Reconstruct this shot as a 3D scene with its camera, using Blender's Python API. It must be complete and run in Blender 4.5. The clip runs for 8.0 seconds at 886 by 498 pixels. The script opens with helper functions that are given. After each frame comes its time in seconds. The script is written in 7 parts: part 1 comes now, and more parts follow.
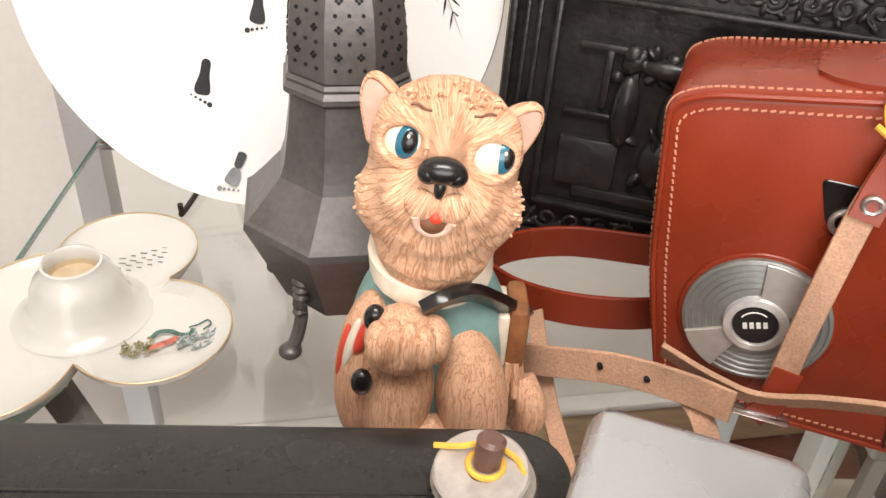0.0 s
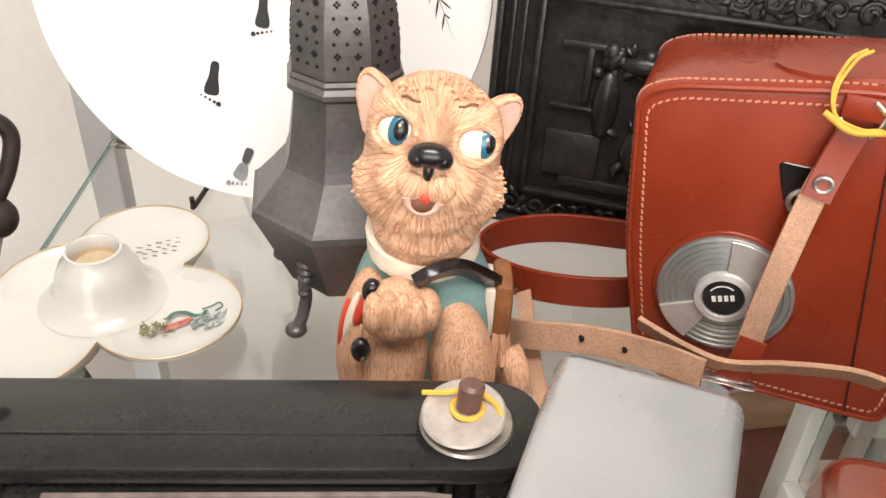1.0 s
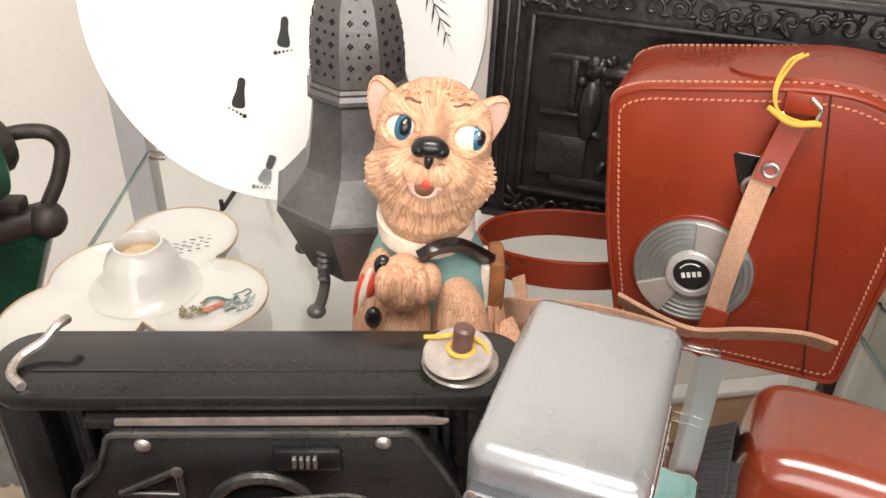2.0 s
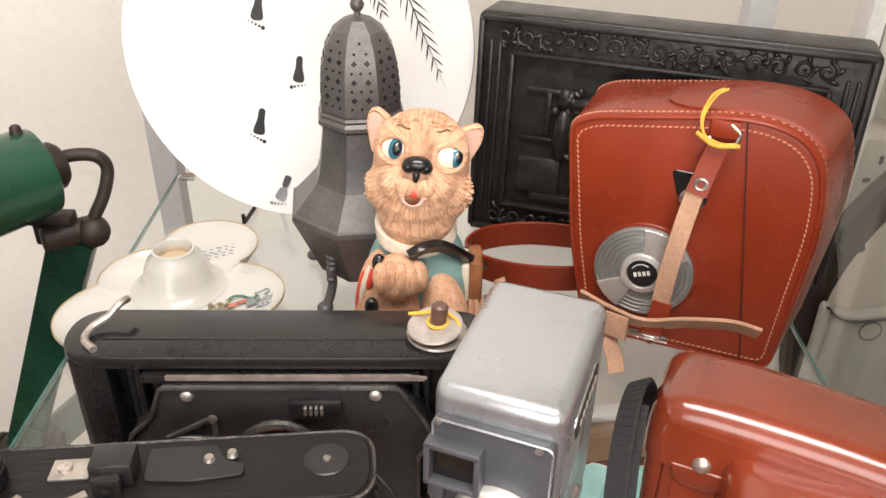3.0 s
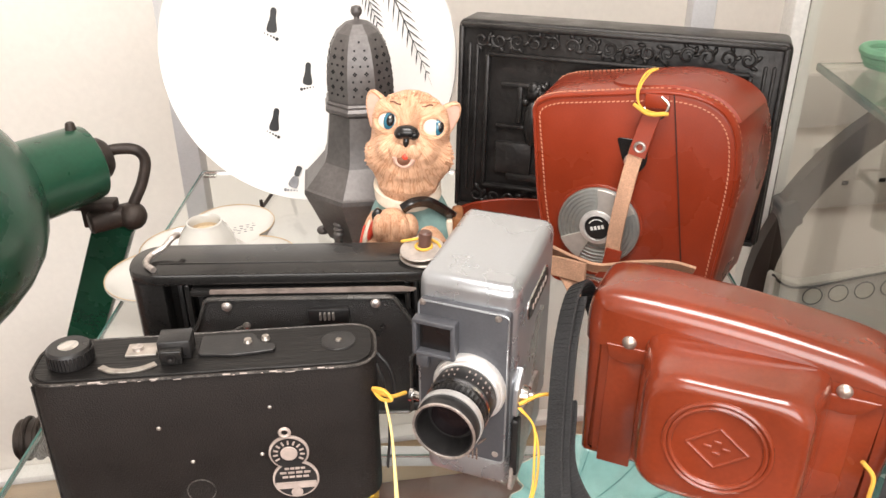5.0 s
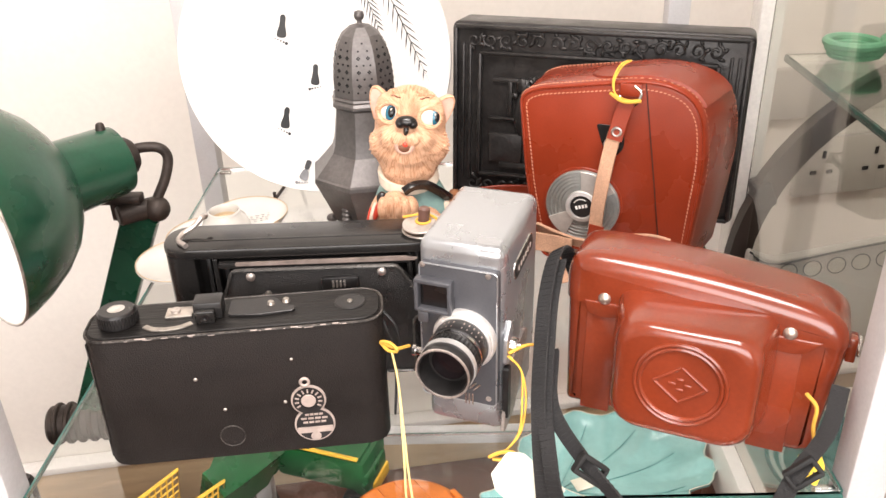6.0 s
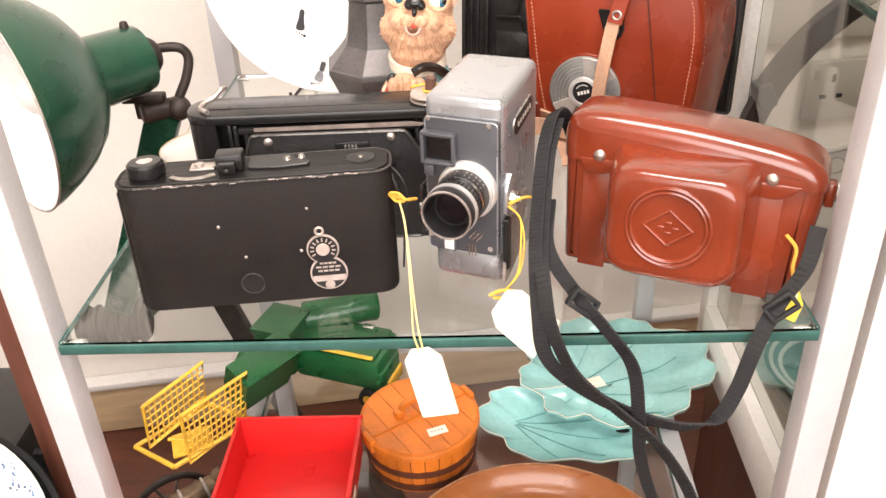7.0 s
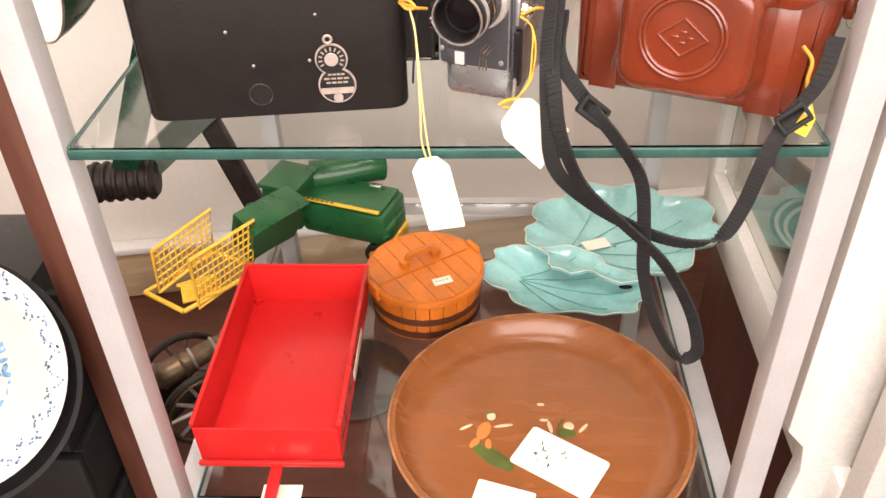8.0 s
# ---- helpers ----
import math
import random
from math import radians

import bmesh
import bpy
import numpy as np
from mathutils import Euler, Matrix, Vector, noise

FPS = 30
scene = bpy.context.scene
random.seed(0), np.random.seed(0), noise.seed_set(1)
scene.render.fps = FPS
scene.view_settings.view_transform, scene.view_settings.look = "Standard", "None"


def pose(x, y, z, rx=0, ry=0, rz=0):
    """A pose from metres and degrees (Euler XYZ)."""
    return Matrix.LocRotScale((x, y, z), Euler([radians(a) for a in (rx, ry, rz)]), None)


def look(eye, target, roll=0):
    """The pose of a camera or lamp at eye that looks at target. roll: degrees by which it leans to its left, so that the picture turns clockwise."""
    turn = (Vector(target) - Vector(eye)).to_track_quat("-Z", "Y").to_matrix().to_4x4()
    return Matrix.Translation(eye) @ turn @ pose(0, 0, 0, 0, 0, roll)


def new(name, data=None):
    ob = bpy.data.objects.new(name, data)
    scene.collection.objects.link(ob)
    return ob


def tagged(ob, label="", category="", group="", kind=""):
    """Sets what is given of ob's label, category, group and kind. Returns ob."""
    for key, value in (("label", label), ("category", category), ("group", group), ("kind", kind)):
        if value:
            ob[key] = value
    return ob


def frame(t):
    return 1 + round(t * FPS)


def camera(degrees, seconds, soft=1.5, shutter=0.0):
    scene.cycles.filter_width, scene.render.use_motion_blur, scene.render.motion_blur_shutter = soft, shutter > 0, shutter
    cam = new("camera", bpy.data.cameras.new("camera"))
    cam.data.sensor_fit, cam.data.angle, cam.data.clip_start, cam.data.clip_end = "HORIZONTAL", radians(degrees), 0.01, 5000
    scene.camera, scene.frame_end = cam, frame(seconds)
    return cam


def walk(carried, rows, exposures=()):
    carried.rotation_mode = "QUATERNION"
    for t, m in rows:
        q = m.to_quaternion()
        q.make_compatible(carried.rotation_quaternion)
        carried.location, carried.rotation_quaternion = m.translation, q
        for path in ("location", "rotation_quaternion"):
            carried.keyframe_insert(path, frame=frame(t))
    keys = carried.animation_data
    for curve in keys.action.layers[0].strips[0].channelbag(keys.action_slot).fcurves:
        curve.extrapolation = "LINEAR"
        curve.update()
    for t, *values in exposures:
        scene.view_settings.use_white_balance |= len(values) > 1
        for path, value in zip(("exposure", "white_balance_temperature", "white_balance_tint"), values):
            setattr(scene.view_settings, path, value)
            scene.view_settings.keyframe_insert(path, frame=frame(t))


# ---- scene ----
cam = camera(54.8, 8.0)
PATH = [
    (0, (0.028, -0.005, 0.265), (0.095, 1.622, -0.895), 3.7),
    (0.5, (0.03, -0.015, 0.269), (0.094, 1.616, -0.886), 3.4),
    (1, (0.033, -0.035, 0.275), (0.087, 1.599, -0.878), 2.8),
    (2.5, (0.044, -0.123, 0.303), (0.051, 1.562, -0.774), 0.9),
    (3, (0.051, -0.161, 0.321), (0.042, 1.54, -0.732), 0.9),
    (3.5, (0.051, -0.194, 0.335), (0.037, 1.518, -0.699), 0.7),
    (4, (0.053, -0.226, 0.337), (0.037, 1.497, -0.679), -0.2),
    (4.5, (0.058, -0.246, 0.328), (0.043, 1.49, -0.665), 0.0),
    (4.7, (0.059, -0.257, 0.32), (0.045, 1.487, -0.66), -0.0),
    (5.8, (0.069, -0.321, 0.339), (0.038, 1.44, -0.608), -1.9),
    (6, (0.067, -0.336, 0.335), (0.038, 1.423, -0.615), -1.8),
    (6.5, (0.069, -0.366, 0.324), (0.021, 1.388, -0.636), -2.1),
    (7, (0.074, -0.396, 0.297), (0.001, 1.32, -0.729), -2.6),
    (7.5, (0.075, -0.41, 0.273), (-0.007, 1.281, -0.792), -2.3),
    (8, (0.072, -0.426, 0.251), (-0.017, 1.166, -0.957), -1.9),
]
walk(cam, [(t, look(eye, target, roll)) for t, eye, target, roll in PATH], [(0, 0.0, 6500, 10), (3.5, -0.08, 6500, 10), (4.5, 0.0, 6500, 10), (6.0, 0.27, 6600, 14), (7.0, 0.31, 6750, 15), (8.0, 0.17, 7000, 17)])

# ---- world and lights ----
world = bpy.data.worlds.new("sky")
scene.world = world
world.use_nodes = True
wn = world.node_tree.nodes
sky = wn.new("ShaderNodeTexSky")
sky.sky_type = "NISHITA"
sky.sun_disc = False
sky.sun_elevation, sky.sun_rotation = radians(40), radians(200)
wn["Background"].inputs["Strength"].default_value = 0.12
world.node_tree.links.new(sky.outputs["Color"], wn["Background"].inputs["Color"])


def area(name, m, sx, sy, watts, colour):
    lamp = bpy.data.lights.new(name, "AREA")
    lamp.shape, lamp.size, lamp.size_y, lamp.energy, lamp.color = "RECTANGLE", sx, sy, watts, colour
    ob = new(name, lamp)
    ob.matrix_world = m
    return ob


# daylight in the shop window behind the viewer, and the tube light under the ceiling
area("window_daylight", look((0.2, -2.36, 0.85), (0.2, 0.0, 0.55)), 2.8, 1.5, 78, (1.0, 0.965, 0.92))
area("ceiling_panel_glow", look((0.15, -0.45, 1.640), (0.15, -0.44, 0.0)), 1.16, 0.56, 30, (1.0, 0.965, 0.92))


# ---- materials ----
def mat(name, col, rough=0.5, metal=0.0, var=0.15, scale=40.0, bump=0.1, bscale=300.0, coat=0.0, fine=0.06, stretch=(1, 1, 1), trans=0.0, ior=1.45, rvar=0.08, rand=0.0, spec=0.5):
    """A painted, worn or grainy surface: two scales of colour change, uneven gloss and fine relief."""
    m = bpy.data.materials.new(name)
    m.use_nodes = True
    n, l = m.node_tree.nodes, m.node_tree.links
    b = n["Principled BSDF"]
    b.inputs["Metallic"].default_value = metal
    b.inputs["Coat Weight"].default_value = coat
    b.inputs["Coat Roughness"].default_value = 0.15
    b.inputs["Specular IOR Level"].default_value = spec
    b.inputs["Transmission Weight"].default_value = trans
    b.inputs["IOR"].default_value = ior
    tc = n.new("ShaderNodeTexCoord")
    mp = n.new("ShaderNodeMapping")
    mp.inputs["Scale"].default_value = stretch
    l.new(tc.outputs["Object"], mp.inputs["Vector"])

    def tex(s, detail=4.0):
        t = n.new("ShaderNodeTexNoise")
        t.inputs["Scale"].default_value, t.inputs["Detail"].default_value = s, detail
        l.new(mp.outputs["Vector"], t.inputs["Vector"])
        return t.outputs["Fac"]

    def remap(src, lo, hi):
        r = n.new("ShaderNodeMapRange")
        r.inputs["From Min"].default_value, r.inputs["From Max"].default_value = 0.3, 0.7
        r.inputs["To Min"].default_value, r.inputs["To Max"].default_value = lo, hi
        l.new(src, r.inputs["Value"])
        return r.outputs["Result"]

    def times(a, c):
        x = n.new("ShaderNodeMath")
        x.operation = "MULTIPLY"
        l.new(a, x.inputs[0]), l.new(c, x.inputs[1])
        return x.outputs[0]

    big, small = tex(scale), tex(bscale, 2.0)
    v = times(remap(big, 1 - var, 1 + var), remap(small, 1 - fine, 1 + fine))
    if rand:
        oi = n.new("ShaderNodeObjectInfo")
        r = n.new("ShaderNodeMapRange")
        r.inputs["To Min"].default_value, r.inputs["To Max"].default_value = 1 - rand, 1 + rand
        l.new(oi.outputs["Random"], r.inputs["Value"])
        v = times(v, r.outputs["Result"])
    mul = n.new("ShaderNodeVectorMath")
    mul.operation = "SCALE"
    mul.inputs[0].default_value = col
    l.new(v, mul.inputs["Scale"])
    l.new(mul.outputs["Vector"], b.inputs["Base Color"])
    l.new(remap(big, max(rough - rvar, 0.02), min(rough + rvar, 1)), b.inputs["Roughness"])
    if bump:
        bp = n.new("ShaderNodeBump")
        bp.inputs["Strength"].default_value, bp.inputs["Distance"].default_value = bump, 0.001
        l.new(small, bp.inputs["Height"])
        l.new(bp.outputs["Normal"], b.inputs["Normal"])
    return m


def fur_mat(name, col, dark):
    """Carved and tinted plaster fur: long fine grooves along the strands, coloured a darker brown."""
    m = mat(name, col, 0.48, var=0.10, scale=70, bump=0.0, spec=0.35)
    n, l = m.node_tree.nodes, m.node_tree.links
    b = n["Principled BSDF"]
    at = n.new("ShaderNodeAttribute")
    at.attribute_name = "strand"
    tc = n.new("ShaderNodeTexCoord")
    warp = n.new("ShaderNodeTexNoise")
    warp.inputs["Scale"].default_value, warp.inputs["Detail"].default_value = 130.0, 2.0
    l.new(tc.outputs["Object"], warp.inputs["Vector"])
    off = n.new("ShaderNodeVectorMath")
    off.operation = "MULTIPLY_ADD"
    off.inputs[1].default_value = (1.8, 1.8, 0.6)
    l.new(warp.outputs["Color"], off.inputs[0])
    l.new(at.outputs["Vector"], off.inputs[2])

    def grooves(scale, lo, hi):
        w = n.new("ShaderNodeTexNoise")
        w.inputs["Scale"].default_value, w.inputs["Detail"].default_value, w.inputs["Roughness"].default_value = scale, 1.0, 0.45
        l.new(off.outputs["Vector"], w.inputs["Vector"])
        dif = n.new("ShaderNodeMath")
        dif.operation = "SUBTRACT"
        dif.inputs[1].default_value = 0.5
        l.new(w.outputs["Fac"], dif.inputs[0])
        rid = n.new("ShaderNodeMath")
        rid.operation = "ABSOLUTE"
        l.new(dif.outputs["Value"], rid.inputs[0])
        r = n.new("ShaderNodeMapRange")
        r.inputs["From Min"].default_value, r.inputs["From Max"].default_value = lo, hi
        l.new(rid.outputs["Value"], r.inputs["Value"])
        return r.outputs["Result"]

    both = n.new("ShaderNodeMath")
    both.operation = "MULTIPLY"
    l.new(grooves(0.80, -0.006, 0.055), both.inputs[0])
    l.new(grooves(1.50, -0.070, 0.050), both.inputs[1])
    mix = n.new("ShaderNodeMix")
    mix.data_type = "RGBA"
    mix.inputs["A"].default_value = (*dark, 1)
    old = b.inputs["Base Color"].links[0].from_socket
    l.new(old, mix.inputs["B"])
    l.new(both.outputs["Value"], mix.inputs["Factor"])
    l.new(mix.outputs["Result"], b.inputs["Base Color"])
    bp = n.new("ShaderNodeBump")
    bp.inputs["Strength"].default_value, bp.inputs["Distance"].default_value = 0.7, 0.0005
    l.new(both.outputs["Value"], bp.inputs["Height"])
    l.new(bp.outputs["Normal"], b.inputs["Normal"])
    return m


def glass_mat(name, col, rough=0.0):
    m = bpy.data.materials.new(name)
    m.use_nodes = True
    b = m.node_tree.nodes["Principled BSDF"]
    b.inputs["Base Color"].default_value = (*col, 1)
    b.inputs["Roughness"].default_value = rough
    b.inputs["Transmission Weight"].default_value = 1.0
    b.inputs["IOR"].default_value = 1.5
    return m


def glow_mat(name, col, strength):
    m = bpy.data.materials.new(name)
    m.use_nodes = True
    b = m.node_tree.nodes["Principled BSDF"]
    b.inputs["Emission Color"].default_value = (*col, 1)
    b.inputs["Emission Strength"].default_value = strength
    return m


M_WALL = mat("wall_paint", (0.77, 0.73, 0.675), 0.7, var=0.03, scale=3, bump=0.15, bscale=120, fine=0.02)
M_CEIL = mat("ceiling_paint", (0.82, 0.80, 0.77), 0.8, var=0.02, scale=2, bump=0.1, bscale=90, fine=0.02)
M_FLOOR = mat("dark_floor_wood", (0.105, 0.036, 0.022), 0.45, var=0.3, scale=6, bump=0.2, bscale=60, stretch=(1, 6, 1), fine=0.15)
M_TAN = mat("tan_skirting_wood", (0.50, 0.36, 0.22), 0.5, var=0.15, scale=8, bump=0.15, bscale=60, stretch=(1, 1, 8))
M_TRIM = mat("white_gloss_trim", (0.74, 0.72, 0.70), 0.35, var=0.05, scale=10, bump=0.05)
M_POST = mat("pale_grey_paint", (0.52, 0.51, 0.515), 0.42, var=0.06, scale=25, bump=0.12, bscale=500, fine=0.04)
M_WHITE = mat("white_board", (0.78, 0.755, 0.72), 0.45, var=0.04, scale=6, bump=0.05)
M_GLASS = glass_mat("shelf_glass", (0.955, 0.985, 0.97))
M_EDGE = mat("green_glass_edge", (0.035, 0.110, 0.094), 0.18, var=0.2, scale=30, bump=0.0, coat=0.5)
M_DARKW = mat("red_brown_wood", (0.10, 0.035, 0.022), 0.4, var=0.3, scale=12, bump=0.15, bscale=90, stretch=(4, 4, 0.6))
M_LEATHERETTE = mat("black_leatherette", (0.013, 0.0100, 0.0088), 0.52, var=0.2, scale=50, bump=0.5, bscale=1300, fine=0.3, spec=0.25)
M_LACQ = mat("black_lacquer", (0.015, 0.014, 0.0135), 0.22, var=0.15, scale=35, bump=0.004, bscale=700, coat=0.05, fine=0.2, spec=0.4)
M_BLACK = mat("black_enamel_metal", (0.014, 0.013, 0.013), 0.35, var=0.3, scale=90, bump=0.1, bscale=900, fine=0.2)
M_RUBBER = mat("matt_black", (0.012, 0.012, 0.012), 0.7, var=0.2, scale=80)
M_WORN = mat("worn_bare_metal", (0.42, 0.38, 0.34), 0.38, 0.8, var=0.35, scale=120, bump=0.2, bscale=900)
M_SATIN = mat("satin_chrome", (0.74, 0.72, 0.70), 0.34, 0.55, var=0.08, bump=0.03)
M_STEEL = mat("bright_steel", (0.72, 0.70, 0.68), 0.22, 1.0, var=0.12, scale=60, bump=0.06, bscale=900)
M_OLDSTEEL = mat("dull_nickel", (0.50, 0.45, 0.42), 0.4, 0.85, var=0.3, scale=90, bump=0.2, bscale=700, fine=0.2)
M_SILVER = mat("silver_hammer_paint", (0.45, 0.465, 0.485), 0.30, 0.78, var=0.03, scale=40, bump=0.006, bscale=900, fine=0.015)
M_GREYP = mat("slate_grey_enamel", (0.084, 0.085, 0.094), 0.38, 0.25, var=0.1, scale=40, bump=0.05, bscale=900)
M_LEATHER = mat("red_brown_leather", (0.225, 0.029, 0.010), 0.30, var=0.16, scale=18, bump=0.06, bscale=900, fine=0.05, spec=0.4)
M_LEATHER2 = mat("chestnut_moulded_leather", (0.185, 0.029, 0.010), 0.21, var=0.30, scale=14, bump=0.03, bscale=500, coat=0.75, fine=0.06, spec=0.5, rvar=0.07)
M_SUEDE = mat("tan_leather_underside", (0.46, 0.265, 0.17), 0.8, var=0.18, scale=45, bump=0.5, bscale=900, fine=0.15)
M_STITCH = mat("pale_orange_thread", (0.56, 0.25, 0.155), 0.7, var=0.1, bump=0.0)
M_WEB = mat("black_webbing", (0.018, 0.0175, 0.018), 0.75, var=0.2, scale=60, bump=0.5, bscale=900)
M_PEWTER = mat("dark_pewter", (0.125, 0.115, 0.112), 0.42, 0.5, var=0.25, scale=28, bump=0.18, bscale=350, fine=0.1)
M_HOLE = mat("pierced_hole_dark", (0.006, 0.006, 0.006), 0.8, var=0.1, bump=0)
M_CHINA = mat("white_glazed_china", (0.56, 0.54, 0.50), 0.16, var=0.02, scale=20, bump=0.02, coat=0.4, fine=0.01)
M_PLATE = mat("white_matt_china", (0.73, 0.705, 0.68), 0.35, var=0.025, scale=14, bump=0.03, fine=0.01)
M_INK = mat("black_print", (0.020, 0.020, 0.021), 0.4, var=0.3, scale=90, bump=0.0)
M_INKG = mat("faded_grey_print", (0.20, 0.20, 0.21), 0.4, var=0.4, scale=120, bump=0.0)
M_GOLD = mat("gilt_line", (0.55, 0.40, 0.24), 0.35, 0.5, var=0.2, bump=0.0)
M_IRON = mat("cast_iron_black", (0.026, 0.0235, 0.0225), 0.36, 0.3, var=0.35, scale=60, bump=0.35, bscale=260, fine=0.2)
M_GREEN = mat("dark_green_enamel", (0.010, 0.055, 0.030), 0.28, var=0.22, scale=25, bump=0.05, bscale=300, coat=0.3, fine=0.08)
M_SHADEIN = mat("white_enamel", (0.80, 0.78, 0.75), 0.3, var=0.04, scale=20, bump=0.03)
M_LAMPIRON = mat("brown_black_iron", (0.040, 0.030, 0.025), 0.5, 0.4, var=0.4, scale=60, bump=0.3, bscale=400)
M_STRING = mat("yellow_cotton_string", (0.72, 0.40, 0.06), 0.8, var=0.15, scale=200, bump=0.4, bscale=2500)
M_PALESTR = mat("cream_cotton_string", (0.80, 0.62, 0.26), 0.8, var=0.12, scale=200, bump=0.4, bscale=2500)
M_PAPER = mat("cream_card", (0.84, 0.81, 0.68), 0.8, var=0.03, scale=40, bump=0.1, fine=0.02)
M_YTAG = mat("yellow_card", (0.85, 0.60, 0.06), 0.8, var=0.08, scale=60, bump=0.1)
M_RED = mat("red_toy_plastic", (0.66, 0.020, 0.019), 0.34, var=0.05, scale=22, bump=0.08, bscale=400, coat=0.1)
M_TGREEN = mat("green_toy_plastic", (0.008, 0.085, 0.024), 0.32, var=0.15, scale=30, bump=0.05, coat=0.2)
M_YELLOW = mat("yellow_toy_plastic", (0.72, 0.42, 0.045), 0.4, var=0.12, scale=60, bump=0.05)
M_TUB = mat("orange_varnished_wood", (0.62, 0.165, 0.018), 0.36, var=0.2, scale=30, bump=0.2, bscale=220, stretch=(1, 1, 0.25), coat=0.15, rand=0.12)
M_TUBBAND = mat("dark_hoop", (0.10, 0.028, 0.012), 0.5, var=0.2, scale=60)
M_TEAL = mat("turquoise_glaze", (0.29, 0.565, 0.545), 0.2, var=0.12, scale=25, bump=0.05, bscale=200, coat=0.5, fine=0.04)
M_TEALV = mat("turquoise_glaze_vein", (0.11, 0.33, 0.32), 0.3, var=0.2, scale=60, bump=0)
M_BOWL = mat("brown_turned_wood", (0.285, 0.092, 0.025), 0.26, var=0.07, scale=10, bump=0.12, bscale=120, stretch=(1, 5, 1), coat=0.5, fine=0.05)
M_BLUE = mat("blue_transfer_print", (0.07, 0.13, 0.24), 0.3, var=0.5, scale=120, bump=0)
M_MINT = mat("mint_green_cord", (0.20, 0.52, 0.32), 0.6, var=0.15, scale=60, bump=0.2)
M_PANEL = mat("warm_grey_plastic", (0.40, 0.375, 0.34), 0.5, var=0.06, scale=20, bump=0.05)
M_BADGE = mat("pinkish_nickel_badge", (0.46, 0.375, 0.335), 0.4, 0.3, var=0.15, scale=200, bump=0.1)
M_BEIGE = mat("greyed_cream_paint", (0.44, 0.41, 0.355), 0.7, var=0.05, scale=4, bump=0.1, bscale=120)
M_SOCKET = mat("socket_plastic", (0.48, 0.455, 0.42), 0.4, var=0.03, bump=0.0)
M_FUR = fur_mat("carved_tan_fur", (0.75, 0.445, 0.285), (0.50, 0.225, 0.110))
M_WASH = mat("brown_wash", (0.16, 0.065, 0.035), 0.5, var=0.2, scale=200, bump=0.1)
M_CREAM = mat("cream_figurine_paint", (0.74, 0.64, 0.52), 0.5, var=0.06, scale=90, bump=0.1)
M_PINK = mat("pale_pink_paint", (0.68, 0.43, 0.34), 0.5, var=0.1, scale=90, bump=0.1)
M_EYEBLUE = mat("blue_eye_paint", (0.025, 0.125, 0.19), 0.2, var=0.1, bump=0, coat=0.6)
M_GLOSSB = mat("glossy_black_paint", (0.010, 0.009, 0.009), 0.24, var=0.2, bump=0.05, coat=0.25)
M_VEST = mat("grey_teal_paint", (0.20, 0.33, 0.315), 0.5, var=0.1, scale=70, bump=0.15)
M_ORED = mat("orange_red_paint", (0.62, 0.06, 0.03), 0.4, var=0.1, bump=0.05)
M_BROWN = mat("bundle_brown_paint", (0.26, 0.10, 0.035), 0.55, var=0.3, scale=120, bump=0.4, bscale=700)


# ---- mesh helpers ----
def merge(bm, tmp, mi=0, m=None):
    if m is not None:
        bmesh.ops.transform(tmp, matrix=m, verts=tmp.verts)
    for f in tmp.faces:
        f.material_index = mi
    me = bpy.data.meshes.new("piece")
    tmp.to_mesh(me)
    tmp.free()
    bm.from_mesh(me)
    bpy.data.meshes.remove(me)


def box(bm, c, s, bevel=0.0, seg=2, mi=0, m=None):
    t = bmesh.new()
    bmesh.ops.create_cube(t, size=1)
    bmesh.ops.scale(t, vec=s, verts=t.verts)
    if bevel:
        bmesh.ops.bevel(t, geom=t.edges[:], offset=bevel, segments=seg, affect="EDGES", profile=0.5)
    bmesh.ops.translate(t, vec=c, verts=t.verts)
    merge(bm, t, mi, m)


def loft(bm, rings, close=True, cap=True, mi=0, m=None):
    """Skin through rings of equally many points."""
    t = bmesh.new()
    vs = [[t.verts.new(p) for p in r] for r in rings]
    k = len(rings[0])
    for a, b in zip(vs, vs[1:]):
        for i in range(k if close else k - 1):
            j = (i + 1) % k
            t.faces.new((a[i], a[j], b[j], b[i]))
    if cap:
        t.faces.new(vs[0][::-1])
        t.faces.new(vs[-1])
    bmesh.ops.recalc_face_normals(t, faces=t.faces)
    merge(bm, t, mi, m)


def lathe(bm, profile, n=48, phase=0.0, mi=0, m=None, cap=False):
    rings = [[(max(r, 1e-5) * math.cos(phase + math.tau * i / n), max(r, 1e-5) * math.sin(phase + math.tau * i / n), z) for i in range(n)] for r, z in profile]
    loft(bm, rings, True, cap, mi, m)


def rod(bm, a, b, r, r2=None, n=20, mi=0, bevel=0.0):
    a, b = Vector(a), Vector(b)
    h = (b - a).length
    m = Matrix.Translation(a) @ (b - a).to_track_quat("Z", "Y").to_matrix().to_4x4()
    r2 = r if r2 is None else r2
    prof = [(0, 0), (r - bevel, 0), (r, bevel), (r2, h - bevel), (r2 - bevel, h), (0, h)]
    lathe(bm, prof, n, 0, mi, m)


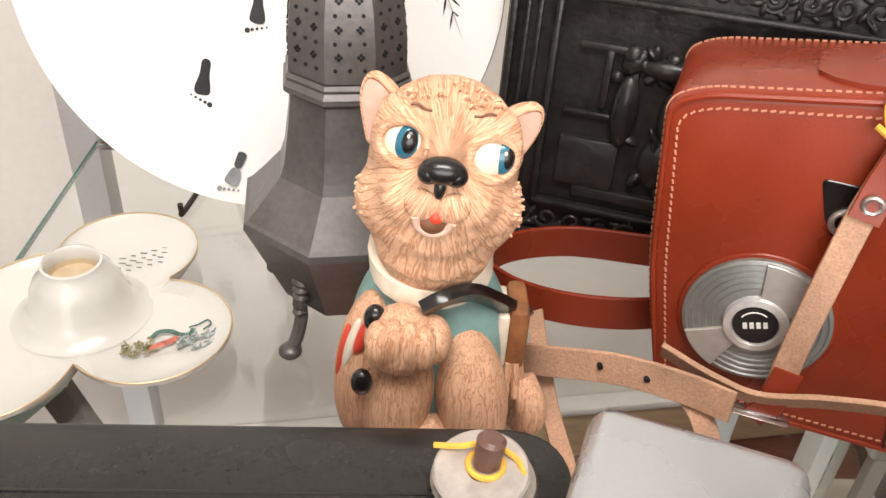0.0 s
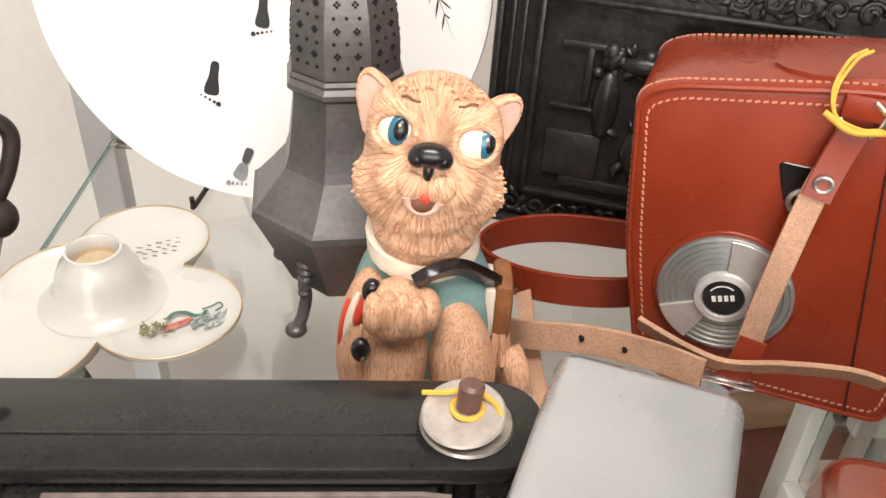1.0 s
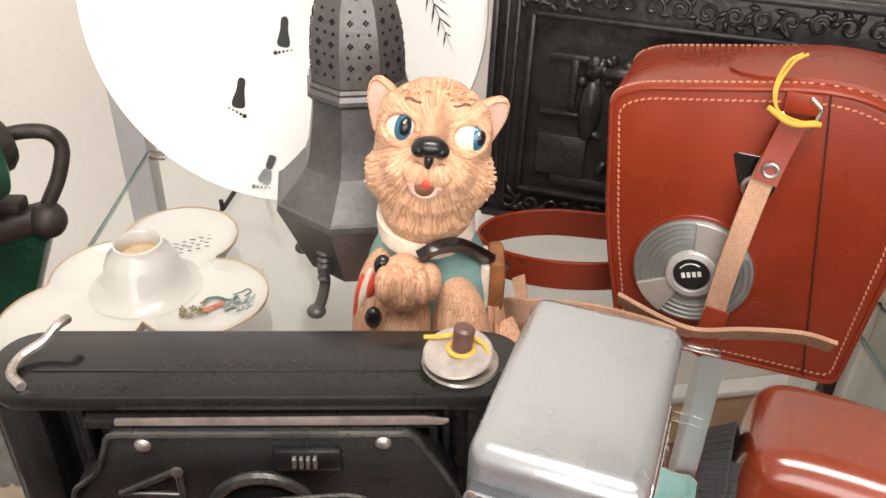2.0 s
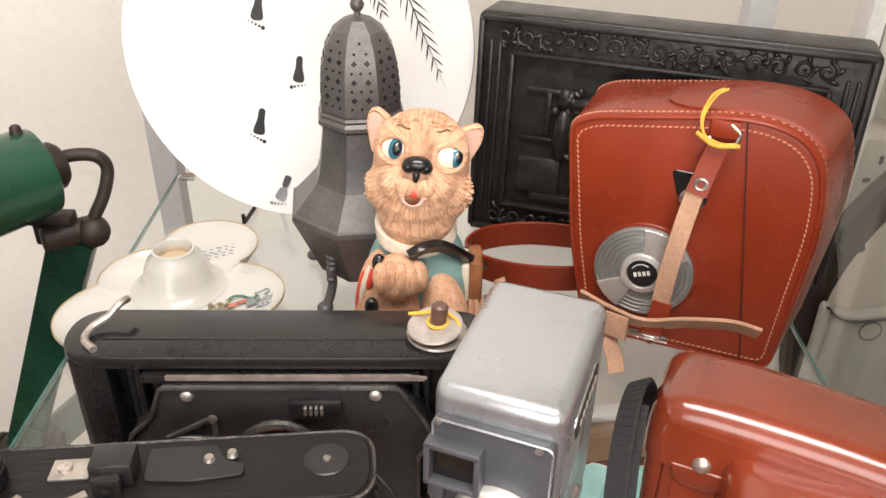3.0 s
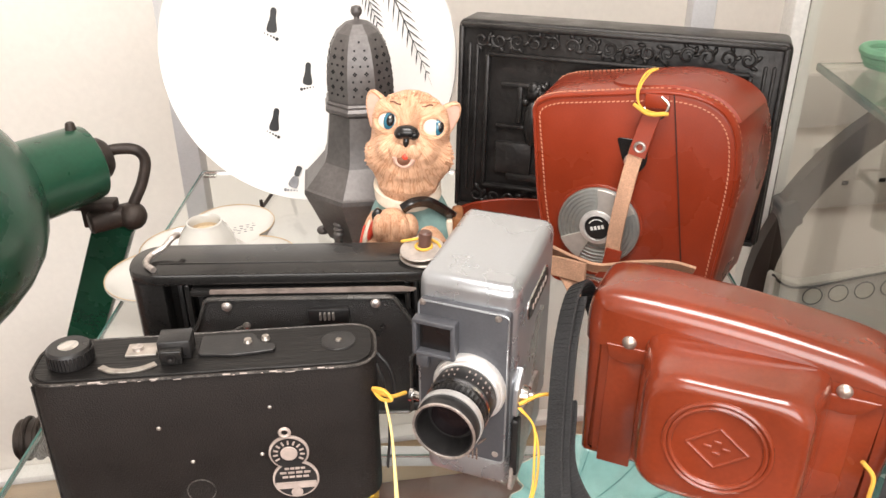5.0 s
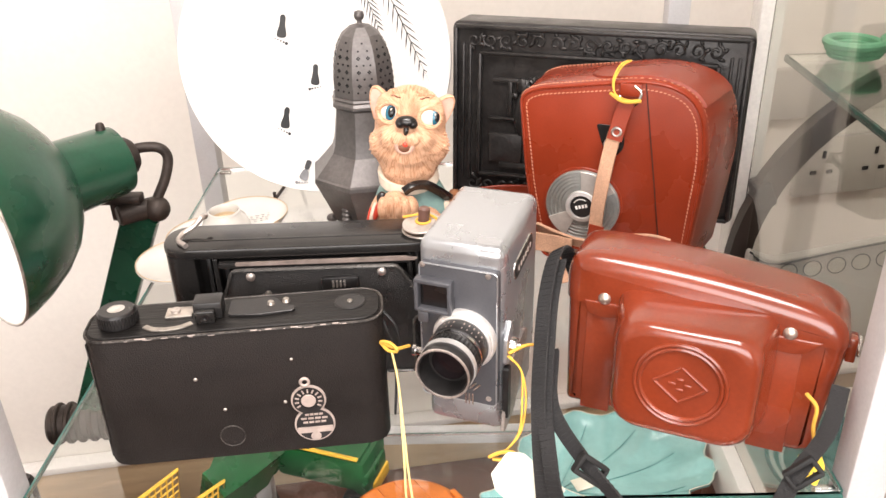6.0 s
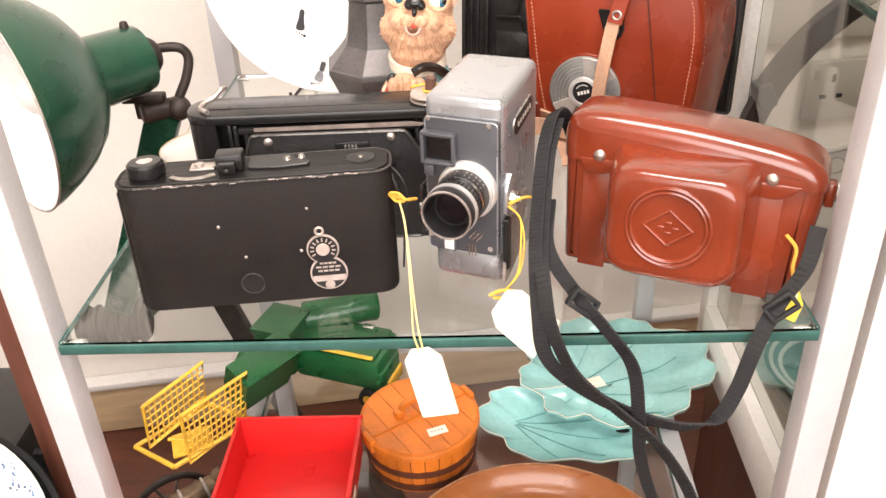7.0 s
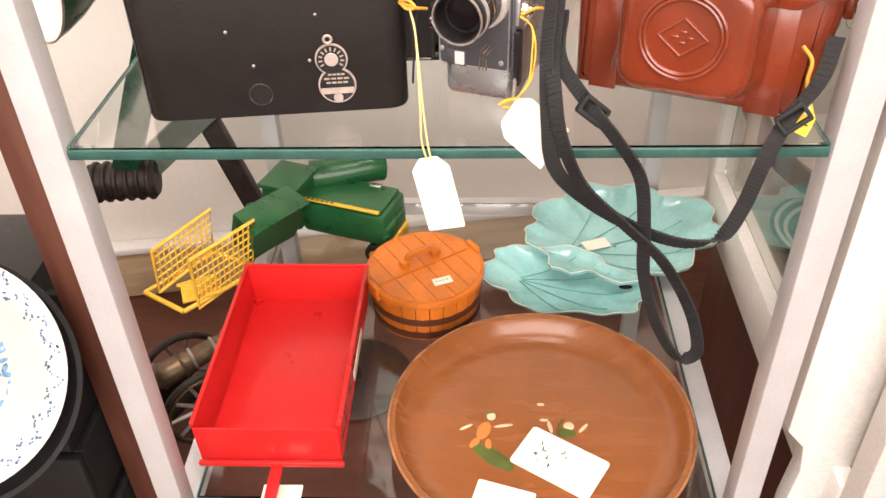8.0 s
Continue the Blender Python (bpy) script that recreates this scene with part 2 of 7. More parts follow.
def smooth_path(pts, n=8):
    """Catmull-Rom through the points."""
    p = [Vector(q) for q in pts]
    p = [p[0] * 2 - p[1]] + p + [p[-1] * 2 - p[-2]]
    out = []
    for i in range(1, len(p) - 2):
        a, b, c, d = p[i - 1:i + 3]
        for k in range(n):
            t = k / n
            out.append(0.5 * (2 * b + (c - a) * t + (2 * a - 5 * b + 4 * c - d) * t * t + (3 * b - a - 3 * c + d) * t ** 3))
    return out + [p[-2]]


def sweep(bm, pts, w, th, side=None, round_=False, mi=0, n=8, smooth=8, twist=0.0):
    """A cord (round_) of radius w, or a ribbon w wide and th thick, along the points. side: the ribbon's broad way."""
    path = smooth_path(pts, smooth) if smooth else [Vector(p) for p in pts]
    rings, last = [], None
    for i, p in enumerate(path):
        d = (path[min(i + 1, len(path) - 1)] - path[max(i - 1, 0)]).normalized()
        s = Vector(side) if side is not None else (last if last is not None else Vector((0.3, 0.1, 1)))
        s = s - d * s.dot(d)
        if s.length < 0.15 and last is not None:
            s = last - d * last.dot(d)
        s.normalize()
        if side is not None and last is not None:
            s = (s * 0.5 + last * 0.5)
            s = (s - d * s.dot(d)).normalized()
        last = s
        u = d.cross(s)
        if twist:
            q = Matrix.Rotation(twist * i / len(path), 3, d)
            s2, u2 = q @ s, q @ u
        else:
            s2, u2 = s, u
        if round_:
            rings.append([p + (s2 * math.cos(math.tau * k / n) + u2 * math.sin(math.tau * k / n)) * w for k in range(n)])
        else:
            rings.append([p + s2 * (a * w / 2) + u2 * (b * th / 2) for a, b in ((-1, -0.6), (-0.94, -1), (0.94, -1), (1, -0.6), (1, 0.6), (0.94, 1), (-0.94, 1), (-1, 0.6))])
    loft(bm, rings, True, True, mi)


def ball(bm, c, r, mi=0, seg=24, m=None):
    t = bmesh.new()
    bmesh.ops.create_uvsphere(t, u_segments=seg, v_segments=max(seg // 2, 6), radius=1)
    bmesh.ops.scale(t, vec=r, verts=t.verts)
    if m is not None:
        bmesh.ops.transform(t, matrix=m, verts=t.verts)
    bmesh.ops.translate(t, vec=c, verts=t.verts)
    merge(bm, t, mi)


def prism(bm, outline, y0, y1, bevel=0.0, seg=3, mi=0, m=None, cut=None):
    """A solid with an outline in x and z, from y0 to y1, its front and back rims rounded. cut: (z) keeps what is above."""
    t = bmesh.new()
    f = t.faces.new([t.verts.new((x, y0, z)) for x, z in outline])
    r = bmesh.ops.extrude_face_region(t, geom=[f])
    bmesh.ops.translate(t, vec=(0, y1 - y0, 0), verts=[v for v in r["geom"] if isinstance(v, bmesh.types.BMVert)])
    bmesh.ops.recalc_face_normals(t, faces=t.faces)
    if bevel:
        rim = [e for e in t.edges if abs(e.verts[0].co.y - e.verts[1].co.y) < 1e-7]
        bmesh.ops.bevel(t, geom=rim, offset=bevel, segments=seg, affect="EDGES", profile=0.5)
    if cut is not None:
        bmesh.ops.bisect_plane(t, geom=t.verts[:] + t.edges[:] + t.faces[:], plane_co=(0, 0, cut), plane_no=(0, 0, -1), clear_outer=True)
        bmesh.ops.holes_fill(t, edges=[e for e in t.edges if e.is_boundary])
    merge(bm, t, mi, m)


def round_poly(pts, radii, seg=5):
    """A polygon with its corners rounded: arcs by quadratic blend."""
    out, k = [], len(pts)
    for i in range(k):
        p, a, b = Vector(pts[i]), Vector(pts[i - 1]), Vector(pts[(i + 1) % k])
        r = radii[i] if isinstance(radii, (list, tuple)) else radii
        if r <= 0:
            out.append(tuple(p))
            continue
        s = p + (a - p).normalized() * min(r, (a - p).length * 0.49)
        e = p + (b - p).normalized() * min(r, (b - p).length * 0.49)
        for j in range(seg + 1):
            u = j / seg
            out.append(tuple(s * (1 - u) ** 2 + p * 2 * u * (1 - u) + e * u * u))
    return out


def rrect(w, h, r, cx=0.0, cz=0.0, seg=5):
    return round_poly([(cx - w / 2, cz - h / 2), (cx + w / 2, cz - h / 2), (cx + w / 2, cz + h / 2), (cx - w / 2, cz + h / 2)], r, seg)


def circle(r, cx=0.0, cz=0.0, n=28):
    return [(cx + r * math.cos(math.tau * i / n), cz + r * math.sin(math.tau * i / n)) for i in range(n)]


UPRIGHT = pose(0, 0, 0, -90)          # an outline in x and z lies down in x and -y after this turn


def slab(bm, outline, z0, z1, bevel=0.0, seg=3, mi=0):
    """A solid with an outline in x and y, from z0 to z1."""
    prism(bm, [(x, -y) for x, y in outline], z0, z1, bevel, seg, mi, pose(0, 0, 0, 90) @ pose(0, 0, 0, 0, 0, 0))


def ring(bm, r, w, c, axis="y", mi=0, n=40, k=8):
    """A round wire ring."""
    t = bmesh.new()
    rings = []
    for i in range(n + 1):
        a = math.tau * i / n
        rings.append([((r + w * math.cos(math.tau * j / k)) * math.cos(a), (r + w * math.cos(math.tau * j / k)) * math.sin(a), w * math.sin(math.tau * j / k)) for j in range(k)])
    t.free()
    m = Matrix.Translation(c) @ (pose(0, 0, 0, 90) if axis == "y" else pose(0, 0, 0, 0, 90) if axis == "x" else Matrix())
    loft(bm, rings, True, False, mi, m)


def link_mesh(name, bm, material, parent=None, label="", sharp=38):
    bmesh.ops.remove_doubles(bm, verts=bm.verts, dist=2e-6)
    for f in bm.faces:
        f.smooth = True
    lim = radians(sharp)
    for e in bm.edges:
        if len(e.link_faces) == 2 and e.calc_face_angle(0) > lim:
            e.smooth = False
    me = bpy.data.meshes.new(name)
    bm.to_mesh(me)
    bm.free()
    for x in (material if isinstance(material, (list, tuple)) else [material]):
        me.materials.append(x)
    ob = new(name, me)
    if parent is not None:
        ob.parent = parent
    if label:
        tagged(ob, label)
    return ob


def part(name, bm, material, parent, label="", sharp=38):
    return link_mesh(name, bm, material, parent, label, sharp)


def thing(name, m, label, category, group="", kind=""):
    ob = new(name)
    ob.empty_display_size = 0.02
    ob.matrix_world = m
    return tagged(ob, label, category, group, kind)


def setting(name, bm, material, label, category=""):
    return tagged(link_mesh(name, bm, material), label, category or name.split("_")[0], "", "structure")


B = bmesh.new

# ---- the setting ----
FLOOR_Z, GLASS2 = -0.73, -0.356
bm = B(); box(bm, (0.2, -0.7, FLOOR_Z - 0.05), (5.6, 4.6, 0.1)); setting("floor", bm, M_FLOOR, "dark brown stained wooden floor", "floor")
bm = B(); box(bm, (0.2, -0.7, 1.75), (5.6, 4.6, 0.1)); setting("ceiling", bm, M_CEIL, "plain white painted ceiling", "ceiling")
WALL_M = pose(-0.52, 0.75, 0, 0, 0, 9.4)
bm = B(); box(bm, (0.5, 0.05, 0.5), (6.0, 0.1, 2.6), m=WALL_M); setting("wall_back", bm, M_WALL, "cream white painted plaster wall", "wall")
bm = B(); box(bm, (-2.3, -0.7, 0.5), (0.1, 4.6, 2.6)); setting("wall_left", bm, M_WALL, "cream white painted plaster wall", "wall")
bm = B(); box(bm, (2.7, -0.7, 0.5), (0.1, 4.6, 2.6)); setting("wall_right", bm, M_WALL, "cream white painted plaster wall", "wall")
bm = B()
for c, s in (((-1.75, -2.45, 0.5), (1.1, 0.1, 2.6)), ((2.2, -2.45, 0.5), (1.1, 0.1, 2.6)), ((0.225, -2.45, -0.35), (2.86, 0.1, 0.9)), ((0.225, -2.45, 1.7), (2.86, 0.1, 0.2))):
    box(bm, c, s)
setting("wall_front", bm, M_WALL, "cream white wall around the shop window", "wall")
window = thing("window_1", pose(0.225, -2.45, 0.1), "wide white-framed shop window letting in daylight", "window", kind="structure")
for x in (-1.40, -0.48, 0.48, 1.40):
    bm = B(); box(bm, (x, 0, 0.75), (0.06, 0.07, 1.5), 0.004); part("window_frame", bm, M_TRIM, window)
for z in (0.03, 1.47):
    for x in (-0.94, 0.0, 0.94):
        bm = B(); box(bm, (x, 0, z), (0.86, 0.06, 0.06), 0.004); part("window_frame", bm, M_TRIM, window)
bm = B(); box(bm, (0.5, -0.012, -0.68), (6.0, 0.022, 0.095), 0.003, m=WALL_M); setting("baseboard", bm, M_TAN, "tan varnished wooden skirting board", "skirting")
bm = B(); box(bm, (0.5, -0.016, -0.625), (6.0, 0.03, 0.014), 0.004, m=WALL_M); setting("trim", bm, M_TRIM, "white painted moulding above the skirting", "trim")
panel_light = thing("ceiling_light", pose(0.15, -0.45, 1.68), "white framed ceiling light panel, switched on", "ceiling light")
for c, s_ in (((0, -0.30, 0), (1.24, 0.03, 0.05)), ((0, 0.30, 0), (1.24, 0.03, 0.05)), ((-0.605, 0, 0), (0.03, 0.57, 0.05)), ((0.605, 0, 0), (0.03, 0.57, 0.05))):
    bm = B(); box(bm, c, s_, 0.004); part("frame", bm, M_TRIM, panel_light)
bm = B(); box(bm, (0, 0, 0.0), (1.178, 0.568, 0.012), 0.002); part("diffuser", bm, glow_mat("lit_diffuser", (1, 0.96, 0.91), 6.0), panel_light)

# ---- the display stand: square tube posts, rails and two glass shelves ----
PX0, PX1, PY1 = -0.183, 0.281, 0.48
stand = thing("display_stand", pose(0, 0, FLOOR_Z), "pale grey painted square-tube display stand", "display stand")
for x in (PX0, PX1):
    for y in (0.010, PY1):
        bm = B(); box(bm, (x, y, 0.615), (0.0205, 0.0205, 1.23), 0.0012); part("post", bm, M_POST, stand)
for z in (-0.369 - FLOOR_Z, 1.2):
    for x in (PX0, PX1):
        bm = B(); box(bm, (x, 0.245, z), (0.020, 0.447, 0.020), 0.001); part("rail", bm, M_POST, stand)
for z in (-0.369 - FLOOR_Z, 1.2):
    bm = B(); box(bm, (0.049, PY1, z), (0.442, 0.018, 0.018), 0.001); part("rail", bm, M_POST, stand)
for x, y in ((PX0 + 0.014, 0.012), (PX1 - 0.014, 0.012), (PX0 + 0.014, PY1 - 0.006), (PX1 - 0.014, PY1 - 0.006)):
    bm = B(); rod(bm, (x - 0.006 * (1 if x < 0 else -1), y, -0.0105 - FLOOR_Z), (x + 0.008 * (1 if x < 0 else -1), y, -0.0105 - FLOOR_Z), 0.0028, n=12); part("shelf_peg", bm, M_STEEL, stand)


def glass_shelf(z, y0, label):
    sh = thing("glass_shelf", pose(0, 0, z), label, "glass shelf")
    bm = B(); box(bm, (0.049, (y0 + 0.002 + 0.469) / 2, -0.003), (0.440, 0.465 - y0, 0.006), 0.0)
    pane = part("pane", bm, M_GLASS, sh)
    pane.visible_shadow = False
    bm = B(); box(bm, (0.049, y0 + 0.0002, -0.0031), (0.440, 0.0024, 0.0064), 0.0008); part("polished_edge", bm, M_EDGE, sh, "dark green polished glass edge")
    bm = B(); box(bm, (0.049, 0.4690, -0.0031), (0.440, 0.0016, 0.0062)); part("polished_edge", bm, M_EDGE, sh)
    for x in (-0.1716, 0.2696):
        bm = B(); box(bm, (x, (y0 + 0.471) / 2, -0.0031), (0.0014, 0.464 - y0, 0.0062)); part("polished_edge", bm, M_EDGE, sh)
    return sh


glass_shelf(0.0, 0.0, "clear glass shelf with a green polished edge")
glass_shelf(GLASS2, 0.02, "clear lower glass shelf resting on grey rails")

# ---- the neighbouring white display case ----
case = thing("white_display_case", pose(0.36, 0, FLOOR_Z), "white painted display case with glass sides", "display case")
for x in (0.0, 0.62):
    for y in (-0.02, 0.455):
        bm = B(); box(bm, (x, y, 0.849), (0.026, 0.026, 0.95), 0.002); part("corner_post", bm, M_WHITE, case)
for x in (0.0, 0.62):
    for z in (0.405, 1.30):
        bm = B(); box(bm, (x, 0.2175, z), (0.030, 0.449, 0.062), 0.002); part("side_rail", bm, M_WHITE, case)
bm = B(); box(bm, (0.31, 0.455, 0.405), (0.594, 0.024, 0.062), 0.002); part("back_rail", bm, M_WHITE, case)
bm = B(); box(bm, (0.31, 0.2175, 0.377), (0.59, 0.447, 0.012), 0.001); part("base_board", bm, M_PANEL, case)
bm = B(); box(bm, (0.0, 0.2175, 0.853), (0.004, 0.446, 0.83)); g = part("side_pane", bm, glass_mat("case_glass", (0.79, 0.795, 0.74)), case, "clear glass side pane"); g.visible_shadow = False
bm = B(); box(bm, (0.312, 0.2180, 0.838), (0.588, 0.444, 0.006)); g = part("inner_shelf", bm, M_GLASS, case, "clear glass inner shelf"); g.visible_shadow = False
bm = B(); box(bm, (0.0175, 0.2180, 0.8375), (0.0024, 0.444, 0.0064), 0.0006); part("shelf_edge", bm, M_EDGE, case, "dark green polished glass edge")

lc = thing("low_cabinet", pose(0.67, 0.255, FLOOR_Z), "dark red brown wooden cabinet under the case", "cabinet")
bm = B(); box(bm, (0, 0, 0.175), (0.60, 0.43, 0.35), 0.003); part("body", bm, M_DARKW, lc)
bm = B(); box(bm, (0, 0, 0.358), (0.62, 0.44, 0.018), 0.004); part("top", bm, M_DARKW, lc)
for x in (-0.145, 0.145):
    bm = B(); box(bm, (x, -0.2180, 0.19), (0.27, 0.010, 0.29), 0.003); part("door", bm, M_DARKW, lc)

# white side board with arched feet
outl = [(0.303, -0.254), (0.306, 0.85), (0.95, 0.85), (0.95, -0.73), (0.915, -0.73), (0.915, -0.37), (0.89, -0.33), (0.85, -0.315), (0.44, -0.315), (0.405, -0.322), (0.385, -0.345), (0.376, -0.40), (0.365, -0.73), (0.318, -0.73), (0.318, -0.345), (0.322, -0.30), (0.318, -0.272)]
bm = B(); prism(bm, outl, 0.012, 0.030, 0.0012, 2)
tagged(link_mesh("white_side_board", bm, M_WHITE), "white painted board with curved foot cut-outs", "board")
bm = B(); box(bm, (0.40, 0.0105, -0.05), (0.0012, 0.002, 0.55)); box(bm, (0.60, 0.0105, 0.1), (0.40, 0.002, 0.0012))
tagged(link_mesh("door_seam", bm, M_PANEL), "thin grey joint in the white board", "seam")

# grey sliding panel behind the case with finger holes
hp = thing("grey_tray", pose(0.52, 0.40, -0.101, 0, 0, 0), "warm grey plastic tray edge with round holes", "tray")
bm = B(); prism(bm, round_poly([(-0.165, -0.095), (0.17, -0.095), (0.17, 0.075), (-0.135, 0.016), (-0.165, 0.028)], 0.008), 0.0, 0.012, 0.002, 2); part("panel", bm, M_PANEL, hp)
bm = B(); box(bm, (0.155, 0.006, -0.171), (0.020, 0.010, 0.150), 0.001); part("foot", bm, M_PANEL, hp)
bm = B(); box(bm, (-0.150, 0.006, -0.171), (0.012, 0.010, 0.150), 0.001); part("foot", bm, M_PANEL, hp)
for i in range(5):
    bm = B(); prism(bm, circle(0.0088, -0.121 + 0.0232 * i, 0.004 + 0.0032 * i), -0.0008, 0.004, 0.0, mi=0); part("hole", bm, M_BEIGE, hp)
    bm = B(); ring(bm, 0.0088, 0.0006, (-0.121 + 0.0232 * i, -0.0008, 0.004 + 0.0032 * i)); part("hole_rim", bm, M_RUBBER, hp)
bm = B(); sweep(bm, [(-0.165, -0.002, 0.028), (-0.135, -0.002, 0.014), (-0.06, -0.002, 0.030), (0.165, -0.002, 0.075)], 0.0012, 0, round_=True); part("wire", bm, M_RUBBER, hp)

# dark hoop standing in the case
bm = B()
ring_pts = []
for i in range(65):
    a = math.tau * i / 64
    ring_pts.append((0.2225 * math.cos(a), 0.0, 0.2225 * math.sin(a)))
sweep(bm, ring_pts, 0.016, 0.024, side=(0, 1, 0), smooth=0)
hoop = tagged(link_mesh("hoop", bm, mat("dark_hoop_leather", (0.024, 0.015, 0.012), 0.5, var=0.25, scale=40, bump=0.2)), "dark brown wooden hoop standing in the case", "hoop")
hoop.matrix_world = pose(0.5760, 0.4270, -0.1120)
bm = B(); box(bm, (0, 0, 0), (0.018, 0.026, 0.026), 0.003)
cl = link_mesh("hoop_clip", bm, M_RUBBER, hoop); cl.matrix_basis = pose(-0.205, 0, 0.090, 0, -24)

# wall socket
so = thing("wall_socket", WALL_M @ pose(1.235, -0.012, -0.215), "double wall socket in cream plastic", "wall socket")
bm = B(); box(bm, (0, 0, 0), (0.176, 0.012, 0.10), 0.004); part("face_plate", bm, M_SOCKET, so)
for dx in (-0.045, 0.045):
    for c, s in (((dx, -0.0065, 0.022), (0.005, 0.003, 0.012)), ((dx - 0.014, -0.0065, -0.008), (0.010, 0.003, 0.006)), ((dx + 0.014, -0.0065, -0.008), (0.010, 0.003, 0.006))):
        bm = B(); box(bm, c, s); part("slot", bm, M_HOLE, so)
    bm = B(); box(bm, (dx - 0.03 if dx < 0 else dx + 0.03, -0.007, 0.03), (0.008, 0.006, 0.016), 0.001); part("switch", bm, M_SOCKET, so)
bm = B(); box(bm, (1.28, -0.008, -0.09), (0.5, 0.016, 0.08), 0.003, m=WALL_M); tagged(link_mesh("cable_trunking", bm, M_SOCKET), "cream plastic cable trunking on the wall", "trunking")

# mint cord and white pot on the inner shelf of the case
cord = B()
pts = [(0.018 * math.cos(a * 0.9) * (1 + 0.02 * a), 0.018 * math.sin(a * 0.9) * (1 + 0.02 * a), 0.004 + 0.0007 * a) for a in range(0, 22)]
sweep(cord, pts, 0.0040, 0, round_=True, smooth=4)
c = tagged(link_mesh("cord_coil", cord, M_MINT), "coil of mint green cord on a glass shelf", "cord"); c.matrix_world = pose(0.426, 0.412, 0.112)
bm = B(); lathe(bm, [(0, 0), (0.055, 0), (0.075, 0.02), (0.085, 0.06), (0.082, 0.062), (0.07, 0.02), (0, 0.006)], 48)
c = tagged(link_mesh("white_pot", bm, M_CHINA), "white glazed pot on the glass shelf", "pot"); c.matrix_world = pose(0.535, 0.345, 0.112)
# green and white plate below
gp = thing("green_plate", pose(0.487, 0.376, -0.3465, 0, 0, 0), "dark green plate with white rings", "plate")
bm = B(); lathe(bm, [(0, 0), (0.050, 0), (0.078, 0.012), (0.080, 0.014), (0.077, 0.015), (0.050, 0.004), (0, 0.004)], 56); part("dish", bm, mat("dark_green_glaze", (0.006, 0.042, 0.024), 0.35, var=0.1, bump=0.02), gp)
for r, z in ((0.062, 0.0092), (0.073, 0.0136)):
    bm = B(); ring(bm, r, 0.0028, (0, 0, z), "z"); part("ring_line", bm, M_CHINA, gp, "white glazed ring")

# ---- left of the stand: wooden post, patterned plate on a dark box, iron fittings ----
bm = B(); box(bm, (-0.300, 0.17, -0.365), (0.030, 0.030, 0.73), 0.003); tagged(link_mesh("wooden_post", bm, M_DARKW), "red brown wooden furniture leg", "furniture leg")
bm = B(); box(bm, (-0.47, 0.24, -0.50), (0.20, 0.18, 0.46), 0.01); tagged(link_mesh("dark_box", bm, M_BLACK), "dark box standing on the floor", "box")
bp_ = thing("blue_patterned_plate", pose(-0.3920, 0.085, -0.2740, 52, 0, 14) @ Matrix.Scale(0.95, 4), "white china plate with a blue printed pattern", "plate")
bm = B(); lathe(bm, [(0, 0), (0.055, 0), (0.075, 0.008), (0.108, 0.018), (0.110, 0.020), (0.107, 0.021), (0.074, 0.011), (0.055, 0.004), (0, 0.004)], 64); part("dish", bm, M_CHINA, bp_)
rnd = random.Random(4)
bm = B()
for i in range(260):
    a = math.tau * i / 260
    r = 0.0975 + 0.0060 * math.sin(a * 23) + rnd.uniform(-0.004, 0.004)
    ball(bm, (r * math.cos(a), r * math.sin(a), 0.0155 + (r - 0.09) * 0.3), (rnd.uniform(0.0012, 0.0034), rnd.uniform(0.0010, 0.0020), 0.0006), seg=8, m=Matrix.Rotation(a + rnd.uniform(-1, 1), 4, "Z"))
part("border_pattern", bm, M_BLUE, bp_, "blue printed border")
bm = B()
for i in range(330):
    a, r = rnd.uniform(0, math.tau), 0.062 * math.sqrt(rnd.random())
    ball(bm, (r * math.cos(a), r * math.sin(a), 0.0042), (rnd.uniform(0.002, 0.006), rnd.uniform(0.001, 0.003), 0.0004), seg=8, m=Matrix.Rotation(rnd.uniform(0, 3), 4, "Z"))
part("centre_pattern", bm, mat("pale_blue_print", (0.10, 0.25, 0.42), 0.3, var=0.5, scale=120, bump=0), bp_, "blue printed centre picture")
bm = B(); lathe(bm, [(0, -0.050), (0.075, -0.048), (0.108, -0.030), (0.119, -0.006), (0.121, 0.006), (0.116, 0.006), (0.108, -0.006), (0.09, -0.012), (0, -0.014)], 64)
c = tagged(link_mesh("black_bowl", bm, M_RUBBER), "deep black bowl holding the patterned plate", "bowl"); c.matrix_world = pose(-0.3960, 0.085, -0.2860, 52, 0, 14) @ Matrix.Scale(0.94, 4)
cr = thing("black_crate", pose(-0.415, 0.165, FLOOR_Z), "black crate behind the patterned plate", "crate")
for z in (0.06, 0.17, 0.28, 0.39):
    for sy in (-1, 1):
        bm = B(); box(bm, (0, sy * 0.060, z), (0.19, 0.010, 0.085), 0.002); part("slat", bm, M_RUBBER, cr)
    for sx in (-1, 1):
        bm = B(); box(bm, (sx * 0.090, 0, z), (0.010, 0.108, 0.085), 0.002); part("slat", bm, M_RUBBER, cr)
bm = B(); box(bm, (0, 0, 0.20), (0.168, 0.108, 0.40), 0.002); part("core", bm, M_RUBBER, cr)

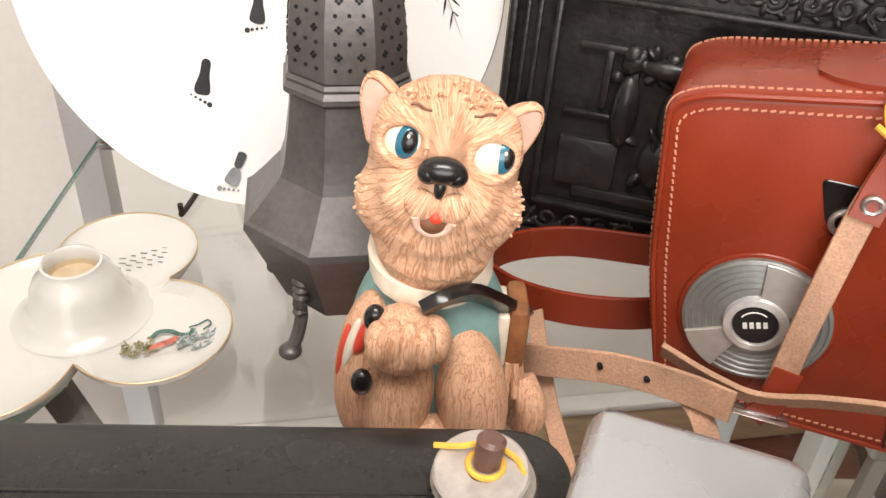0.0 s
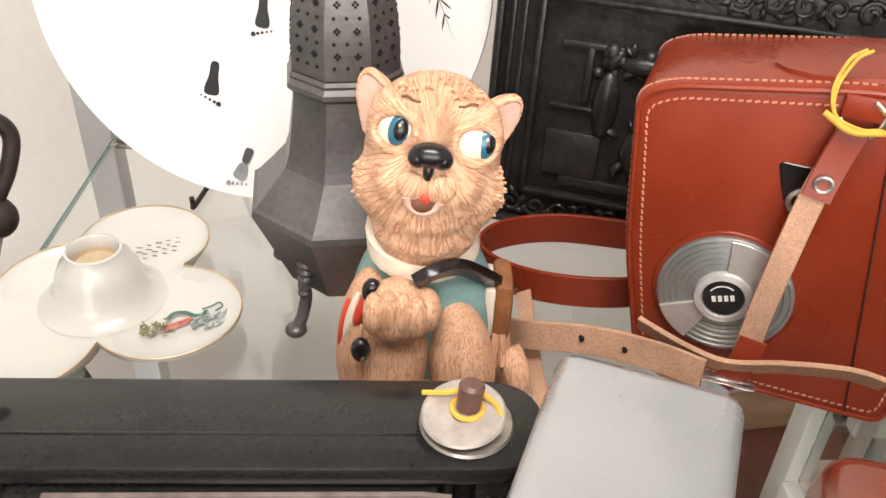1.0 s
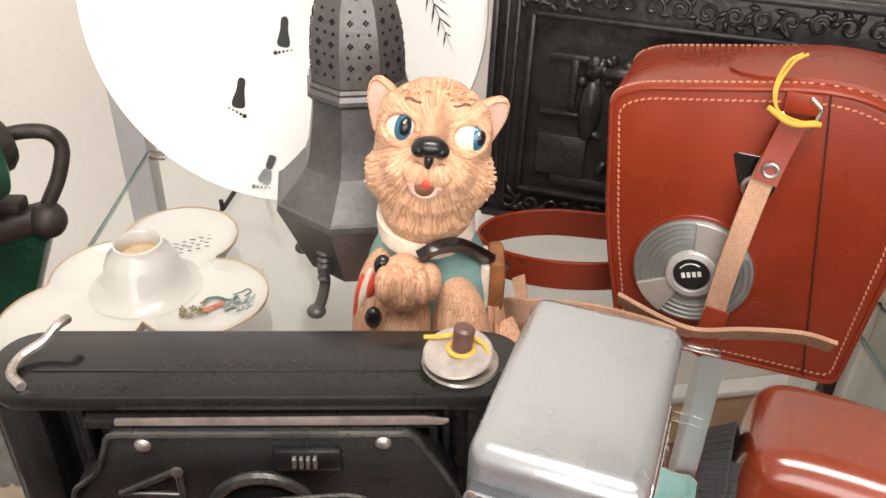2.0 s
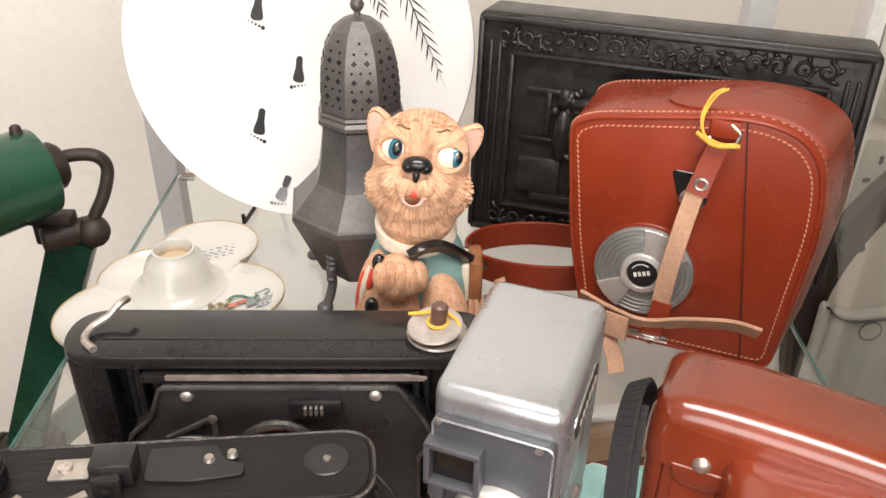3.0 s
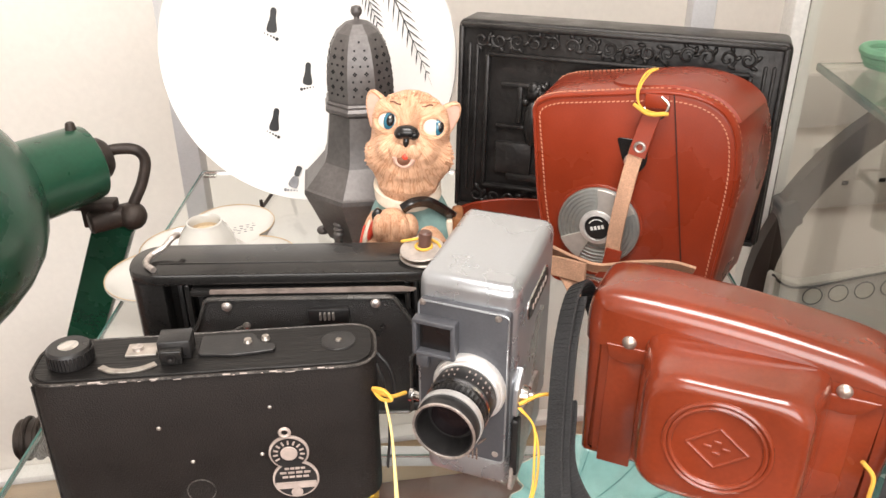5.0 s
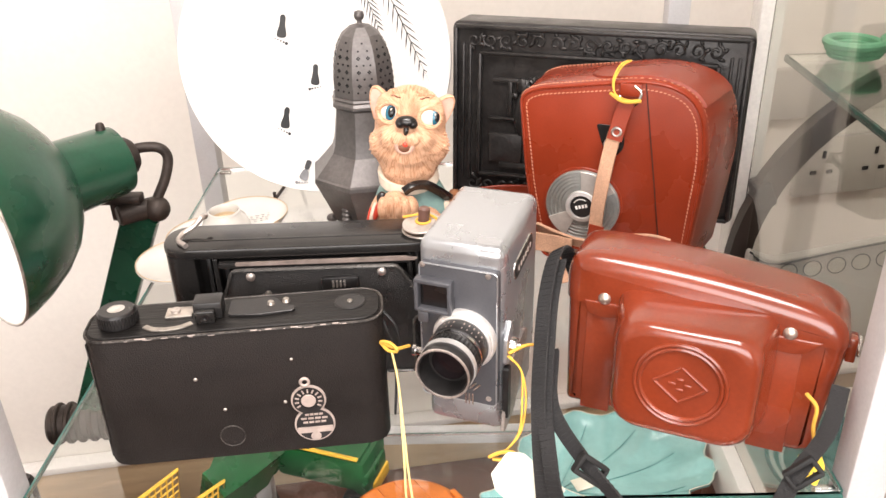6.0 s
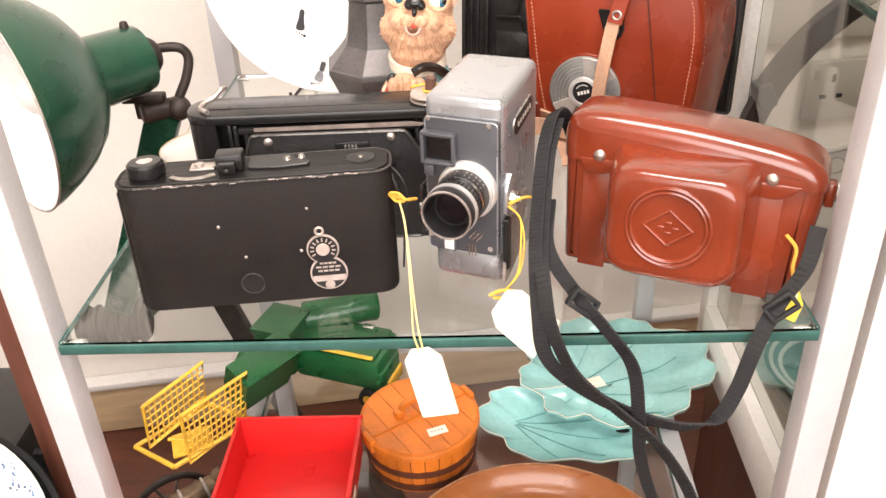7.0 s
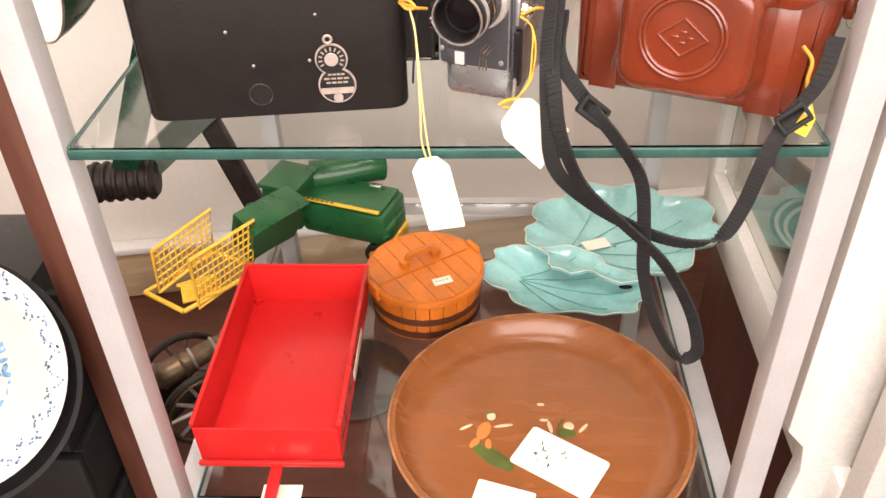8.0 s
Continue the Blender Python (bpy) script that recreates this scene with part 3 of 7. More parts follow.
can = thing("model_cannon", pose(-0.347, 0.445, FLOOR_Z, 0, 0, 36), "old brass model cannon on dark spoked wheels", "model cannon", "")
M_BRASS = mat("aged_brass", (0.17, 0.115, 0.07), 0.38, 0.7, var=0.4, scale=60, bump=0.3)
BAR = pose(0, 0, 0.118, 0, -8, 0) @ pose(0, 0, 0, 0, 90, 0)
bm = B(); lathe(bm, [(0, -0.066), (0.006, -0.064), (0.007, -0.058), (0.016, -0.054), (0.0190, -0.048), (0.0185, -0.010), (0.0160, 0.0), (0.0150, 0.040), (0.0130, 0.052), (0.0175, 0.058), (0.0175, 0.066), (0.0100, 0.068), (0.0090, 0.050), (0, 0.048)], 36, m=BAR); br = part("barrel", bm, M_BRASS, can, "tapered brass barrel")
for zc, r_ in ((-0.046, 0.0190), (-0.012, 0.0186), (0.004, 0.0164), (0.038, 0.0152)):
    bm = B(); ring(bm, r_, 0.0024, (0, 0, zc), "z"); bmesh.ops.transform(bm, matrix=BAR, verts=bm.verts); part("barrel_ring", bm, M_OLDSTEEL if zc > 0 else M_BRASS, br)
bm = B(); box(bm, (0.088, 0.0, 0.136), (0.030, 0.016, 0.014), 0.003); part("muzzle_fitting", bm, M_STEEL, can, "bright steel fitting")
bm = B(); rod(bm, (-0.004, -0.052, 0.066), (-0.004, 0.052, 0.066), 0.005); part("axle", bm, M_LAMPIRON, can)
for sy in (-1, 1):
    wh = part("wheel", (lambda t: (ring(t, 0.060, 0.0055, (-0.004, sy * 0.048, 0.066), "y"), t)[1])(B()), M_LAMPIRON, can, "dark iron spoked wheel")
    bm = B(); rod(bm, (-0.004, sy * 0.040, 0.066), (-0.004, sy * 0.058, 0.066), 0.011, 0.009, bevel=0.001); part("hub", bm, M_BRASS, wh)
    bm = B(); ring(bm, 0.0555, 0.0022, (-0.004, sy * 0.053, 0.066), "y"); part("rim_band", bm, M_BRASS, wh)
    for i in range(10):
        a = math.tau * i / 10
        bm = B(); rod(bm, (-0.004 + 0.010 * math.cos(a), sy * 0.048, 0.066 + 0.010 * math.sin(a)), (-0.004 + 0.056 * math.cos(a), sy * 0.048, 0.066 + 0.056 * math.sin(a)), 0.0032, 0.0026, n=8); part("spoke", bm, M_OLDSTEEL, wh)
    bm = B(); box(bm, (0, 0, 0), (0.150, 0.008, 0.026), 0.002); q = part("carriage_cheek", bm, M_LAMPIRON, can); q.matrix_basis = pose(-0.050, sy * 0.022, 0.060, 0, -28, 0)
hk = B(); sweep(hk, [(-0.30, 0.06, -0.73), (-0.30, 0.055, -0.66), (-0.29, 0.05, -0.60), (-0.275, 0.05, -0.59), (-0.265, 0.05, -0.60), (-0.268, 0.05, -0.625)], 0.003, 0, round_=True)
tagged(link_mesh("iron_hook", hk, M_GOLD), "bent brass hook on the floor", "hook")

# ---- things on the upper shelf ----
# white plate with black footprints on a wire stand
plate = thing("footprint_plate", pose(-0.0535, 0.424, 0.1235, -8), "large white china plate printed with black footprints and fern fronds", "plate")
PR = 0.1205
def dish_y(r):
    return -0.004 if r < 0.085 else -0.004 - (r - 0.085) * 0.30
bm = B()
lathe(bm, [(0, 0.004), (0.085, 0.004), (0.115, 0.0140), (PR, 0.0165), (PR + 0.0008, 0.0150), (PR - 0.002, 0.012), (0.086, -0.001), (0.07, -0.004), (0, -0.004)], 96, 0, 0, pose(0, 0, 0, 90))
part("dish", bm, M_PLATE, plate)


def decal(bm, outline, lift=0.0005, mi=0):
    """A thin raised print that follows the plate's face."""
    t = bmesh.new()
    f = t.faces.new([t.verts.new((x, 0, z)) for x, z in outline])
    r = bmesh.ops.extrude_face_region(t, geom=[f])
    bmesh.ops.translate(t, vec=(0, -0.0003, 0), verts=[v for v in r["geom"] if isinstance(v, bmesh.types.BMVert)])
    for v in t.verts:
        v.co.y += dish_y(math.hypot(v.co.x, v.co.z)) - lift + 0.0003
    bmesh.ops.recalc_face_normals(t, faces=t.faces)
    merge(bm, t, mi)


def footprint(hx, hz, tx, tz, ink, mirror):
    d = Vector((tx - hx, tz - hz)); L = d.length; d.normalize(); s = Vector((-d.y, d.x)) * mirror
    P = lambda a, b: (hx + d.x * a * L + s.x * b * L, hz + d.y * a * L + s.y * b * L)
    bm = B()
    if ink is M_INKG:
        # the worn one: only the heel is still black
        decal(bm, round_poly([P(0.02, -0.11), P(0.02, 0.11), P(0.40, 0.10), P(0.40, -0.09)], 0.002, 4), 0.0022)
        part("footprint", bm, M_INK, plate, "black heel of a worn footprint")
        bm = B()
        decal(bm, round_poly([P(0.40, 0.10), P(0.60, 0.17), P(0.80, 0.19), P(0.83, -0.16), P(0.62, -0.17), P(0.40, -0.09)], 0.003, 4), 0.0022)
    else:
        decal(bm, round_poly([P(0, -0.11), P(0, 0.11), P(0.35, 0.10), P(0.60, 0.17), P(0.80, 0.19), P(0.83, -0.16), P(0.62, -0.17), P(0.36, -0.09)], 0.004, 4))
    for i in range(5):
        cx, cz = P(0.985 - 0.030 * i, 0.21 - 0.105 * i)
        decal(bm, circle(L * (0.060 - (0.016 if i else 0) - 0.005 * i), cx, cz, 10), 0.0022 if ink is M_INKG else 0.0005)
    part("footprint", bm, ink, plate, "faded footprint print" if ink is M_INKG else "")


for hx, hz, tx, tz, ink, mi_ in ((-0.0265, 0.033, -0.0310, 0.0085, M_INK, -1), (-0.0012, -0.011, -0.0035, -0.034, M_INK, 1), (-0.0300, -0.049, -0.0355, -0.073, M_INK, -1), (-0.0130, -0.098, -0.0215, -0.1195, M_INKG, 1), (-0.004, 0.072, -0.007, 0.048, M_INK, 1), (-0.033, 0.108, -0.037, 0.085, M_INK, -1)):
    footprint(hx, hz + 0.006, tx, tz + 0.006, ink, -mi_)


def frond(ax, az, bx, bz):
    bm = B()
    a, b = Vector((ax, az)), Vector((bx, bz)); d = (b - a).normalized(); s = Vector((-d.y, d.x))
    def stroke(p, q, w):
        e = (q - p).normalized(); o = Vector((-e.y, e.x)) * w
        decal(bm, [tuple(p - o * 0.5), tuple(p + o * 0.5), tuple(p.lerp(q, 0.5) + o), tuple(q), tuple(p.lerp(q, 0.5) - o)])
    stroke(a, b, 0.0004)
    n = 15
    for i in range(n):
        p = a.lerp(b, i / n)
        ln = 0.022 * (1 - i / n) ** 0.6 + 0.004
        for k in (-1, 1):
            stroke(p, p + d * ln * 0.8 + s * k * ln * 0.45, 0.00055)
    part("fern_frond", bm, M_INK, plate, "black printed fern frond")


frond(0.030, 0.101, 0.0585, 0.022)
frond(0.050, 0.094, 0.1030, -0.028)
ps = thing("plate_stand", pose(-0.0535, 0.424, 0), "bent black wire plate stand", "plate stand")
for dx in (-0.046, 0.046):
    bm = B(); sweep(bm, [(dx, -0.0385, 0.0090), (dx, -0.0375, 0.004), (dx, -0.034, 0.0013), (dx * 0.9, 0.0, 0.0016), (dx * 0.8, 0.026, 0.002), (dx * 0.6, 0.030, 0.05), (dx * 0.3, 0.034, 0.12)], 0.0016, 0, round_=True); part("wire", bm, M_LAMPIRON, ps)
bm = B(); sweep(bm, [(-0.032, 0.028, 0.0018), (0, 0.034, 0.0018), (0.032, 0.028, 0.0018)], 0.0015, 0, round_=True); part("cross_wire", bm, M_LAMPIRON, ps)

# caster with a pierced dome
cas = thing("sugar_caster", pose(-0.0020, 0.3180, 0, 0, 0, 8) @ Matrix.Scale(1.03, 4), "dark pewter octagonal sugar caster with a pierced dome on claw feet", "sugar caster")
PH = math.pi / 8
K = 1 / math.cos(PH) * 0.985
bm = B()
lathe(bm, [(0, 0.015), (0.024 * K, 0.015), (0.029 * K, 0.017), (0.0405 * K, 0.046), (0.0448 * K, 0.0565), (0.0443 * K, 0.0595), (0.0425 * K, 0.0605), (0.0350 * K, 0.069), (0.0285 * K, 0.077), (0.0265 * K, 0.083), (0.0240 * K, 0.100), (0.0226 * K, 0.112), (0, 0.112)], 8, PH); part("body", bm, M_PEWTER, cas, sharp=16)
bm = B()
lathe(bm, [(0, 0.1125), (0.0232 * K, 0.1125), (0.0252 * K, 0.1145), (0.0252 * K, 0.1165), (0.0236 * K, 0.1185), (0.0242 * K, 0.1200), (0.0232 * K, 0.1215), (0, 0.1215)], 8, PH); part("rim", bm, M_PEWTER, cas, sharp=16)
DOME = [(0.0228, 0.122), (0.0226, 0.135), (0.0213, 0.147), (0.0185, 0.158), (0.0140, 0.1665), (0.0075, 0.172), (0.0025, 0.1735)]
bm = B(); lathe(bm, [(r * K, z) for r, z in DOME] + [(0, 0.1738)], 8, PH); part("pierced_dome", bm, M_PEWTER, cas, sharp=16)
bm = B(); lathe(bm, [(0.002, 0.1735), (0.0018, 0.1755), (0.0034, 0.1772), (0.0040, 0.1795), (0.0032, 0.1822), (0.0, 0.1832)], 20); part("finial", bm, M_PEWTER, cas)


def dome_r(z):
    for (r0, z0), (r1, z1) in zip(DOME, DOME[1:]):
        if z0 <= z <= z1:
            return r0 + (r1 - r0) * (z - z0) / (z1 - z0), math.atan2(r0 - r1, z1 - z0)
    return DOME[-1][0], 1.0


bm = B()
for face in range(8):
    fa = math.tau * face / 8
    rows = [(0.1275, "o", 3), (0.1325, "x", 2), (0.1375, "o", 3), (0.1425, "x", 2), (0.1475, "o", 3), (0.1525, "x", 2), (0.1575, "o", 2), (0.1625, "o", 1)]
    for z, kind_, cnt in rows:
        r, lean = dome_r(z)
        wid = r * 0.62
        for k in range(cnt):
            u = (k - (cnt - 1) / 2) * wid / max(cnt, 2) * 1.15
            m = Matrix.Rotation(fa, 4, "Z") @ Matrix.Translation((r * 0.987, u, z)) @ Matrix.Rotation(-lean, 4, "Y") @ Matrix.Rotation(math.pi / 2, 4, "Y")
            if kind_ == "o":
                lathe(bm, [(0, 0.00045), (0.00075, 0.00045), (0.00075, -0.0006)], 10, m=m)
            else:
                for a in range(4):
                    lathe(bm, [(0, 0.00045), (0.00062, 0.00045), (0.00062, -0.0006)], 8, m=m @ Matrix.Translation((0.0009 * math.cos(a * math.pi / 2), 0.0009 * math.sin(a * math.pi / 2), 0)))
ho = part("piercing", bm, M_HOLE, cas, "dark pierced holes"); tagged(ho, kind="stuff")
for i in range(4):
    a = math.radians(-135 + 90 * i + 6)
    c_, s_ = math.cos(a), math.sin(a)
    bm = B()
    sweep(bm, [(c_ * 0.028, s_ * 0.028, 0.034), (c_ * 0.0360, s_ * 0.0360, 0.027), (c_ * 0.0352, s_ * 0.0352, 0.018), (c_ * 0.0385, s_ * 0.0385, 0.009), (c_ * 0.0425, s_ * 0.0425, 0.0042)], 0.0030, 0, round_=True)
    ball(bm, (c_ * 0.0440, s_ * 0.0440, 0.0034), (0.0052, 0.0052, 0.0034), seg=14)
    for j in range(5):
        ball(bm, (c_ * (0.0335 + 0.0008 * j), s_ * (0.0335 + 0.0008 * j), 0.035 - 0.0036 * j), (0.0046 - 0.0004 * j, 0.0046 - 0.0004 * j, 0.0022), seg=12)
    part("claw_foot", bm, M_PEWTER, cas)

# dark relief panel box leaning at the back
pq = thing("relief_box", pose(0.0650, 0.3880, 0.002, -5, 0, -18), "black cast box with a carved relief scene and scrolled border", "relief box")
PW, PHH = 0.248, 0.158
bm = B(); prism(bm, rrect(PW, PHH, 0.007, PW / 2, PHH / 2), 0.0, 0.040, 0.003, 3); part("body", bm, M_IRON, pq)
for w, h_, d_, y in ((PW - 0.008, PHH - 0.008, 0.004, -0.0025), (PW - 0.052, PHH - 0.050, 0.0035, -0.003)):
    for cx, cz, sx, sz in ((PW / 2, PHH / 2 + h_ / 2, w, d_), (PW / 2, PHH / 2 - h_ / 2, w, d_), (PW / 2 - w / 2, PHH / 2, d_, h_), (PW / 2 + w / 2, PHH / 2, d_, h_)):
        bm = B(); box(bm, (cx, y, cz), (sx, 0.006, sz), 0.0014); part("moulding", bm, M_IRON, pq)
for x in (0.0105, 0.0165, PW - 0.0105, PW - 0.0165):
    bm = B(); box(bm, (x, -0.0008, PHH / 2), (0.0026, 0.0036, PHH - 0.036), 0.0010); part("moulding", bm, M_IRON, pq)
rnd = random.Random(8)


def scroll(bm, cx, cz, r, turn, flip):
    pts = []
    for i in range(16):
        a = turn + flip * i * 0.5
        q = r * (1 - i / 19)
        pts.append((cx + q * math.cos(a), -0.0022, cz + q * math.sin(a)))
    sweep(bm, pts, 0.0011, 0, round_=True, smooth=2, n=6)
    for i in range(3):
        a = turn + flip * i * 1.1
        ball(bm, (cx + r * 1.15 * math.cos(a), -0.0020, cz + r * 1.15 * math.sin(a)), (0.0032, 0.0014, 0.0016), seg=8, m=Matrix.Rotation(-a - 0.6, 4, "Y"))


for z, start, step in ((PHH - 0.0145, 0.5, 2.3), (0.0145, 1.5, 2.1)):
    bm = B()
    for i in range(15):
        scroll(bm, 0.020 + 0.0142 * i, z, 0.0062, start + i * step, 1 if i % 2 else -1)
    part("scroll_border", bm, M_IRON, pq, "cast scrolled leaf border")
for c, s in (((0.055, -0.001, 0.110), (0.035, 0.004, 0.004)), ((0.053, -0.001, 0.095), (0.004, 0.004, 0.03)), ((0.066, -0.001, 0.090), (0.004, 0.004, 0.03)), ((0.052, -0.001, 0.076), (0.035, 0.004, 0.003)), ((0.16, -0.001, 0.12), (0.09, 0.004, 0.003)), ((0.12, -0.001, 0.034), (0.15, 0.005, 0.006)), ((0.19, -0.001, 0.08), (0.004, 0.004, 0.07)), ((0.05, -0.001, 0.05), (0.03, 0.005, 0.026))):
    bm = B(); box(bm, c, s, 0.001); part("relief_bar", bm, M_IRON, pq)
for c, r in (((0.081, -0.002, 0.104), (0.014, 0.006, 0.0055)), ((0.064, -0.002, 0.080), (0.007, 0.006, 0.019)), ((0.098, -0.001, 0.100), (0.012, 0.005, 0.006)), ((0.090, -0.001, 0.080), (0.010, 0.006, 0.018)), ((0.084, -0.001, 0.056), (0.009, 0.005, 0.014)), ((0.110, -0.001, 0.060), (0.016, 0.005, 0.010)), ((0.135, -0.001, 0.085), (0.012, 0.006, 0.020)), ((0.135, -0.001, 0.11), (0.006, 0.005, 0.007)), ((0.165, -0.001, 0.07), (0.012, 0.006, 0.018)), ((0.075, -0.001, 0.105), (0.012, 0.003, 0.003))):
    bm = B(); ball(bm, c, r, seg=16)
    for i in range(5):
        ball(bm, (c[0] + rnd.uniform(-1, 1) * r[0], -0.0015, c[2] + rnd.uniform(-1, 1) * r[2]), (rnd.uniform(0.002, 0.006), 0.004, rnd.uniform(0.002, 0.008)), seg=10, m=Matrix.Rotation(rnd.uniform(-1, 1), 4, "Y"))
    part("relief_form", bm, M_IRON, pq, "cast relief form")

# clover-shaped china dish with a small cup in it
dsh = thing("china_dish", pose(-0.1235, 0.300, 0), "white three-lobed china dish with a gilt rim and a built-in cup", "dish")
def lobe(a, s=1.0):
    """The outline's distance in a direction: the outermost of three round lobes, blended a little at the notches."""
    acc = 0.0
    for cx, cy, R in ((0.0370, -0.0180, 0.0350), (0.0100, 0.0400, 0.0335), (-0.0260, -0.0420, 0.0370), (-0.0150, 0.0, 0.0360)):
        D, da = math.hypot(cx, cy), a - math.atan2(cy, cx)
        k = R * R - (D * math.sin(da)) ** 2
        if k > 0:
            r = D * math.cos(da) + math.sqrt(k)
            if r > 0:
                acc += math.exp(r / 0.0016)
    return s * 0.0016 * math.log(acc)
N = 144
def lob_ring(s, z):
    return [(lobe(math.tau * i / N, s) * math.cos(math.tau * i / N), lobe(math.tau * i / N, s) * math.sin(math.tau * i / N), z) for i in range(N)]
bm = B()
loft(bm, [lob_ring(0.02, 0.0035), lob_ring(0.55, 0.0035), lob_ring(0.85, 0.005), lob_ring(0.97, 0.0095), lob_ring(1.0, 0.0112), lob_ring(1.0, 0.0095), lob_ring(0.86, 0.0022), lob_ring(0.6, 0.0), lob_ring(0.02, 0.0)], True, False)
part("saucer", bm, M_CHINA, dsh)
bm = B(); sweep(bm, lob_ring(0.995, 0.0112) + [lob_ring(0.995, 0.0112)[0]], 0.00045, 0, round_=True, smooth=0, n=6); part("gilt_rim", bm, M_GOLD, dsh, "thin worn gilt line")
bm = B(); lathe(bm, [(0.0310, 0.0038), (0.0255, 0.0062), (0.0222, 0.012), (0.0200, 0.020), (0.0172, 0.026), (0.0138, 0.0295), (0.0132, 0.0325), (0.0122, 0.0330), (0.0112, 0.0315), (0.0115, 0.025), (0.0125, 0.015), (0.0, 0.013)], 48); part("cup", bm, M_CHINA, dsh)
bm = B(); lathe(bm, [(0, 0.0225), (0.0108, 0.0238), (0.0112, 0.0262)], 32); part("cup_inside", bm, mat("cream_glaze_pool", (0.52, 0.40, 0.26), 0.3, var=0.1, bump=0), dsh, "cream stained inside of the cup")
rnd = random.Random(12)
PRT = pose(0.0430, -0.0215, 0.0064, 0, 0, 22) @ Matrix.Scale(1.45, 4)
def print_patch(nm, col, strokes):
    """Flat transfer-print strokes on the glaze: each a curved line with a width."""
    bm = B()
    for pts, w_ in strokes:
        sweep(bm, [PRT @ Vector((x, y, 0)) for x, y in pts], w_, 0.0004, side=(0.3, 1, 0))
    part(nm, bm, mat(nm, col, 0.3, var=0.35, scale=300, bump=0, coat=0.3), dsh, "small transfer print patch")
print_patch("green_print", (0.035, 0.10, 0.075), [([(-0.0035, 0.0030), (-0.0010, 0.0052), (0.0025, 0.0045), (0.0050, 0.0020), (0.0080, 0.0015), (0.0092, 0.0035)], 0.0022), ([(0.0080, 0.0045), (0.0110, 0.0050), (0.0140, 0.0062), (0.0146, 0.0040), (0.0120, 0.0022)], 0.0007)])
print_patch("red_print", (0.42, 0.10, 0.06), [([(-0.0052, -0.0016), (0.0, -0.0006), (0.0042, 0.0006)], 0.0034)])
grey, olive = [], []
for i in range(30):
    x, y, a = rnd.uniform(0.003, 0.0135), rnd.uniform(-0.0062, 0.0005), rnd.uniform(0.2, 1.0)
    grey.append(([(x, y), (x + 0.0016 * math.cos(a), y + 0.0016 * math.sin(a)), (x + 0.0034 * math.cos(a + 0.5), y + 0.0026 * math.sin(a + 0.5))], rnd.uniform(0.0005, 0.0011)))
for i in range(26):
    x, y, a = rnd.uniform(-0.0150, -0.0030), rnd.uniform(-0.0050, 0.0030), rnd.uniform(-0.8, 0.9)
    olive.append(([(x, y), (x + 0.0014 * math.cos(a), y + 0.0014 * math.sin(a)), (x + 0.0022 * math.cos(a + 1), y + 0.0024 * math.sin(a + 1))], rnd.uniform(0.0005, 0.0012)))
print_patch("grey_print", (0.26, 0.30, 0.29), grey)
print_patch("olive_print", (0.22, 0.19, 0.09), olive)
bm = B()
for i in range(4):
    for j in range(5):
        box(bm, (0.006 + 0.0045 * j + 0.001 * (i % 2), 0.041 - 0.0040 * i + 0.0026 * j, 0.0046), (rnd.uniform(0.0016, 0.0036), 0.0005, 0.0003), m=None)
part("handwriting", bm, M_INKG, dsh, "faded handwritten lines")

# carved figurine of a small animal in a waistcoat: one plain mesh
FUR, CRM, PNK, EYE_B, GBL, VST, ORD, BRN, WASH = range(9)
bm = B()
w_ = Vector((0.0, -0.966, 0.26)).normalized(); u_ = Vector((0, 0, 1)).cross(w_).normalized(); v_ = w_.cross(u_)
HEAD = Matrix.Translation((0.037, 0.243, 0.121)) @ Matrix(((u_.x, v_.x, w_.x, 0), (u_.y, v_.y, w_.y, 0), (u_.z, v_.z, w_.z, 0), (0, 0, 0, 1))) @ Matrix.Rotation(radians(-5), 4, "Z")
# cranium, cheeks, jaw and neck, muzzle pads, bridge, chin, lids and brow, as blended lumps: centre and radii
LUMPS = [((-0.0005, 0.0060, -0.0040), (0.0252, 0.0245, 0.0235)), ((-0.0005, -0.0120, -0.0010), (0.0285, 0.0185, 0.0225)), ((0.0, -0.0270, 0.0000), (0.0195, 0.0170, 0.0175)),
         ((-0.0090, -0.0055, 0.0165), (0.0110, 0.0095, 0.0100)), ((0.0055, -0.0055, 0.0170), (0.0110, 0.0095, 0.0100)), ((-0.0015, 0.0100, 0.0185), (0.0055, 0.0110, 0.0080)),
         ((-0.0022, -0.0175, 0.0140), (0.0125, 0.0085, 0.0085)), ((-0.0150, 0.0112, 0.0092), (0.0098, 0.0104, 0.0080)), ((0.0138, 0.0096, 0.0097), (0.0096, 0.0100, 0.0080)),
         ((-0.0130, 0.0205, 0.0080), (0.0085, 0.0040, 0.0080)), ((0.0115, 0.0195, 0.0085), (0.0085, 0.0040, 0.0080))]


def head_d(q):
    """How far q lies outside the blended lumps (negative inside)."""
    acc = 0.0
    for cc, rr in LUMPS:
        e = math.sqrt(((q[0] - cc[0]) / rr[0]) ** 2 + ((q[1] - cc[1]) / rr[1]) ** 2 + ((q[2] - cc[2]) / rr[2]) ** 2)
        acc += math.exp(-(e - 1.0) * min(rr) / 0.0019)
    return -0.0019 * math.log(max(acc, 1e-12))


def head_hit(d, start=Vector((0, -0.008, 0))):
    lo, hi = 0.004, 0.06
    for _ in range(15):
        mid = (lo + hi) / 2
        if head_d(start + d * mid) < 0:
            lo = mid
        else:
            hi = mid
    return start + d * lo


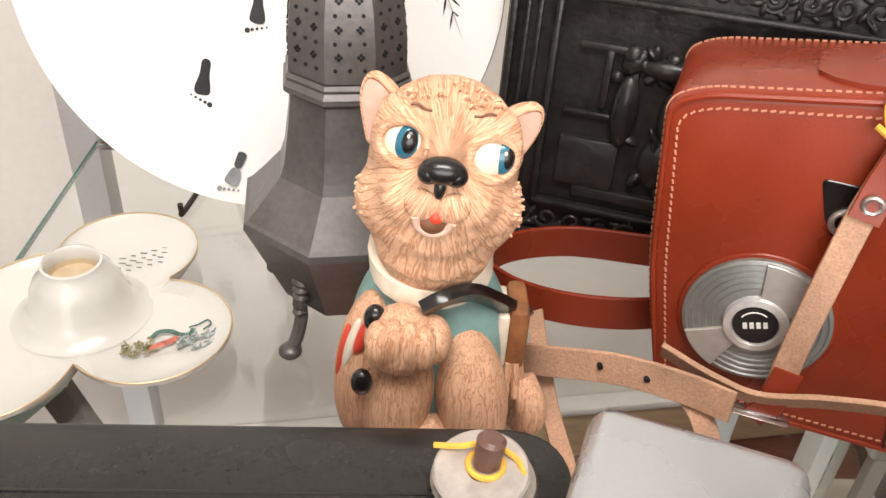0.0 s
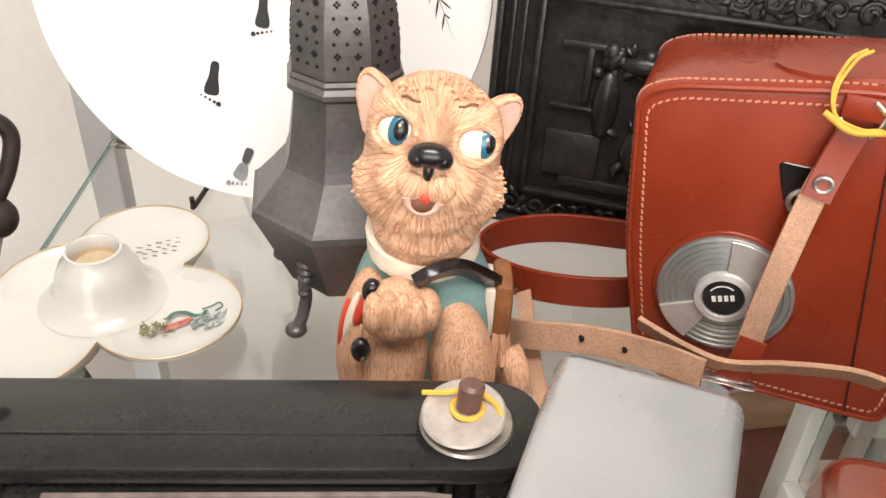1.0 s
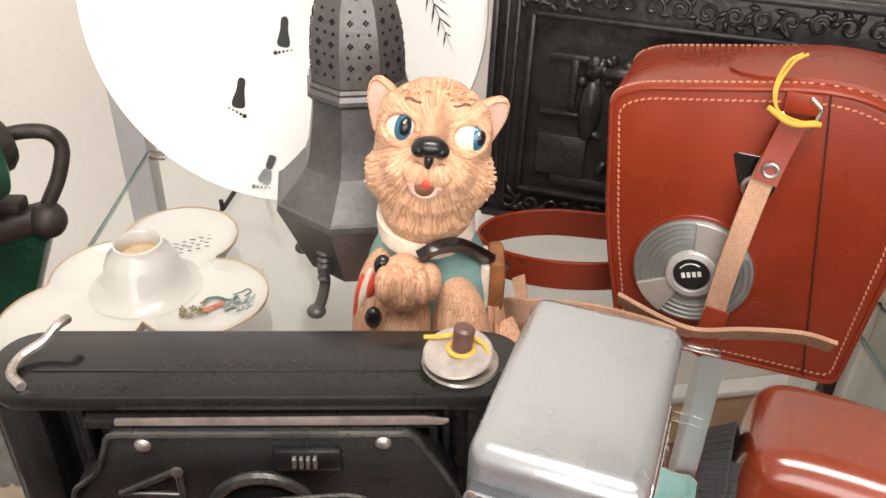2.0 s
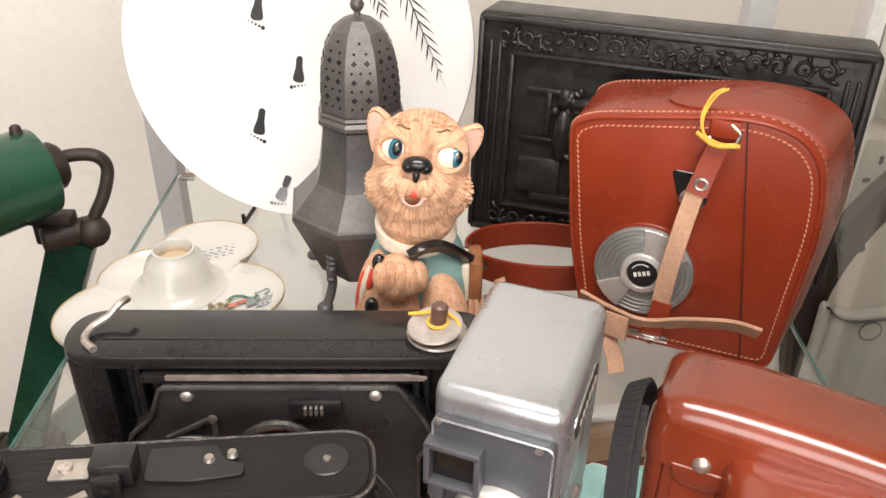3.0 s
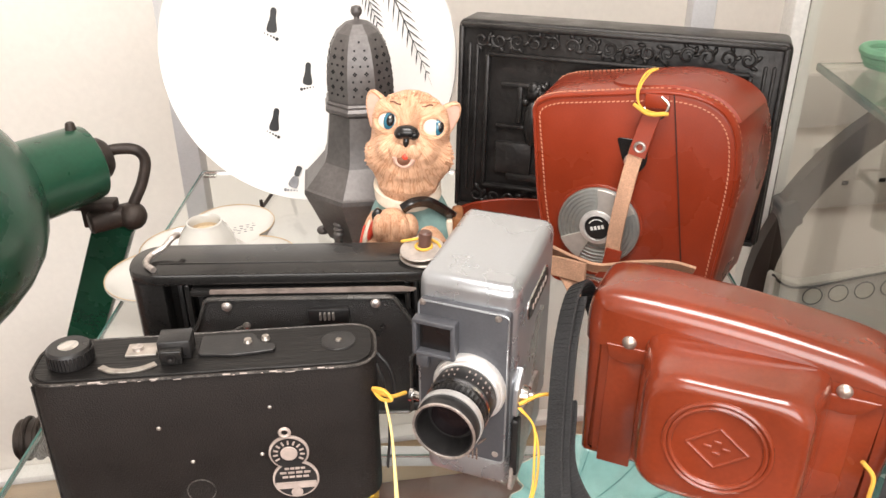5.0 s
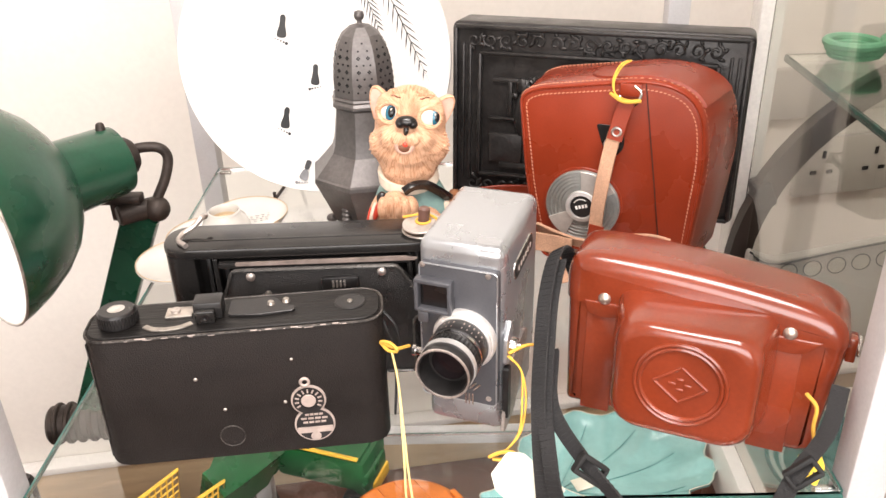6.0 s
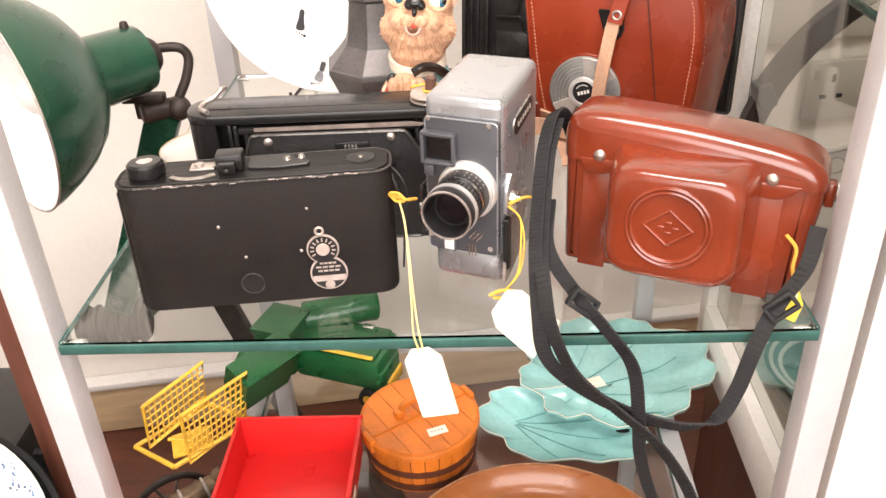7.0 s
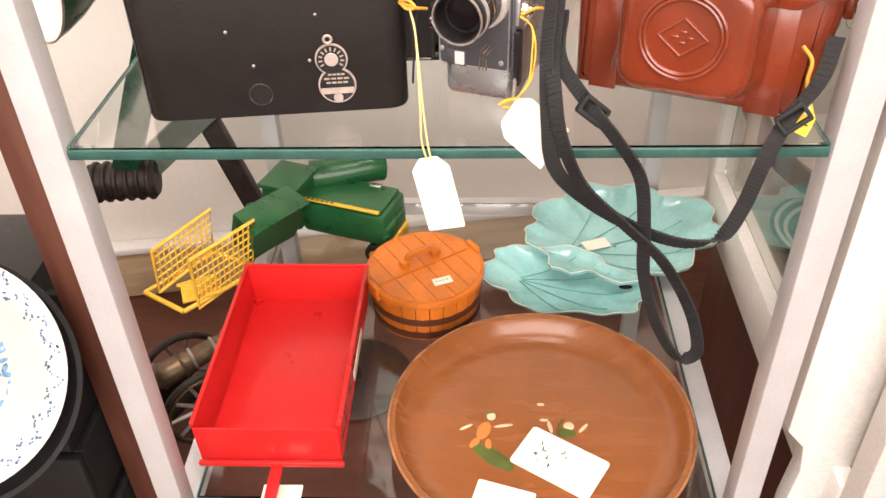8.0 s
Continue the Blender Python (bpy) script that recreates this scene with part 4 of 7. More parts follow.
def head_front(x, y):
    """The face's surface over a place of the face's plane."""
    lo, hi = 0.0, 0.05
    for _ in range(15):
        mid = (lo + hi) / 2
        if head_d((x, y, mid)) < 0:
            lo = mid
        else:
            hi = mid
    return lo


t = bmesh.new()
bmesh.ops.create_uvsphere(t, u_segments=112, v_segments=72, radius=1)
for v in t.verts:
    d = v.co.normalized()
    q = head_hit(d)
    q += d * 0.0005 * noise.noise(q * 240)
    v.co = q
merge(bm, t, FUR, HEAD)


def hb(c, r, mi, rot=0.0, seg=24, tilt=None, lean=0.0):
    t = bmesh.new()
    bmesh.ops.create_uvsphere(t, u_segments=seg, v_segments=seg // 2, radius=1)
    bmesh.ops.scale(t, vec=r, verts=t.verts)
    m = HEAD @ Matrix.Translation(c) @ Matrix.Rotation(rot, 4, "Z")
    if tilt:
        m = m @ Matrix.Rotation(tilt, 4, "Y")
    if lean:
        m = m @ Matrix.Rotation(lean, 4, "X")
    merge(bm, t, mi, m)


# nose with two wings, the drop below it, and the open mouth
nz = head_front(-0.0018, 0.0060)
hb((-0.0018, 0.0068, nz + 0.0016), (0.0074, 0.0044, 0.0046), GBL)
for k in (-1, 1):
    hb((-0.0018 + k * 0.0042, 0.0056, nz + 0.0014), (0.0037, 0.0036, 0.0038), GBL)
hb((-0.0020, 0.0012, head_front(-0.002, 0.0012) + 0.0004), (0.0019, 0.0042, 0.0020), GBL)
mz = head_front(-0.0024, -0.0100)
hb((-0.0026, -0.0098, mz - 0.0006), (0.0056, 0.0050, 0.0026), WASH, 0.12)
hb((-0.0020, -0.0086, mz + 0.0001), (0.0028, 0.0029, 0.0025), ORD, 0.12)
lip = [(x, y, head_front(x, y) + 0.0006) for x, y in ((-0.0084, -0.0088), (-0.0072, -0.0124), (-0.0030, -0.0146), (0.0014, -0.0130), (0.0034, -0.0094))]
t = bmesh.new(); sweep(t, lip, 0.0015, 0, round_=True, n=10); merge(bm, t, PNK, HEAD)
for k in (-1, 1):
    hb((-0.0020 + k * 0.0050, -0.0052, head_front(-0.002 + k * 0.005, -0.0052) - 0.0010), (0.0058, 0.0050, 0.0030), FUR, k * 0.5)
# eyes: fleshy lids, white ball, blue iris and black pupil looking aside
for ex, ey, turn, sh in ((-0.0148, 0.0112, -0.30, 0.0009), (0.0136, 0.0096, 0.34, 0.0031)):
    ez = head_front(ex, ey)
    lid = [(ex + 0.0075 * math.cos(a), ey + 0.0069 * math.sin(a), head_front(ex + 0.0075 * math.cos(a), ey + 0.0069 * math.sin(a)) + 0.0002) for a in [math.tau * i / 32 for i in range(33)]]
    t = bmesh.new(); sweep(t, lid, 0.0013, 0, round_=True, smooth=0, n=8); merge(bm, t, FUR, HEAD)
    hb((ex, ey, ez - 0.0027), (0.0072, 0.0065, 0.0036), CRM, 0, 32, turn)
    bk = -math.tan(turn)
    hb((ex + sh, ey + 0.0002, ez - 0.0019 + bk * sh), (0.0049, 0.0059, 0.0033), EYE_B, -0.10, 28, turn)
    hb((ex + sh + 0.0008, ey + 0.0005, ez - 0.0014 + bk * (sh + 0.0008)), (0.0034, 0.0048, 0.0031), GBL, -0.10, 28, turn)
    # a tiny cream bead stands for the white highlight on the pupil
    hb((ex + sh + 0.0006, ey + 0.0026, ez + 0.0013 + bk * sh), (0.0006, 0.0008, 0.0005), CRM, 0, 10)
    bx = ex * 0.70 - 0.0002
    bro = [(bx + dx, 0.0212 + ey * 0.12 - 0.08 * abs(dx) + (0.0012 if dx * ex > 0 else 0.0), head_front(bx + dx, 0.0212 + ey * 0.12) + 0.0004) for dx in (-0.0034, -0.0012, 0.0012, 0.0034)]
    t = bmesh.new(); sweep(t, bro, 0.0005, 0, round_=True, n=6); merge(bm, t, WASH, HEAD)
# ears: thick furred cups with a pale pink hollow
for sx, ang, cx, cy in ((-1, 0.42, -0.0232, 0.0175), (1, -0.62, 0.0222, 0.0150)):
    out = round_poly([(-0.0098, -0.0125), (0.0098, -0.0125), (0.0064, 0.0060), (0.0, 0.0138), (-0.0068, 0.0058)], [0.004, 0.004, 0.006, 0.007, 0.006], 6)
    M = HEAD @ Matrix.Translation((cx, cy, -0.0030)) @ Matrix.Rotation(ang, 4, "Z") @ Matrix.Rotation(sx * 0.45, 4, "Y")
    loft(bm, [[(x * k, y * k, z) for x, y in out] for k, z in ((0.45, -0.0075), (0.80, -0.0058), (0.97, -0.0028), (1.0, 0.0), (0.96, 0.0016), (0.88, 0.0018), (0.80, 0.0006))], True, True, FUR, M)
    loft(bm, [[(x * k, y * k - 0.0003, z) for x, y in out] for k, z in ((0.86, 0.0018), (0.74, 0.0006), (0.50, -0.0004), (0.20, -0.0008))], True, True, PNK, M)
# curls between the ears and tufts down the cheeks
rnd = random.Random(5)
for i in range(26):
    tx, ty = rnd.uniform(-0.016, 0.015), rnd.uniform(0.0215, 0.0300)
    d = (Vector((tx, ty + 0.008, rnd.uniform(0.004, 0.014)))).normalized()
    q = head_hit(d)
    a0, r_ = rnd.uniform(0, 6), rnd.uniform(0.0012, 0.0026)
    pts = [q + Vector((r_ * (1 - j / 9) * math.cos(a0 + j * 0.8), r_ * (1 - j / 9) * math.sin(a0 + j * 0.8), 0.0002 + 0.00005 * j)) for j in range(7)]
    t = bmesh.new(); sweep(t, pts, 0.00060, 0, round_=True, smooth=3, n=6); merge(bm, t, FUR, HEAD)
for i in range(44):
    a = rnd.choice((-1, 1)) * rnd.uniform(1.15, 1.85) - math.pi / 2
    d = Vector((math.cos(a), math.sin(a), rnd.uniform(-0.10, 0.40))).normalized()
    q = head_hit(d)
    hb(q - d * 0.0005, (0.0008, 0.0018, 0.0006), FUR, a + math.pi / 2 + rnd.uniform(-0.5, 0.5), 8)
head_bm = bm
bm = B()
# body, arms, clothes
t = bmesh.new()
bmesh.ops.create_uvsphere(t, u_segments=48, v_segments=32, radius=1)
for v in t.verts:
    z = v.co.z
    k = 1.0 - 0.18 * max(z, 0) ** 2
    v.co = Vector((0.034 + v.co.x * 0.0305 * k, 0.236 + v.co.y * 0.0270 * k, max(0.047 + z * 0.050, 0.0)))
merge(bm, t, VST)
ball(bm, (0.0225, 0.2120, 0.0440), (0.0140, 0.0130, 0.0310), FUR, m=pose(0, 0, 0, -6, 4, 0))
ball(bm, (0.0240, 0.2050, 0.0720), (0.0128, 0.0110, 0.0135), FUR)
for i in range(4):
    ball(bm, (0.0160 + 0.0052 * i, 0.1985, 0.0765 - 0.0012 * abs(i - 1)), (0.0042, 0.0052, 0.0095), FUR, seg=18)
ball(bm, (0.0345, 0.2045, 0.0730), (0.0064, 0.0080, 0.0090), FUR)
ball(bm, (0.0500, 0.2130, 0.0400), (0.0135, 0.0150, 0.0290), FUR, m=pose(0, 0, 0, -6, -10, 0))
ball(bm, (0.0330, 0.2100, 0.0160), (0.0290, 0.0160, 0.0160), FUR)
ball(bm, (0.0110, 0.2230, 0.0430), (0.0120, 0.0190, 0.0340), FUR, m=pose(0, 0, 0, 0, 6, 0))
ring_c = [(0.033 + 0.0205 * math.cos(a), 0.2330 + 0.0185 * math.sin(a), 0.0875 + 0.005 * math.sin(a)) for a in [math.tau * i / 24 for i in range(25)]]
sweep(bm, ring_c, 0.0075, 0.0030, side=(0, 0.2, 1), smooth=0, mi=CRM)
sweep(bm, [(0.0305, 0.2060, 0.0850), (0.0380, 0.2080, 0.0885), (0.0470, 0.2150, 0.0855), (0.0555, 0.2225, 0.0770), (0.0640, 0.2300, 0.0670), (0.0705, 0.2400, 0.0570)], 0.0056, 0.0044, side=(0, -0.6, 1), mi=GBL)
ball(bm, (0.0150, 0.2060, 0.0800), (0.0040, 0.0036, 0.0056), GBL)
ball(bm, (0.0108, 0.1995, 0.0570), (0.0038, 0.0034, 0.0056), GBL)
ball(bm, (0.0105, 0.2090, 0.0690), (0.0022, 0.0026, 0.0085), ORD, m=pose(0, 0, 0, 0, 18, 0))
ball(bm, (0.0030, 0.2160, 0.0560), (0.0018, 0.0036, 0.0130), ORD, m=pose(0, 0, 0, 0, 10, 0))
ball(bm, (0.0065, 0.2120, 0.0630), (0.0022, 0.0030, 0.0120), CRM, m=pose(0, 0, 0, 0, 14, 0))
box(bm, (0.0605, 0.2330, 0.0560), (0.0045, 0.0200, 0.0240), 0.0015, mi=CRM, m=None)
box(bm, (0.0660, 0.2340, 0.0560), (0.0080, 0.0220, 0.0280), 0.0030, mi=BRN)
for i in range(12):
    rod(bm, (0.0640 + 0.0006 * i, 0.222 + 0.002 * (i % 6), 0.030), (0.0640 + 0.0004 * i, 0.224 + 0.002 * (i % 6), 0.046), 0.0016, n=8, mi=FUR)
sweep(bm, [(0.0600, 0.2450, 0.0060), (0.0700, 0.2360, 0.0080), (0.0745, 0.2250, 0.0140), (0.0745, 0.2240, 0.0240), (0.0700, 0.2300, 0.0320)], 0.0062, 0, round_=True, mi=FUR, n=14)
bmesh.ops.translate(bm, vec=(0.001, 0.007, 0.0), verts=bm.verts)
merge_from = bpy.data.meshes.new("piece")
bm.to_mesh(merge_from); bm.free()
bm = head_bm
bm.from_mesh(merge_from)
bpy.data.meshes.remove(merge_from)
fig = link_mesh("animal_figurine", bm, [M_FUR, M_CREAM, M_PINK, M_EYEBLUE, M_GLOSSB, M_VEST, M_ORED, M_BROWN, M_WASH])
# the way the carved strands run: outwards from the nose on the head, upright on the body
strand = fig.data.attributes.new("strand", "FLOAT_VECTOR", "POINT")
HINV = HEAD.inverted()
way = []
for v in fig.data.vertices:
    q = HINV @ v.co
    if v.co.z > 0.092 or (q - Vector((0, -0.012, 0))).length < 0.026:
        a = math.atan2(q.y - 0.010, q.x + 0.0018)
        rho = math.hypot(q.x + 0.0018, q.y - 0.010) + 0.5 * max(0.0, 0.022 - q.z)
        way += [24 * math.cos(a), 24 * math.sin(a), rho * 55]
    else:
        way += [v.co.x * 1000, v.co.y * 700, v.co.z * 50]
strand.data.foreach_set("vector", way)
tagged(fig, "tan carved animal figurine with blue eyes and grey-teal waistcoat", "figurine")

# ---- folding camera with its front open ----
kb = thing("folding_camera", pose(-0.0205, 0.1165, 0, 0, 0, 1.5) @ Matrix.Scale(1.040, 4), "black lacquered folding camera with its front plate showing", "camera", "old cameras")
KW, KD, KH = 0.176, 0.0335, 0.0908
def stadium(w, d, r, y0=0.0):
    return round_poly([(-w / 2, y0), (w / 2, y0), (w / 2, y0 + d), (-w / 2, y0 + d)], r, 8)
bm = B(); slab(bm, stadium(KW, KD, 0.018), KH - 0.0065, KH, 0.0014, 2); part("top_plate", bm, M_LACQ, kb)
bm = B(); box(bm, (-0.004, KD * 0.36, KH + 0.0001), (KW - 0.040, 0.0009, 0.0007), 0.0002); part("top_ridge", bm, M_LACQ, kb)
bm = B(); slab(bm, stadium(KW, KD, 0.018), 0.0, 0.0065, 0.0014, 2); part("bottom_plate", bm, M_LACQ, kb)
bm = B(); slab(bm, stadium(KW - 0.002, KD - 0.013, 0.010, 0.012), 0.006, KH - 0.006); part("back", bm, M_LACQ, kb)
for sx in (-1, 1):
    o = round_poly([(sx * (KW / 2 - 0.020), 0.0010), (sx * (KW / 2 - 0.001), 0.0010), (sx * (KW / 2 - 0.001), KD - 0.001), (sx * (KW / 2 - 0.020), KD - 0.001)], [0.001, 0.017, 0.017, 0.001], 8)
    if sx < 0:
        o = o[::-1]
    bm = B(); slab(bm, o, 0.006, KH - 0.006); part("end_pillar", bm, M_LACQ, kb)
    bm = B(); box(bm, (sx * (KW / 2 - 0.0265), 0.0095, KH / 2), (0.0025, 0.006, KH - 0.018), 0.0006); part("bellows_rib", bm, M_BLACK, kb)
    bm = B(); box(bm, (sx * (KW / 2 - 0.0310), 0.0075, KH / 2), (0.0030, 0.009, KH - 0.016), 0.0008); part("bellows_rib", bm, M_LACQ, kb)
    bm = B(); box(bm, (sx * (KW / 2 - 0.0370), 0.0090, KH / 2), (0.0030, 0.007, KH - 0.020), 0.0008); part("bellows_rib", bm, M_BLACK, kb)
bm = B(); box(bm, (0.002, 0.004, KH - 0.0102), (0.112, 0.012, 0.0035), 0.0006); part("bed_bar", bm, M_LACQ, kb)
bm = B(); prism(bm, round_poly([(-0.046, 0), (0.058, 0), (0.060, 0.0014), (0.052, 0.0026), (0.044, 0.0026), (-0.046, 0.0020)], 0.0005), -0.0022, -0.0008, m=pose(0.002, 0, KH - 0.0102)); part("metal_strip", bm, mat("dull_pinkish_metal", (0.27, 0.215, 0.19), 0.45, 0.4, var=0.3, scale=120, bump=0.2), kb, "dull pinkish metal strip")
panel = round_poly([(-0.068, 0.004), (0.058, 0.004), (0.058, 0.042), (0.067, 0.048), (0.060, 0.062), (0.050, 0.0790), (-0.046, 0.0790), (-0.052, 0.062), (-0.062, 0.053)], 0.003, 4)
bm = B(); prism(bm, panel, -0.004, 0.010, 0.0012, 2); part("front_plate", bm, mat("ridged_black_plate", (0.018, 0.0165, 0.016), 0.34, var=0.2, scale=80, bump=0.9, bscale=1500, fine=0.3), kb, "textured black front plate")
# grey base colour puts the glints of black rim, ring and bracket into the material
bm = B(); sweep(bm, [(x, -0.0046, z) for x, z in panel] + [(panel[0][0], -0.0046, panel[0][1])], 0.0011, 0, round_=True, smooth=0, n=6); part("plate_rim", bm, mat("black_edge_glint", (0.12, 0.112, 0.105), 0.25, 0.6, var=0.3, scale=90, bump=0.1), kb)
for x, z in ((-0.0355, 0.0745), (0.0408, 0.0752)):
    bm = B(); lathe(bm, [(0.0027, 0), (0.0027, 0.0010), (0.0018, 0.0018), (0, 0.0020)], 18, m=pose(x, -0.004, z, 90)); part("screw", bm, M_OLDSTEEL, kb)
bm = B(); box(bm, (0.0165, -0.0055, 0.0690), (0.022, 0.004, 0.0095), 0.0018); part("slide", bm, M_BLACK, kb)
for i in range(4):
    bm = B(); box(bm, (0.0125 + 0.0022 * i, -0.0082, 0.0700), (0.0012, 0.002, 0.0042), 0.0003); part("slide_ridge", bm, M_OLDSTEEL, kb)
bm = B(); ring(bm, 0.017, 0.0022, (0.000, -0.0055, 0.043)); part("lens_ring", bm, bpy.data.materials["black_edge_glint"], kb)
bm = B(); prism(bm, circle(0.0150, 0.0, 0.043), -0.0055, 0.0, 0.0005); part("lens_board", bm, M_BLACK, kb)
for p, q in (((-0.046, 0.053), (-0.026, 0.064)), ((-0.046, 0.053), (-0.026, 0.052)), ((-0.026, 0.064), (-0.026, 0.050))):
    bm = B(); rod(bm, (p[0], -0.0056, p[1]), (q[0], -0.0056, q[1]), 0.0013, n=10); part("bracket_bar", bm, bpy.data.materials["black_edge_glint"], kb)
bm = B(); lathe(bm, [(0.0020, 0), (0.0020, 0.001), (0, 0.0018)], 14, m=pose(-0.026, -0.0062, 0.064, 90)); part("screw", bm, M_WORN, kb)
hk = B(); sweep(hk, [(-0.0720, 0.003, KH + 0.0016), (-0.0775, 0.009, KH + 0.002), (-0.0765, 0.016, KH + 0.003), (-0.0710, 0.021, KH + 0.005), (-0.0670, 0.025, KH + 0.0085), (-0.0655, 0.030, KH + 0.0075)], 0.0017, 0, round_=True); part("bent_hook", hk, M_OLDSTEEL, kb, "dull bent metal hook")
KX, KY = 0.0660, 0.0160
bm = B(); lathe(bm, [(0, 0), (0.0125, 0), (0.0130, 0.0006), (0.0125, 0.0014), (0, 0.0016)], 40, m=pose(KX, KY, KH)); part("key_base", bm, M_WORN, kb, "rusted nickel disc")
bm = B(); rod(bm, (KX, KY, KH + 0.001), (KX, KY, KH + 0.0065), 0.0035); part("key_post", bm, M_OLDSTEEL, kb)
bm = B(); lathe(bm, [(0.0034, 0), (0.0110, 0), (0.0116, 0.0005), (0.0110, 0.0011), (0.0034, 0.0011)], 40, m=pose(KX - 0.001, KY - 0.001, KH + 0.0048, 7, -5, 0)); part("key_disc", bm, mat("spotted_nickel", (0.44, 0.39, 0.355), 0.42, 0.4, var=0.14, scale=260, bump=0.2), kb, "spotted pale metal disc")
bm = B(); rod(bm, (KX, KY, KH + 0.005), (KX + 0.001, KY + 0.001, KH + 0.0145), 0.0032, 0.0036, bevel=0.001); part("key_knob", bm, mat("brown_knob", (0.13, 0.065, 0.05), 0.4, var=0.2, bump=0.1), kb, "brown bakelite knob")
bm = B(); sweep(bm, [(KX - 0.012, KY + 0.006, KH + 0.006), (KX - 0.006, KY + 0.004, KH + 0.0080), (KX + 0.001, KY + 0.0045, KH + 0.0085), (KX + 0.007, KY + 0.001, KH + 0.0075), (KX + 0.009, KY - 0.003, KH + 0.006)], 0.0008, 0, round_=True, n=6); part("string", bm, M_STRING, kb, "yellow cotton string")
bm = B(); ring(bm, 0.0042, 0.0008, (KX, KY, KH + 0.0062), "z"); part("string_loop", bm, M_STRING, kb)

# ---- folded camera in leatherette, standing on its side ----
kf = thing("folded_camera", pose(-0.0520, 0.0395, 0.0008, -2.5, 0, 6.3) @ Matrix.Scale(1.04, 4), "closed folding camera in black leatherette with worn edges", "camera", "old cameras")
FW, FD, FH = 0.154, 0.036, 0.0795
bm = B(); slab(bm, stadium(FW, FD, 0.014), 0.0, FH, 0.0016, 2); part("body", bm, M_LEATHERETTE, kf)
bm = B(); slab(bm, stadium(FW - 0.003, FD - 0.003, 0.0125, 0.0015), FH, FH + 0.0008, 0.0005, 1); part("top_panel", bm, mat("ribbed_black_panel", (0.010, 0.009, 0.0085), 0.40, spec=0.25, var=0.25, scale=60, bump=0.5, bscale=500, stretch=(0.1, 1, 1)), kf)
rim = [(x, y, FH - 0.0003) for x, y in stadium(FW, FD, 0.014)]
worn = mat("edge_worn_to_metal", (0.060, 0.053, 0.048), 0.45, 0.4, var=0.98, scale=130, bump=0.4, bscale=900, fine=0.6)
bm = B(); sweep(bm, rim + [rim[0]], 0.0007, 0, round_=True, smooth=0, n=6); part("worn_edge", bm, worn, kf, "edge worn to bare metal")
bm = B(); sweep(bm, [(-0.0755, 0.006, 0.004), (-0.0757, 0.006, FH - 0.004)], 0.0016, 0.0006, side=(0, 1, 0), smooth=0); part("worn_corner", bm, worn, kf)
rnd = random.Random(17)
chip = mat("chipped_bare_metal", (0.40, 0.34, 0.31), 0.5, 0.3, var=0.3, scale=300, bump=0.3)
for i in range(22):
    s_, x_ = rnd.uniform(0.0006, 0.0038) * (2.0 if i < 4 else 1), rnd.uniform(-0.060, 0.062)
    bm = B(); box(bm, (0, 0, 0), (s_, 0.0007, 0.0006), 0.0002); q = part("worn_chip", bm, chip, kf); q.matrix_basis = pose(x_, -0.0004, FH - 0.0002 - rnd.uniform(-0.0004, 0.0006), 40)
KNX, KNY = -0.0605, 0.017
bm = B(); lathe(bm, [(0, 0), (0.0092, 0), (0.0098, 0.001), (0.0098, 0.0072), (0.0088, 0.0085), (0.0040, 0.0085)], 48, m=pose(KNX, KNY, FH + 0.0008)); knob = part("winding_knob", bm, M_BLACK, kf)
for i in range(40):
    a = math.tau * i / 40
    bm = B(); box(bm, (0, 0, 0), (0.0009, 0.0009, 0.0058)); q = part("knurl", bm, M_BLACK, knob); q.matrix_basis = pose(KNX + 0.0099 * math.cos(a), KNY + 0.0099 * math.sin(a), FH + 0.0050, 0, 0, math.degrees(a))
bm = B(); lathe(bm, [(0.0045, 0), (0.0045, 0.0004), (0.003, 0.0010), (0, 0.0013)], 24, m=pose(KNX, KNY, FH + 0.0091)); part("knob_screw", bm, M_STEEL, kf)
bm = B(); sweep(bm, [(-0.046, 0.010, FH + 0.0012), (-0.041, 0.0065, FH + 0.0012), (-0.034, 0.0055, FH + 0.0012), (-0.027, 0.0068, FH + 0.0012), (-0.022, 0.0100, FH + 0.0012)], 0.0032, 0.0010, side=(0, 1, 0)); part("crescent_plate", bm, M_WORN, kf, "worn silver crescent plate")
bm = B(); box(bm, (-0.030, 0.022, FH + 0.0014), (0.014, 0.010, 0.0014), 0.0004); part("hinge_leaf", bm, M_WORN, kf)
bm = B(); rod(bm, (-0.032, 0.022, FH + 0.002), (-0.032, 0.022, FH + 0.0036), 0.0026); part("screw", bm, M_OLDSTEEL, kf)
bm = B(); box(bm, (-0.0135, 0.018, FH + 0.0060), (0.0150, 0.0120, 0.0100), 0.0012); part("finder_body", bm, M_BLACK, kf)
bm = B(); box(bm, (-0.0145, 0.011, FH + 0.0045), (0.0100, 0.0060, 0.0075), 0.0010); part("finder_front", bm, M_LACQ, kf)
bm = B(); lathe(bm, [(0.0022, 0), (0.0022, 0.0008), (0.0010, 0.0008), (0, 0.0004)], 18, m=pose(-0.0145, 0.0080, FH + 0.0046, 90)); part("finder_eye", bm, M_GLOSSB, kf)
bm = B(); prism(bm, round_poly([(-0.006, -0.010), (0.018, -0.010), (0.022, -0.002), (0.029, 0.001), (0.029, 0.006), (0.010, 0.008), (-0.006, 0.006)], 0.002), 0.0, 0.0014, 0.0003, 1, m=pose(0.002, 0.020, FH + 0.0008, 90)); part("lever_plate", bm, M_BLACK, kf)
for x, y in ((0.018, 0.022), (0.026, 0.024)):
    bm = B(); rod(bm, (x, y, FH + 0.002), (x, y, FH + 0.0038), 0.0022, 0.0016); part("screw", bm, M_WORN, kf)
